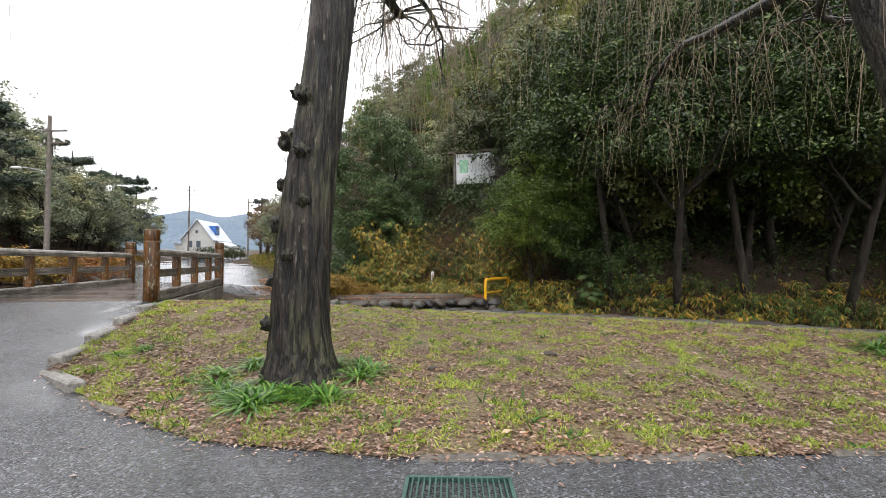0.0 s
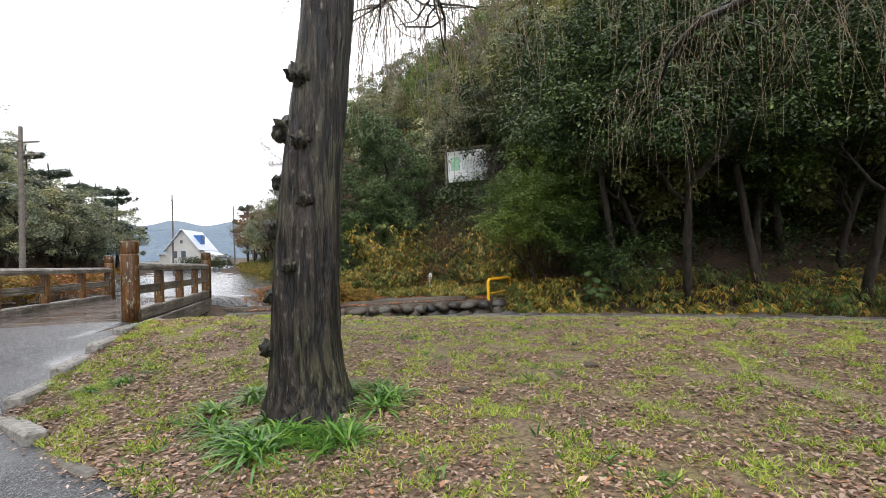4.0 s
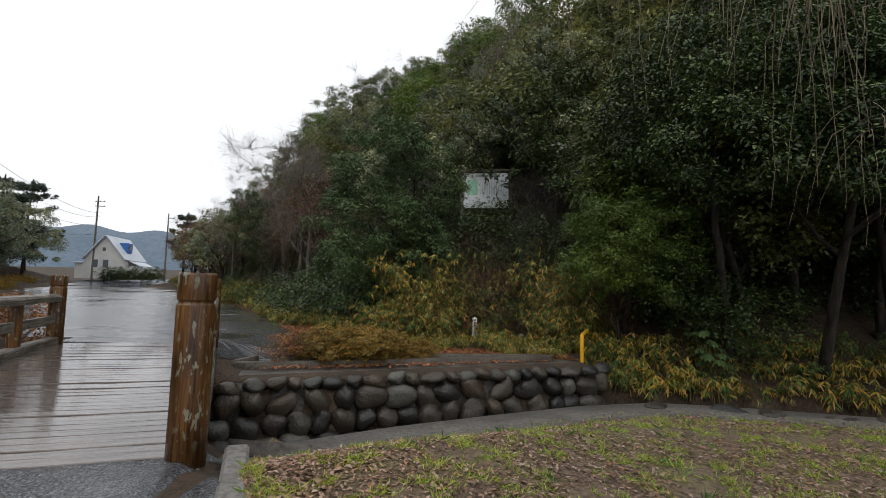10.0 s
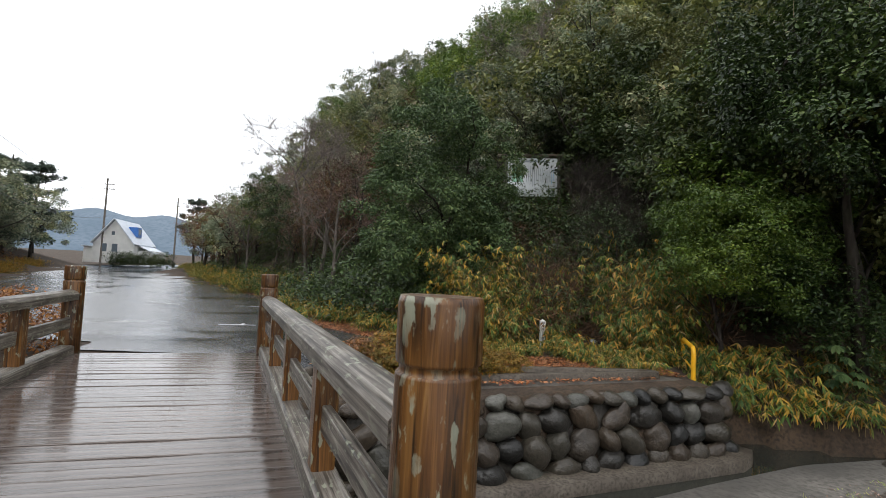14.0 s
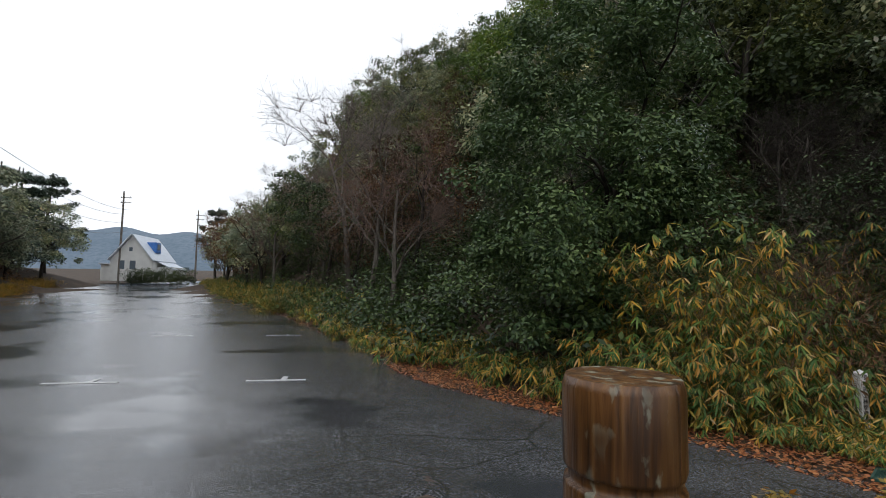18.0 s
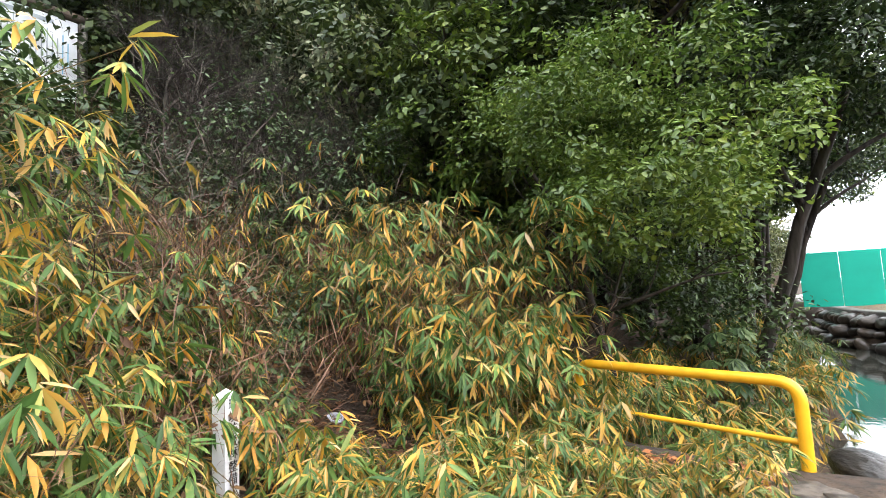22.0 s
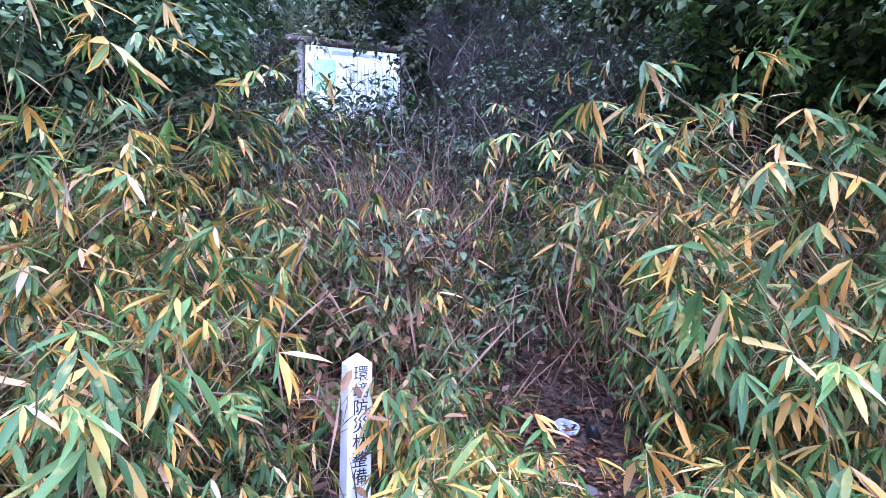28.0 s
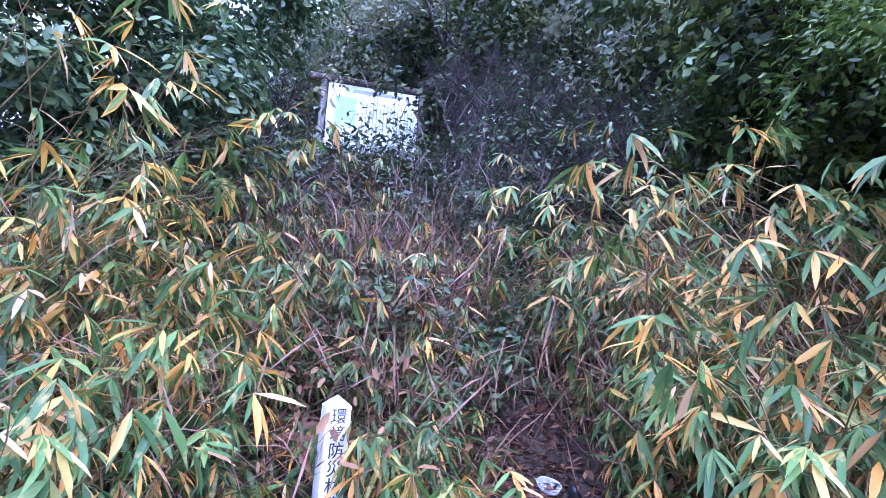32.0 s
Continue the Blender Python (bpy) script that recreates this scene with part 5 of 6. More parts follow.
SASA_Y = "bamboo grass with green leaves turning straw yellow"
SASA_MX = "drooping green bamboo grass with some withered tawny leaves"
SASA_GR = "bamboo grass with narrow green leaves"
sasa_y = [sasa_thing(201 + i, 0.75, 10, 0.19, M_SASA, SASA_Y) for i in range(4)]
sasa_t = [sasa_thing(211 + i, 1.55, 16, 0.165, M_SASA_M, SASA_MX) for i in range(3)]
sasa_m = [sasa_thing(241 + i, 0.8, 10, 0.185, M_SASA_M, SASA_MX) for i in range(3)]
sasa_n = [sasa_thing(251 + i, 2.4, 14, 0.17, M_SASA_M, SASA_MX) for i in range(2)]
sasa_g = [sasa_thing(221 + i, 1.1, 13, 0.165, M_SASA_G, SASA_GR) for i in range(3)]
sasa_x = [sasa_thing(231 + i, 3.1, 16, 0.165, M_SASA, SASA_Y) for i in range(2)]
sasa_rng = random.Random(9)
CAM_END = (-1.25, 16.5)


def put_sasa(kinds, x, y, s, dz=-0.02):
    proto = kinds[sasa_rng.randrange(len(kinds))]
    yaw = sasa_rng.uniform(0, 6.28)
    if proto not in used:
        used.append(proto)
        proto.matrix_basis = place(x, y, yaw, 1.0, dz)
    else:
        stand(proto, place(x, y, yaw, s, dz))


def sasa_field(kinds, n, test, x0, x1, y0, y1, smin, smax, gap):
    done, tries = [], 0
    while len(done) < n and tries < n * 40:
        tries += 1
        x, y = sasa_rng.uniform(x0, x1), sasa_rng.uniform(y0, y1)
        if not test(x, y) or y < 24 and x < float(lot_right(y)) + 0.7 and x < -1.5 or any((x - a) ** 2 + (y - b) ** 2 < gap * gap for a, b in done):
            continue
        done.append((x, y))
        put_sasa(kinds, x, y, sasa_rng.uniform(smin, smax))


def clear(x, y):
    return math.hypot(x - CAM_END[0], y - CAM_END[1]) > 1.1 and not (y > 17.9 and trail(x, y)) and math.hypot(x + 0.73, y - 19.05) > 0.42 and not (17.3 < y < 19.05 and abs(x - (-1.25 + 0.204 * (y - 16.5))) < 0.2) and not (-1.7 < x < -0.73 and abs(y - 19.05 - (x + 0.73) * 1.04) < 0.3)


# low strip at the very edge, the yellowed belt, and the green growth uphill
sasa_field(sasa_y + sasa_m, 120, lambda x, y: -1.5 < float(hill_right(x, y)) < 0.5 and clear(x, y) and y > 17.1, -3.4, 1.7, 16.8, 19.5, 0.5, 0.74, 0.18)
sasa_field(sasa_y, 34, lambda x, y: clear(x, y), -0.5, 0.75, 15.95, 17.9, 0.5, 0.72, 0.2)
sasa_field(sasa_m + sasa_g, 85, lambda x, y: 0.2 < float(hill_right(x, y)) < 3.2 and clear(x, y), -3.2, 3.2, 18.0, 23, 0.75, 1.05, 0.29)
far_enough = lambda x, y, r: math.hypot(x - CAM_END[0], y - CAM_END[1]) > r
sasa_field(sasa_t, 34, lambda x, y: clear(x, y) and far_enough(x, y, 2.15) and y > 18.2 - 0.4 * (x + 1.7), -4.0, -1.7, 18.2, 20.5, 0.85, 1.15, 0.22)
sasa_field(sasa_t + sasa_g, 30, lambda x, y: not trail(x, y), -3.4, -1.0, 19.9, 22.2, 1.0, 1.3, 0.25)
sasa_field(sasa_t + sasa_g, 18, lambda x, y: not trail(x, y), 1.6, 3.4, 18.8, 21.5, 1.0, 1.3, 0.28)
sasa_field(sasa_x, 9, lambda x, y: True, -3.0, -2.1, 19.3, 20.2, 0.95, 1.15, 0.2)
sasa_field(sasa_n, 14, lambda x, y: not trail(x, y), -2.4, -0.7, 19.4, 22.0, 0.6, 0.95, 0.3)
sasa_field(sasa_t + sasa_g + sasa_g, 34, lambda x, y: not trail(x, y), -1.0, 2.6, 20.0, 23.6, 0.8, 1.2, 0.3)
sasa_field(sasa_n, 22, lambda x, y: not trail(x, y), 1.5, 3.6, 17.6, 20.6, 0.85, 1.35, 0.28)
sasa_field(sasa_m + sasa_g, 12, lambda x, y: not trail(x, y), 0.9, 2.8, 18.6, 20.6, 0.85, 1.15, 0.25)
sasa_field(sasa_t, 9, lambda x, y: far_enough(x, y, 2.2) and not trail(x, y), 1.0, 2.0, 17.2, 18.7, 0.95, 1.2, 0.22)
sasa_field(sasa_m + sasa_y[:1], 28, lambda x, y: clear(x, y) and float(hill_right(x, y)) > -0.9, 0.8, 3.2, 16.4, 19.8, 0.6, 0.85, 0.22)
sasa_field(sasa_y, 70, lambda x, y: -0.35 < float(hill_right(x, y)) < 1.3, -10.5, -3.0, 19.0, 31, 0.8, 1.2, 0.36)
sasa_field(sasa_y + sasa_g, 80, lambda x, y: -0.2 < float(hill_right(x, y)) < 2.2, -23, -9, 28, 53, 1.0, 1.5, 0.55)
sasa_field(sasa_y + sasa_g[:1], 90, lambda x, y: -1.6 < float(hill_right(x, y)) < 1.0 and y > float(far_edge(x)) - 0.1, 1.7, 14, 10.5, 18, 0.8, 1.15, 0.36)

# ---- things by the car park ----
M_WHITE = plain("white_painted_stone", (0.72, 0.72, 0.7), 0.55, var=0.12)
M_INK = plain("black_lettering", (0.02, 0.02, 0.02), 0.5)
M_YEL = plain("yellow_pipe_paint", (0.78, 0.4, 0.015), 0.35, var=0.15)
M_BOARD = plain("board_face", (0.66, 0.69, 0.7), 0.35, var=0.1, scale=2)
M_BLUE = plain("board_blue_print", (0.16, 0.42, 0.6), 0.4)
M_GREENP = plain("board_green_print", (0.3, 0.55, 0.38), 0.4)
M_GREYP = plain("board_grey_print", (0.3, 0.34, 0.36), 0.4)
M_POLE = plain("concrete_pole", (0.16, 0.14, 0.12), 0.8)
M_WIRE = plain("cable", (0.03, 0.03, 0.03), 0.6)
M_HOUSE = plain("white_render", (0.72, 0.72, 0.7), 0.8, var=0.08, scale=1)
M_ROOF = plain("snow_grey_roof", (0.62, 0.67, 0.74), 0.5, var=0.12, scale=2)
M_GLASSD = plain("dark_window", (0.14, 0.17, 0.2), 0.15, var=0.1)
M_DORMER = plain("blue_dormer", (0.05, 0.16, 0.45), 0.5)
M_GREENW = plain("green_boarding", (0.0, 0.36, 0.25), 0.5, var=0.08, scale=1)
M_GRATE = plain("greenish_steel", (0.05, 0.11, 0.09), 0.45, 0.3)
M_METAL = plain("galvanised_steel", (0.3, 0.32, 0.32), 0.4, 0.8)


def glyph(chars, size, m, parent, material, name="character"):
    cu = bpy.data.curves.new(name, 'FONT')
    cu.body = chars
    cu.size = size
    cu.align_x, cu.align_y = 'CENTER', 'CENTER'
    cu.extrude = 0.0015
    ob = new(name, cu)
    ob.data.materials.append(material)
    ob.parent = parent
    ob.matrix_basis = m
    return ob


# square white marker post with black characters down its face
mk_z = 0.0
marker = thing("marker_post", "square white marker post with black vertical characters among bamboo grass", "marker post", m=pose(-0.73, 19.05, 0, 0, 0, 6))
bm = box_bm(0.125, 0.125, 0.75, 0.006, Matrix.Translation((0, 0, 0.295)))
part("shaft", bm, M_WHITE, marker)
bm = bmesh.new()
bmesh.ops.create_cone(bm, cap_ends=True, segments=4, radius1=0.087, radius2=0.004, depth=0.05, matrix=Matrix.Translation((0, 0, 0.693)) @ Matrix.Rotation(math.pi / 4, 4, 'Z'))
part("cap", bm, M_WHITE, marker)
for i, ch in enumerate("環境防災林整備"):
    glyph(ch, 0.082, pose(0.0, -0.0645, 0.615 - i * 0.082, 90, 0, 0), marker, M_INK)

# yellow pipe barrier: an upturned U with a lower rail
barrier = thing("pipe_barrier", "bent yellow steel pipe barrier at the creek corner", "barrier")


def pipe(points, r, name, material, parent, bend=0.12):
    cu = bpy.data.curves.new(name, 'CURVE')
    cu.dimensions = '3D'
    cu.bevel_depth, cu.bevel_resolution = r, 4
    sp = cu.splines.new('POLY')
    pts = [Vector(p) for p in points]
    out = [pts[0]]
    for a, b, c in zip(pts[:-2], pts[1:-1], pts[2:]):
        u, w = (a - b).normalized(), (c - b).normalized()
        for k in range(7):
            t = k / 6
            out.append((b + u * bend) * (1 - t) ** 2 + b * 2 * t * (1 - t) + (b + w * bend) * t * t)
    out.append(pts[-1])
    sp.points.add(len(out) - 1)
    for q, p in zip(sp.points, out):
        q.co = (*p, 1)
    cu.use_fill_caps = True
    ob = new(name, cu)
    cu.materials.append(material)
    ob.parent = parent
    return ob


P0, P1 = Vector((1.32, 15.5, 0)), Vector((2.15, 17.25, 0))
pipe([(P0.x, P0.y, -0.25), (P0.x, P0.y, 0.53), (P1.x, P1.y, 0.53), (P1.x, P1.y, -0.2)], 0.045, "rail", M_YEL, barrier, 0.16)
pipe([(P0.x, P0.y, 0.1), (P1.x, P1.y, 0.1)], 0.022, "lower_rail", M_YEL, barrier)

# information board on the slope
board = thing("information_board", "large white information board with a timber roof beam on the slope", "sign", m=pose(0.95, 27.1, 5.5, 0, -1.2, -9))
part("panel", box_bm(2.2, 0.04, 1.72, 0.005, Matrix.Translation((0, 0, 0.9))), M_BOARD, board, "white printed panel")
M_OLDW = wood_mat("old_dark_timber", (0.03, 0.02, 0.013), (0.08, 0.055, 0.035), (0.13, 0.1, 0.07), 0.3, 0.7)
for sx in (-1, 1):
    bmq = log_post_bm(0.08, 2.9)
    part("post", bmq, M_RAIL, board, "", pose(sx * 1.2, 0, -1.1))
bmq = log_post_bm(0.1, 3.0)
part("roof_beam", bmq, M_OLDW, board, "dark round timber beam", pose(-1.5, 0, 1.86, 0, 90, 0))
part("green_print", box_bm(0.5, 0.004, 0.75, 0, Matrix.Translation((-0.66, -0.023, 1.05))), M_GREENP, board, "pale green map print")
part("heading", box_bm(1.2, 0.004, 0.09, 0, Matrix.Translation((0.1, -0.023, 1.62))), M_GREYP, board)
for i in range(15):
    part("text_line", box_bm(0.018, 0.004, random.uniform(0.5, 1.15), 0, Matrix.Translation((-0.25 + i * 0.085, -0.023, 1.0))), M_GREYP if i < 13 else M_BLUE, board)

# block wall at the foot of the far slope
M_BLOCK = two_scale("weathered_block", (0.15, 0.115, 0.08), (0.22, 0.175, 0.125), (0.07, 0.05, 0.034), 0.9, 14, 0.8, 0.6, 0.02)
block_wall = thing("block_wall", "low brown-grey concrete block wall at the slope foot", "wall")
LEFT_RUN = [Vector(p) for p in FOOT_L]
for a, b in zip(LEFT_RUN[1:4], LEFT_RUN[2:5]):
    way = (b - a).normalized()
    side = Vector((-way.y, way.x))
    n = int((b - a).length / 1.45)
    for row in range(5):
        for i in range(n):
            q = a + way * ((i + 0.5 + 0.5 * (row % 2)) * (b - a).length / n) + side * (2.5 + 0.05 * row)
            part("block", box_bm((b - a).length / n - 0.03, 0.35, 0.47, 0.02), M_BLOCK, block_wall, m=pose(q.x, q.y, 1.35 + row * 0.5, random.uniform(-2, 2), random.uniform(-0.6, 0.6), math.degrees(math.atan2(way.y, way.x)) + random.uniform(-0.8, 0.8)))
# boulders along the creek past the lawn
boulder_rng = random.Random(61)
for i in range(90):
    bx = 6.5 + i * 0.24
    sz = boulder_rng.uniform(0.45, 0.95)
    lvl = i % 3
    ob = part("boulder", STONES[boulder_rng.randrange(10)], None, m=pose(bx, float(near_edge(bx)) + 0.75 - 0.3 * lvl, -1.2 + 0.42 * lvl, boulder_rng.uniform(-30, 30), boulder_rng.uniform(-30, 30), boulder_rng.uniform(0, 180)) @ Matrix.Diagonal((sz, sz * 0.75, sz * 0.6, 1)))
    tagged(ob, "grey boulder of the creek bank", "boulder", "boulders of the creek bank")

# utility poles and their cables
def pole_thing(x, y, z, h, label):
    t = thing("utility_pole", label, "utility pole", "utility poles", m=pose(x, y, z))
    v, f = tubes([(np.array([(0, 0, -0.5), (0, 0, h * 0.5), (0, 0, h)]), np.array([0.17, 0.14, 0.1]))], 12)
    part("shaft", np_mesh("shaft", v, f, True), M_POLE, t)
    for dz in (0.9, 1.6):
        part("crossarm", box_bm(1.5, 0.08, 0.09, 0.01, Matrix.Translation((0.35, 0, h - dz))), M_POLE, t)
        for k in (-0.3, 0.3, 0.9):
            bmi = bmesh.new()
            bmesh.ops.create_cone(bmi, cap_ends=True, segments=8, radius1=0.05, radius2=0.035, depth=0.16, matrix=Matrix.Translation((k, 0, h - dz + 0.12)))
            part("insulator", bmi, M_WHITE, t)
    return t


pole1 = pole_thing(-23.8, 25.9, gz(-23.8, 25.9), 9.6, "weathered utility pole beside the car park")
lampt = thing("street_lamp", "small street lamp on an arm of the pole", "street lamp", m=pose(-23.8, 25.9, 6.0))
pipe([(0, 0, 0), (-0.5, -0.2, 0.35), (-1.2, -0.5, 0.4)], 0.03, "arm", M_METAL, lampt, 0.2)
part("lamp_head", box_bm(0.5, 0.2, 0.12, 0.04, pose(-1.4, -0.58, 0.38, 0, 0, 20)), M_WHITE, lampt)
pole2 = pole_thing(-49.3, 80, 1.2, 13.0, "dark utility pole in front of the white house")
pole3 = pole_thing(-47, 97, 1.2, 13.0, "leaning far utility pole")
cab = thing("overhead_cables", "thin overhead cables strung between utility poles", "cable")


def cable(a, b, sag):
    pts = [Vector(a).lerp(Vector(b), i / 16) - Vector((0, 0, sag * 4 * (i / 16) * (1 - i / 16))) for i in range(17)]
    v, f = tubes([(np.array([tuple(p) for p in pts]), np.full(17, 0.018))], 4)
    part("cable", np_mesh("cable", v, f), M_WIRE, cab)


for h, o in ((8.6, 0.3), (8.0, -0.3), (6.9, 0), (5.6, 0)):
    cable((-23.8 + o, 25.9, h), (-49.5 + o, 81.5, h + 3.2), 1.2)
    cable((-23.8 + o, 25.9, h), (-37 + o, -14, h + 1.5), 0.9)

# white house at the far end
house = thing("house", "white gabled house with pale roof and blue dormer", "house", m=pose(-48.3, 84, 1.7, 0, 0, 8) @ Matrix.Diagonal((0.82, 0.82, 0.9, 1)))


def prism(w, d, h, gh):
    bm = bmesh.new()
    pts = [(-w / 2, 0), (w / 2, 0), (w / 2, h), (0, h + gh), (-w / 2, h)]
    f0 = [bm.verts.new((x, -d / 2, z)) for x, z in pts]
    f1 = [bm.verts.new((x, d / 2, z)) for x, z in pts]
    bm.faces.new(f0)
    bm.faces.new(f1[::-1])
    for i in range(5):
        bm.faces.new((f0[i], f1[i], f1[(i + 1) % 5], f0[(i + 1) % 5]))
    bmesh.ops.recalc_face_normals(bm, faces=bm.faces[:])
    return bm


part("wall", prism(6.6, 9.5, 3.2, 3.9), M_HOUSE, house)
for s in (-1, 1):
    bmr = box_bm(5.3, 10.6, 0.18, 0.02)
    part("roof", bmr, M_ROOF, house, "", pose(s * 1.8, 0, 5.2, 0, s * 49.8, 0))
dm = part("dormer", box_bm(1.6, 1.9, 1.7, 0.02, Matrix.Translation((1.9, -1.0, 5.4))), M_DORMER, house, "blue-fronted dormer")
part("dormer_window", box_bm(0.06, 1.2, 0.9, 0, Matrix.Translation((2.72, -1.0, 5.5))), M_GLASSD, dm)
for x, z in ((-1.5, 2.5), (0.2, 2.5)):
    w_ = part("window", box_bm(0.9, 0.06, 1.3, 0.01, Matrix.Translation((x, -4.78, z))), M_GLASSD, house)
    part("frame", box_bm(1.02, 0.03, 1.42, 0.01, Matrix.Translation((x, -4.77, z))), M_HOUSE, w_)
part("loft_window", box_bm(0.5, 0.05, 0.6, 0, Matrix.Translation((-0.2, -4.78, 4.9))), M_GLASSD, house)
part("porch", box_bm(2.6, 6.5, 2.3, 0.03, Matrix.Translation((4.6, 0.6, 1.15))), M_HOUSE, house)
part("porch_roof", box_bm(3.4, 7.2, 0.16, 0.02), M_ROOF, house, "", pose(4.5, 0.6, 2.6, 0, 24, 0))
lean = part("side_wing", box_bm(3.2, 6, 2.6, 0.03, Matrix.Translation((-4.6, 1.5, 1.3))), M_HOUSE, house)
part("wing_roof", box_bm(3.8, 6.6, 0.2, 0.03, Matrix.Translation((-4.6, 1.5, 2.7))), M_ROOF, house)

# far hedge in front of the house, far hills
# wooded hill colour shifted to pale blue, so distance haze is in the paint
hill_m = two_scale("hazed_hill_woods", (0.12, 0.165, 0.215), (0.16, 0.205, 0.255), (0.1, 0.145, 0.19), 0.02, 0.2, 0.95, 0.3, 1.0)


def far_ridge(az0, az1, dist, h, seed):
    az = np.radians(np.linspace(az0, az1, 60))
    tt = np.linspace(0, 1, 8)
    prof = h * (0.62 + 0.38 * np.sin(np.linspace(0.3, 2.7, 60))) * (1 + 0.05 * np.sin(np.arange(60) * 0.8 + seed))
    X = -np.sin(az)[:, None] * (dist + tt[None, :] * 260)
    Y = np.cos(az)[:, None] * (dist + tt[None, :] * 260)
    Z = prof[:, None] * np.sin(tt * np.pi * 0.55)[None, :] - 3
    i = (np.arange(59)[:, None] * 8 + np.arange(7)[None, :]).ravel()
    return np_mesh("far_ridge", np.stack([X, Y, Z], -1).reshape(-1, 3), np.stack([i, i + 8, i + 9, i + 1], -1), True)


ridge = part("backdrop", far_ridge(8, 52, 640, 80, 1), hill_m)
tagged(ridge, "blue-green wooded mountain ridge with haze painted into its colour", "mountain", kind="structure")

# green boarded enclosure across the creek
green = thing("green_fence", "bright green boarded fence beyond the creek", "fence", m=pose(25.6, 9.9, 0.05, 0, 0, -88))
for i in range(12):
    part("panel", box_bm(1.55, 0.06, 2.6, 0.01, Matrix.Translation((i * 1.57 - 0.5, 0, 1.3))), M_GREENW, green)

# ---- park trees on the lawn ----
def park_tree(x, y, h, r, lean, seed, label, knots, limbs, veil=2):
    """A knotted weeping tree: furrowed trunk with root flare, stubs, limbs and hanging twigs."""
    t = thing("weeping_tree", label, "tree", "weeping trees of the lawn", m=pose(x, y, gz(x, y) - 0.02))
    rg = np.random.default_rng(seed)
    n, k = 90, 80
    zz = np.linspace(-0.15, h, n)
    cx = lean[0] * np.clip(zz / h, 0, 1) ** 1.3 + 0.05 * np.sin(zz * 1.3 + seed)
    cy = lean[1] * np.clip(zz / h, 0, 1) ** 1.3 + 0.04 * np.cos(zz * 1.1 + seed)
    rr = r * (1.0 - 0.28 * np.clip(zz / h, 0, 1)) + r * 0.42 * np.exp(-np.maximum(zz, 0) / 0.22)
    an = np.linspace(0, 2 * np.pi, k, endpoint=False)
    rad = np.zeros((n, k))
    for i in range(n):
        for j in range(k):
            q = Vector((math.cos(an[j]) * 2.2, math.sin(an[j]) * 2.2, zz[i] * 0.55 + seed))
            f1 = noise.noise(q) * 0.07
            f2 = abs(noise.noise(Vector((q.x * 3.4, q.y * 3.4, zz[i] * 1.1)))) * 0.09
            fl = 0.1 * max(0, math.cos(an[j] * 5 + seed)) * math.exp(-max(zz[i], 0) / 0.25)
            f3 = abs(noise.noise(Vector((math.cos(an[j]) * 9, math.sin(an[j]) * 9, zz[i] * 3.2 + seed)))) * 0.075
            rad[i, j] = rr[i] * (1 + f1 - f2 - f3 + fl)
    V = np.stack([cx[:, None] + rad * np.cos(an), cy[:, None] + rad * np.sin(an), np.repeat(zz[:, None], k, 1)], -1)
    i = np.arange(n - 1)[:, None] * k
    j = np.arange(k)[None, :]
    j2 = (j + 1) % k
    F = np.stack([i + j, i + j2, i + k + j2, i + k + j], -1).reshape(-1, 4)
    part("trunk", np_mesh("trunk", V.reshape(-1, 3), F, True), M_BARK, t, "dark wet furrowed bark with moss")
    for kz, ka, ks in knots:
        bmk = bmesh.new()
        bmesh.ops.create_icosphere(bmk, subdivisions=3, radius=ks * 1.3)
        for v in bmk.verts:
            v.co *= 0.85 + 0.7 * noise.noise(v.co * (1.6 / ks) + Vector((kz, ka, 0))) + 0.35 * noise.noise(v.co * (4.0 / ks))
        for f in bmk.faces:
            f.smooth = True
        zi = int(np.clip((kz + 0.15) / (h + 0.15) * (n - 1), 0, n - 1))
        part("knot", bmk, M_BARK, t, "", pose(cx[zi] + rr[zi] * 0.97 * math.cos(ka), cy[zi] + rr[zi] * 0.97 * math.sin(ka), kz))
    top = np.array([cx[-1], cy[-1], h])
    big, tw = [], []
    for a, el, ln, lr in limbs:
        w = np.array([math.cos(a) * math.cos(el), math.sin(a) * math.cos(el), math.sin(el)])
        b = limb(top - np.array([0, 0, rg.uniform(0.1, 0.5)]), w, ln, lr, lr * 0.3, 9, 0.35, rg, 0.1)
        big.append(b)
        for s in range(2, 10):
            for _ in range(2):
                aa = rg.uniform(0, 6.28)
                w2 = unit((b[0][min(9, s)] - b[0][s - 1]) * 2 + np.array([math.cos(aa), math.sin(aa), rg.uniform(-0.2, 0.5)]))
                c = limb(b[0][min(9, s)], w2, rg.uniform(0.7, 1.7), 0.018, 0.006, 6, 0.5, rg, -0.3)
                big.append(c)
                for q in range(2, 7):
                    for _2 in range(veil if rg.random() < 0.45 else 0):
                        e = c[0][q]
                        drop = rg.uniform(0.4, 2.2)
                        m = 8
                        tt = np.linspace(0, 1, m)[:, None]
                        hx = rg.normal(0, 0.4, 2)
                        pts = e + np.concatenate([hx[None] * tt ** 0.7 + rg.normal(0, 0.012, (m, 2)), -drop * tt ** 1.4], 1)
                        tw.append((pts, np.linspace(0.0062, 0.0026, m)))
    v, f = tubes(big, 6)
    part("branchwork", np_mesh("branchwork", v, f, True), M_BARK, t)
    v, f = tubes(tw, 3)
    part("twig_veil", np_mesh("twig_veil", v, f), M_TWIG_Y, t, "thin drooping leafless twigs")
    return t


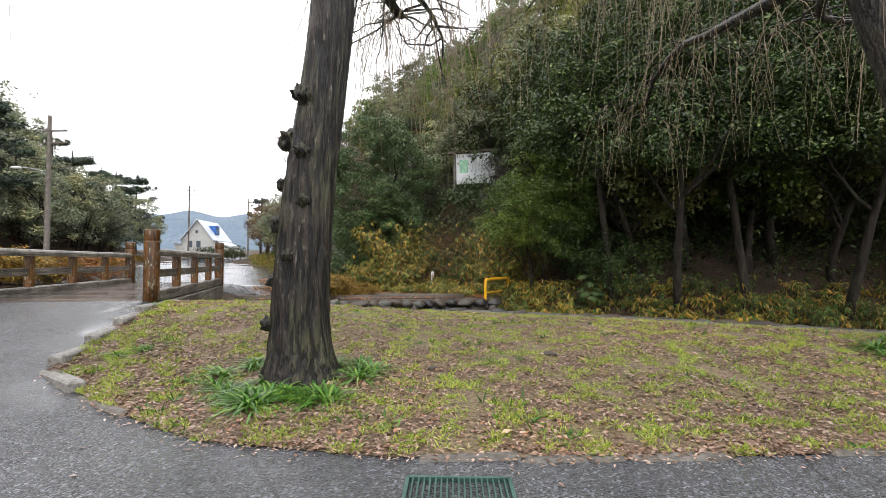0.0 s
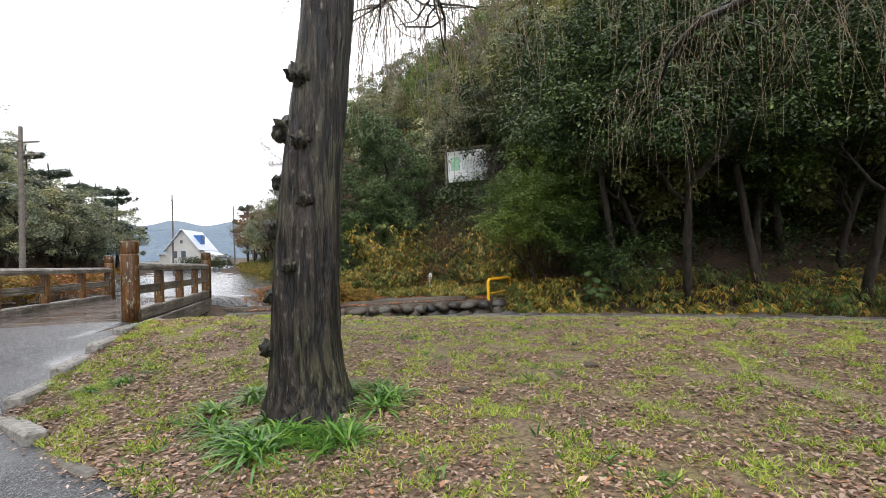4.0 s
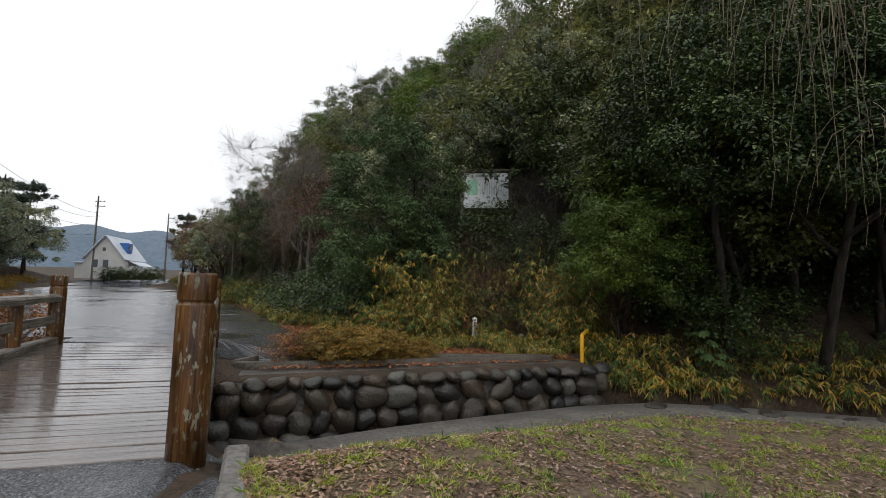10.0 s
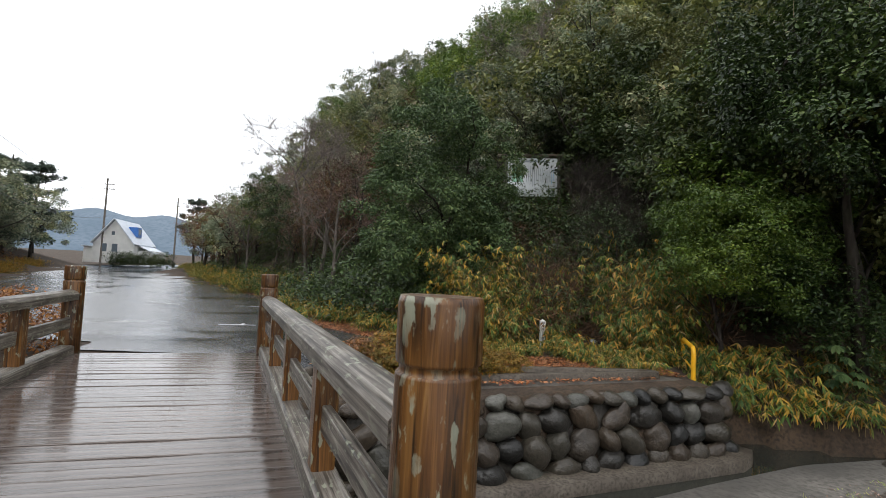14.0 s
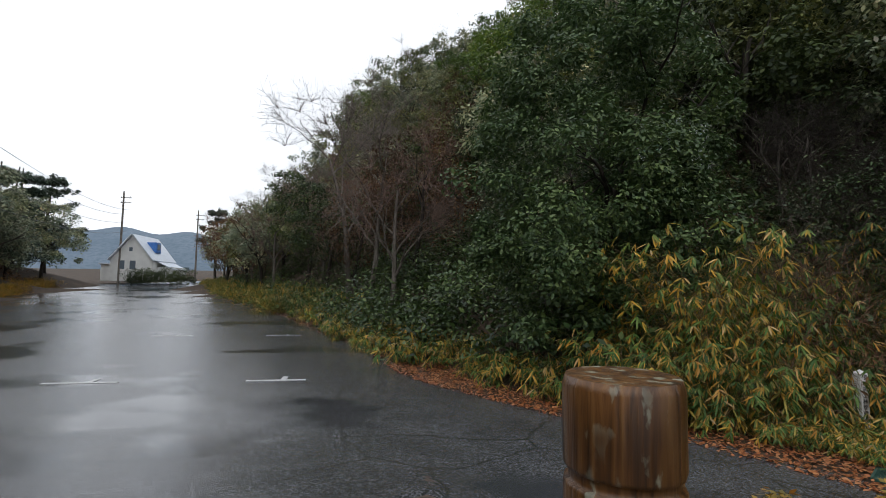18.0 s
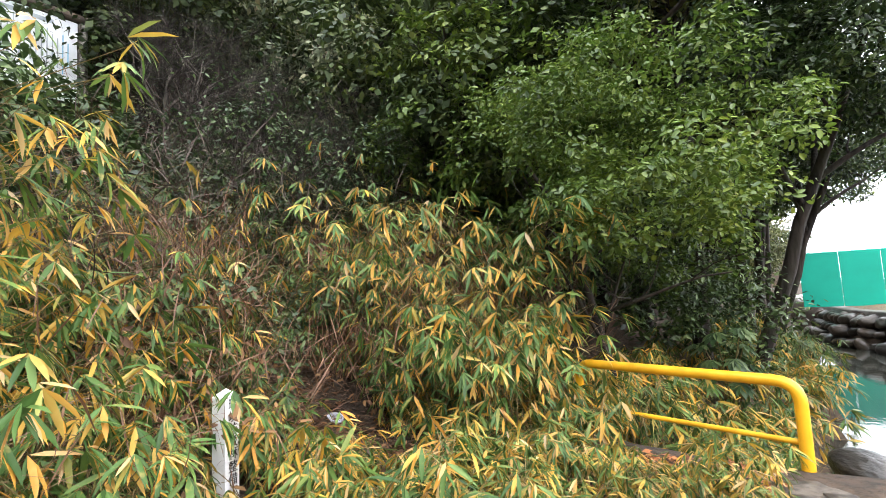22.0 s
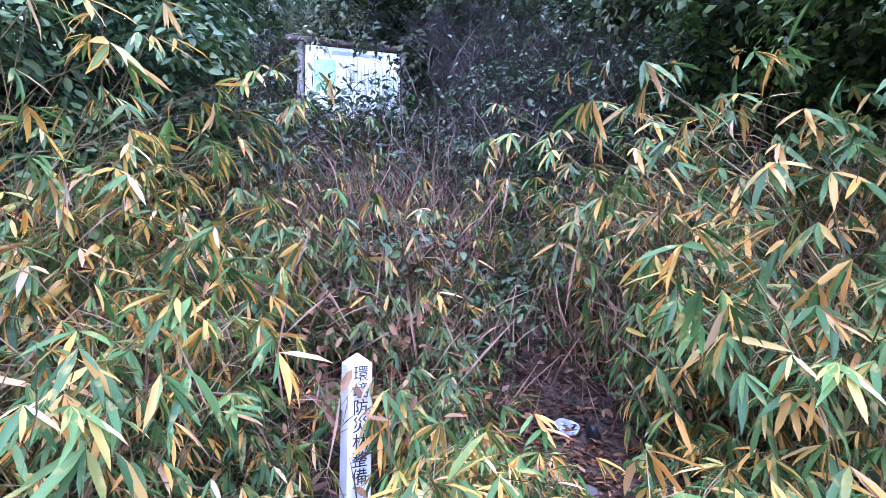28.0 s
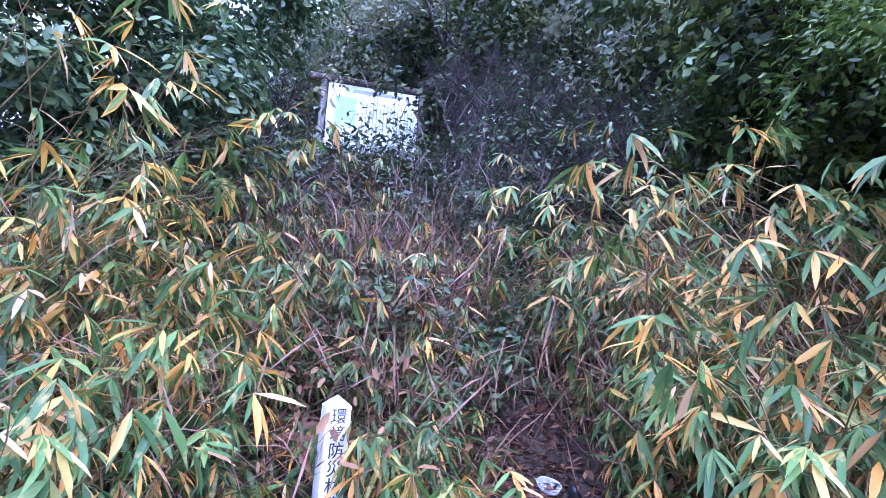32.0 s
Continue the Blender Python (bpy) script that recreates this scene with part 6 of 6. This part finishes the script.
KN = [(0.55, 3.6, 0.06), (0.95, 3.3, 0.05), (1.5, 3.5, 0.07), (1.9, 3.3, 0.06), (2.35, 3.2, 0.1), (2.2, 4.6, 0.06), (2.75, 4.2, 0.08), (1.72, 4.9, 0.05), (1.2, 4.5, 0.05)]
tree_m = park_tree(-0.64, 4.58, 4.4, 0.29, (0.23, 0.1), 3, "dark wet weeping tree trunk with knots rising from strap-leaved tufts", KN, [(0.95, 0.4, 6.0, 0.1), (0.6, 0.38, 5.6, 0.09), (1.25, 0.4, 5.8, 0.09), (0.3, 0.42, 5.0, 0.08), (1.55, 0.34, 3.2, 0.07), (1.15, 0.36, 3.0, 0.07)])
tree_r = park_tree(6.45, 5.65, 4.9, 0.25, (-1.1, 0.15), 5, "leaning dark weeping tree on the lawn with forked trunk", [(1.9, 1.2, 0.09), (2.7, 0.2, 0.13), (2.5, 5.4, 0.1), (2.9, 5.9, 0.1)], [(2.5, 0.35, 4.6, 0.12), (2.0, 0.3, 5.0, 0.1), (0.4, 0.3, 4.2, 0.1), (2.9, 0.4, 4.4, 0.08), (1.3, 0.3, 4.2, 0.08)])
tree_l = park_tree(-10.15, 4.7, 5.0, 0.38, (0.25, 0.1), 8, "thick dark weeping tree beside the path verge", [(1.2, 0.4, 0.08), (2.2, 5.7, 0.1)], [(0.35, 0.2, 3.6, 0.15), (1.4, 0.6, 2.0, 0.12), (3.0, 0.7, 3.0, 0.12), (5.2, 0.5, 2.8, 0.1)], 1)

# strap-leaved tufts at the tree feet
def strap_tuft(seed, n, length):
    rg = np.random.default_rng(seed)
    a = rg.uniform(0, 6.28, n)
    out = np.stack([np.cos(a), np.sin(a), np.zeros(n)], -1)
    ln = length * rg.uniform(0.6, 1.25, n)
    base = out * rg.uniform(0, 0.05, n)[:, None] + np.array([0, 0, -0.02])
    el = rg.uniform(0.5, 1.3, n)
    d0 = out * np.cos(el)[:, None] + np.array([0, 0, 1.0]) * np.sin(el)[:, None]
    side = np.stack([-np.sin(a), np.cos(a), np.zeros(n)], -1)
    rows, W = [], 0.011
    for k in range(5):
        t = k / 4
        p = base + d0 * (ln * t)[:, None] + np.array([0, 0, -0.55]) * (ln * t * t)[:, None] + out * (ln * 0.25 * t * t)[:, None]
        w = W * (1 - t ** 3 * 0.9)
        rows.append(np.stack([p - side * w, p + side * w], 1))
    V = np.stack(rows, 1).reshape(-1, 3)
    i = np.arange(n)[:, None, None] * 10
    k = np.arange(4)[None, :, None] * 2
    F = (i + k + np.array([0, 1, 3, 2])[None, None, :]).reshape(-1, 4)
    return np_mesh("strap_tuft", V, F)


TUFT = [strap_tuft(300 + i, 46, 0.34) for i in range(3)]


def tufts(x, y, r0, r1, n, seed, s0=0.7, s1=1.2):
    r = random.Random(seed)
    for _ in range(n):
        a, d = r.uniform(0, 6.28), r.uniform(r0, r1)
        px, py = x + d * math.cos(a), y + d * math.sin(a)
        ob = part("strap_leaf_tuft", TUFT[r.randrange(3)], M_STRAP, m=place(px, py, r.uniform(0, 6.28), r.uniform(s0, s1), 0.03))
        tagged(ob, "bright green strap-leaved tuft at the tree foot", "plant", "strap-leaved tufts")


tufts(-0.6, 4.42, 0.3, 0.75, 40, 1, 0.55, 0.95)
tufts(6.5, 5.7, 0.35, 0.95, 22, 2)
tufts(-10.0, 4.8, 0.4, 1.3, 26, 3)
tufts(-8.3, 6.2, 0.1, 1.0, 14, 4, 0.6, 1.0)
tufts(-9.3, 4.6, 0.1, 1.2, 14, 7, 0.6, 1.1)
tufts(-7.6, 6.9, 0.1, 0.5, 6, 8, 0.5, 0.8)
tufts(-2.6, 5.0, 0.0, 0.3, 3, 5, 0.4, 0.6)
tufts(-3.9, 8.2, 0.0, 0.3, 4, 6, 0.3, 0.5)

# ---- azaleas ----
def azalea_thing(seed, w, h, mat, label, n=150, per=70, size=0.048):
    t = thing("azalea_bush", label, "bush", "azalea bushes")
    rg = np.random.default_rng(seed)
    st = []
    for _ in range(16):
        a = rg.uniform(0, 6.28)
        st.append(limb((0, 0, -0.03), (math.cos(a) * 0.9, math.sin(a) * 0.9, 0.9), w * 0.75, 0.012, 0.004, 5, 0.5, rg))
    v, f = tubes(st, 4)
    part("stem_cluster", np_mesh("stem_cluster", v, f), M_TWIG, t)
    part("foliage", crown_mesh(seed, [(0, 0, h * 0.55), (w * 0.3, 0.1, h * 0.5), (-w * 0.3, -0.1, h * 0.45)], [(w * 0.62, w * 0.5, h * 0.42)] * 3, n, per, size, shell=0.45, spread_=0.1), mat, t)
    return t


az = [azalea_thing(401, 0.82, 0.8, M_AZ, "low olive and russet azalea bush"), azalea_thing(402, 0.75, 0.75, M_AZ, "low olive and russet azalea bush")]
az_r = azalea_thing(403, 0.7, 0.75, M_AZ_R, "reddish azalea bush with bare stems", 60, 40)
az[0].matrix_basis = place(-4.15, 14.8, 0.2)
az[1].matrix_basis = place(-3.3, 14.95, 1.2)
az_r.matrix_basis = place(-5.25, 14.5, 0.4)
stand(az[1], place(-3.75, 14.92, 4.2, 1.05))
stand(az[0], place(-4.5, 14.78, 5.2, 1.0))
stand(az_r, place(-4.85, 14.72, 2.4, 0.9))
stand(az[0], place(-4.75, 14.62, 2.2, 0.8))
stand(az[1], place(-2.6, 15.12, 3.2, 0.7))
hr = random.Random(12)
x = -9.7
while x > -38:
    stand((az[0], az[1], az_r)[hr.randrange(3) if hr.random() < 0.5 else 0], place(x, float(far_edge(x)) + 1.8 + hr.uniform(-0.15, 0.15), hr.uniform(0, 6.28), hr.uniform(1.1, 1.35)))
    x -= hr.uniform(0.5, 0.75)

# ---- fallen leaves, grass and kerbs ----
def litter(name, label, seed, spots, size, mat, lift=0.012, flatness=0.25):
    rg = np.random.default_rng(seed)
    xy = np.asarray(spots, float)
    n = len(xy)
    pos = np.stack([xy[:, 0], xy[:, 1], ground_z(xy[:, 0], xy[:, 1]) + lift + rg.uniform(0, 0.012, n)], -1)
    a = rg.uniform(0, 6.28, n)
    way = np.stack([np.cos(a), np.sin(a), rg.normal(0, flatness, n)], -1)
    up = np.array([0, 0, 1.0]) + rg.normal(0, flatness, (n, 3))
    ln = size * rg.uniform(0.6, 1.4, n)
    v, f = leaves(pos, way, up, ln, ln * rg.uniform(0.35, 0.6, n))
    ob = part(name, np_mesh(name, v, f), mat)
    tagged(ob, label, "leaves", kind="stuff")
    return ob


def lawn_spots(seed, n, x0, x1, patch=None, lo=0.0, bias=1.0):
    rg = np.random.default_rng(seed)
    x = rg.uniform(x0, x1, n)
    t = rg.random(n) ** bias
    y = kerb_y(x) + (near_edge(x) - 0.3 - kerb_y(x)) * t
    if patch:
        k = np.array([noise.noise(Vector((a * patch, b * patch, seed * 0.1))) for a, b in zip(x, y)])
        keep = k + rg.normal(0, 0.12, n) > lo
        x, y = x[keep], y[keep]
    return np.stack([x, y], -1)


litter("fallen_leaves", "small brown fallen leaves strewn over the lawn", 501, lawn_spots(501, 130000, -4.1, 10, 1.6, -0.25, 1.3), 0.038, M_FALLEN, 0.04)
litter("scattered_leaves", "larger russet fallen leaves on the lawn", 502, lawn_spots(502, 420, -4.1, 9), 0.075, M_FALLEN, 0.045)


def grass(name, label, seed, xy, length, mat, lift=0.03):
    rg = np.random.default_rng(seed)
    per = 5
    xy = np.repeat(xy, per, 0) + rg.normal(0, 0.014, (len(xy) * per, 2))
    n = len(xy)
    pos = np.stack([xy[:, 0], xy[:, 1], ground_z(xy[:, 0], xy[:, 1]) + lift], -1)
    way = np.stack([rg.normal(0, 0.8, n), rg.normal(0, 0.8, n), rg.uniform(0.3, 1.0, n)], -1)
    ln = length * rg.uniform(0.5, 1.4, n)
    v, f = leaves(pos, way, rg.normal(0, 1, (n, 3)), ln, ln * 0.13)
    ob = part(name, np_mesh(name, v, f), mat)
    tagged(ob, label, "grass", kind="stuff")


grass("lawn_grass", "short yellow-green grass in patches", 511, lawn_spots(511, 52000, -4.1, 9, 4.2, 0.12, 1.3), 0.05, M_GRASS)
vx = np.random.default_rng(540).uniform(-14, -7.35, 5000)
vs_ = np.stack([vx, path_top(vx) + (near_edge(vx) - 0.3 - path_top(vx)) * np.random.default_rng(541).random(5000)], -1)
grass("verge_grass", "short green grass on the verge beside the path", 513, vs_, 0.06, M_GRASS)
litter("verge_leaves", "brown fallen leaves on the grassy verge", 514, vs_[:2500] + 0.03, 0.06, M_FALLEN, 0.04)
grass("grass_tufts", "longer bright grass tufts", 512, lawn_spots(512, 1500, -4.1, 6, 1.7, 0.3, 1.6), 0.09, M_STRAP)


def strip_spots(seed, n, edge, lo, hi, u0, u1):
    """Places along x = edge(y), lo to hi metres to its right."""
    rg = np.random.default_rng(seed)
    y = rg.uniform(u0, u1, n)
    x = edge(y) + lo + (hi - lo) * rg.random(n)
    return np.stack([x, y], -1)


litter("leaf_litter", "russet wet leaf litter along the car park edge", 521, np.concatenate([strip_spots(521, 7500, lot_right, -0.35, 1.0, 15.4, 24), strip_spots(522, 2500, lot_right, -0.3, 0.9, 24, 42)]), 0.065, M_FALLEN_R, 0.03)
rg_l = np.random.default_rng(530)
litter("bed_litter", "russet leaves on the concrete ledge and trodden ground", 531, np.stack([rg_l.uniform(-2.2, 1.3, 5200), rg_l.uniform(15.7, 17.6, 5200)], -1), 0.062, M_FALLEN_R, 0.02)
litter("trail_litter", "dark wet leaves on the trodden trail", 532, np.stack([rg_l.normal(0.55, 0.4, 3600), rg_l.uniform(17.5, 20.4, 3600)], -1), 0.075, M_FALLEN_W, 0.02)
lx = rg_l.uniform(-5.6, 0.4, 420)
litter("ledge_leaves", "fallen leaves caught behind the creek wall", 533, np.stack([lx, KERB1(lx) - rg_l.uniform(0.08, 0.4, 420)], -1), 0.08, M_FALLEN_R, 0.06)
wx = rg_l.uniform(-2.4, 0.3, 900)
wlo, whi = KERB1(wx) + 0.12, np.interp(wx, [-3.0, 0.42], [15.38, 15.54])
litter("wedge_leaves", "russet leaves lying between the two kerbs", 536, np.stack([wx, wlo + (whi - wlo) * rg_l.random(900)], -1), 0.065, M_FALLEN_R, 0.03)
litter("path_leaves", "a few wet leaves on the asphalt", 534, np.stack([rg_l.uniform(-7, 5, 70), rg_l.uniform(1.5, 7.0, 70)], -1), 0.05, M_FALLEN, 0.035, 0.08)


def kerb_piece(name, x, y, ln, yaw, w=0.13, h=0.16, up=0.05, label="worn concrete kerb stone half sunk in leaves"):
    ob = part(name, box_bm(ln, w, h, 0.02), M_CONC if w > 0.12 else M_CONC_D, m=pose(x, y, gz(x, y) + up - h / 2 + 0.03, random.uniform(-2, 2), random.uniform(-1, 1), yaw))
    tagged(ob, label, "kerb", "kerb stones")


xs_k = [(-4.12, 7.85, -3.14, 4.5, 0.16), (-3.12, 4.4, -2.4, 3.94, 0.15), (-2.3, 3.87, -0.9, 3.1, 0.1), (0.7, 2.91, 14, 4.58, 0.1)]
for x0, y0, x1, y1, w in xs_k:
    d = Vector((x1 - x0, y1 - y0))
    n = max(1, int(d.length / 0.62))
    for i in range(n):
        t = (i + 0.5) / n
        if w == 0.1 and random.random() < 0.2:
            continue
        xx = x0 + d.x * t
        yy = float(kerb_y(xx)) if w != 0.16 else y0 + d.y * t
        kerb_piece("kerb_stone", xx, yy, d.length / n - 0.015, math.degrees(math.atan2(d.y, d.x)), w, 0.16, 0.045 if w > 0.12 else 0.015)

# stones along the lawn's edge, clods on the grass
er = random.Random(77)
ex = 0.6
while ex < 15:
    w = er.uniform(0.18, 0.5)
    ob = part("edge_stone", STONES[er.randrange(7)], None, m=pose(ex, float(near_edge(ex)) - er.uniform(0.0, 0.14), gz(ex, float(near_edge(ex)) - 0.4) + 0.03, er.uniform(-8, 8), er.uniform(-8, 8), er.uniform(0, 180)) @ Matrix.Diagonal((w, w * 0.7, w * 0.35, 1)))
    tagged(ob, "flat grey stone set along the lawn edge", "stone", "stones of the lawn edge")
    ex += w * er.uniform(0.9, 2.2)
for cx_, cy_, cs in ((1.9, 5.6, 0.12), (2.9, 7.9, 0.1), (0.6, 4.9, 0.07)):
    ob = part("clod", STONES[2], None, m=pose(cx_, cy_, gz(cx_, cy_) + 0.045, 0, 0, cx_ * 80) @ Matrix.Diagonal((cs * 1.4, cs, cs * 0.5, 1)))
    tagged(ob, "small dark clod lying on the lawn", "clod", "clods on the lawn")

# a broad-leaved fatsia on the bank
fats = thing("fatsia_plant", "fatsia with large dark palmate leaves on the creek bank", "plant", m=place(4.6, 15.75))
frg = np.random.default_rng(88)
stems, fp, fw, fu, fl = [], [], [], [], []
for _ in range(22):
    a = frg.uniform(0, 6.28)
    e = np.array([math.cos(a) * frg.uniform(0.15, 0.55), math.sin(a) * frg.uniform(0.15, 0.55), frg.uniform(0.5, 1.3)])
    stems.append((np.array([[0, 0, 0], e * np.array([0.4, 0.4, 0.6]), e]), np.array([0.014, 0.01, 0.006])))
    out = unit(np.array([e[0], e[1], -0.1]))
    perp = np.array([-out[1], out[0], 0])
    for t in np.linspace(-2.0, 2.0, 8):
        fp.append(e)
        fw.append(out * math.cos(t) + perp * math.sin(t) + np.array([0, 0, -0.35]))
        fu.append(np.array([0, 0, 1.0]) + out * 0.3)
        fl.append(0.24 * (1.1 - abs(t) * 0.2))
v, f = tubes(stems, 5)
part("stem_cluster", np_mesh("stems", v, f, True), M_CULM, fats)
v, f = leaves(np.array(fp), np.array(fw), np.array(fu), np.array(fl), np.array(fl) * 0.4, True)
part("foliage", np_mesh("foliage", v, f), M_LEAF_C, fats)

# drain gratings
def grating(x, y, w, d, yaw, label):
    g = thing("drain_grating", label, "drain", m=pose(x, y, float(flat(x, y)) + 0.035, 0, 0, yaw))
    for s in (-1, 1):
        part("frame_bar", box_bm(w, 0.02, 0.03, 0, Matrix.Translation((0, s * d / 2, 0))), M_GRATE, g)
        part("frame_bar", box_bm(0.02, d, 0.03, 0, Matrix.Translation((s * w / 2, 0, 0))), M_GRATE, g)
    n = int(w / 0.03)
    for i in range(1, n):
        part("slat", box_bm(0.008, d - 0.02, 0.026, 0, Matrix.Translation((-w / 2 + w * i / n, 0, 0))), M_GRATE, g)


grating(0.97, 2.47, 0.55, 0.3, 3, "greenish steel drain grating in the wet path")
grating(-2.1, 17.25, 0.45, 0.28, 40, "steel drain grating among fallen leaves")

kx = rg_l.uniform(-4.0, 9, 2600)
litter("kerb_litter", "brown leaf bits washed along the path edge", 535, np.stack([kx, kerb_y(kx) + rg_l.normal(0.04, 0.09, 2600)], -1), 0.034, M_FALLEN, 0.04, 0.12)

# faded bay marks
for x, y, ln, yaw in ((-13.1, 21.5, 1.25, 8), (-9.7, 21.9, 1.1, 8), (-15.5, 29.3, 1.3, 8), (-11.9, 29.9, 1.2, 8), (-8.9, 16.9, 0.0, 0)):
    if ln:
        ob = part("bay_mark", box_bm(ln, 0.1, 0.006, 0), M_PAINT, m=pose(x, y, float(flat(x, y)) + 0.024, 0, 0, yaw))
        tagged(ob, "faded white parking bay mark on wet asphalt", "road marking", "parking bay marks")
        ob = part("bay_mark", box_bm(0.1, 0.35, 0.006, 0), M_PAINT, m=pose(x + 0.1, y + 0.2, float(flat(x, y)) + 0.0245, 0, 0, yaw))
        tagged(ob, "faded white parking bay mark on wet asphalt", "road marking", "parking bay marks")

# rubbish on the trail
def shell_bm(r, h, seed):
    """A crumpled open cup."""
    bm = bmesh.new()
    bmesh.ops.create_uvsphere(bm, u_segments=16, v_segments=8, radius=r)
    bmesh.ops.delete(bm, geom=[v for v in bm.verts if v.co.z > r * 0.35], context='VERTS')
    for v in bm.verts:
        v.co *= 1 + 0.25 * noise.noise(v.co * 14 + Vector((seed, 0, 0)))
        v.co.z *= h / r
    for f in bm.faces:
        f.smooth = True
    bmesh.ops.solidify(bm, geom=bm.faces[:], thickness=0.004)
    return bm


ob = part("plastic_scrap", shell_bm(0.085, 0.05, 3), plain("grey_plastic", (0.42, 0.44, 0.5), 0.3), m=pose(0.83, 19.4, gz(0.83, 19.4) + 0.06, 20, -15, 30))
tagged(ob, "crumpled pale grey plastic scrap lying on wet leaves", "scrap")
ob = part("dark_pot", shell_bm(0.07, 0.06, 8), plain("black_plastic", (0.015, 0.015, 0.016), 0.4), m=pose(0.98, 19.3, gz(0.98, 19.3) + 0.06, 60, 10, 70))
tagged(ob, "small black plastic pot tipped over on the trail", "pot")

# log steps of the trail
steps = thing("log_steps", "dark log steps of a trail climbing the slope", "steps")
for i in range(9):
    y = 20.4 + i * 0.42
    x = float(np.interp(y, [16.0, 18.3, 19.5, 21, 24], [0.1, 0.45, 0.75, 1.3, 1.9]))
    v, f = tubes([(np.array([(-0.45, 0, 0), (0, 0.02, 0.01), (0.45, 0, 0)]), np.array([0.06, 0.065, 0.06]))], 8)
    part("log_step", np_mesh("log_step", v, f, True), M_OLDW, steps, m=pose(x, y, gz(x, y) + 0.04, 0, 0, -10))

# ---- pieces of the creek wall ----
stone_wall(-6.5, 1.45, wall_far)
stone_wall(-19, -8.3, wall_far)
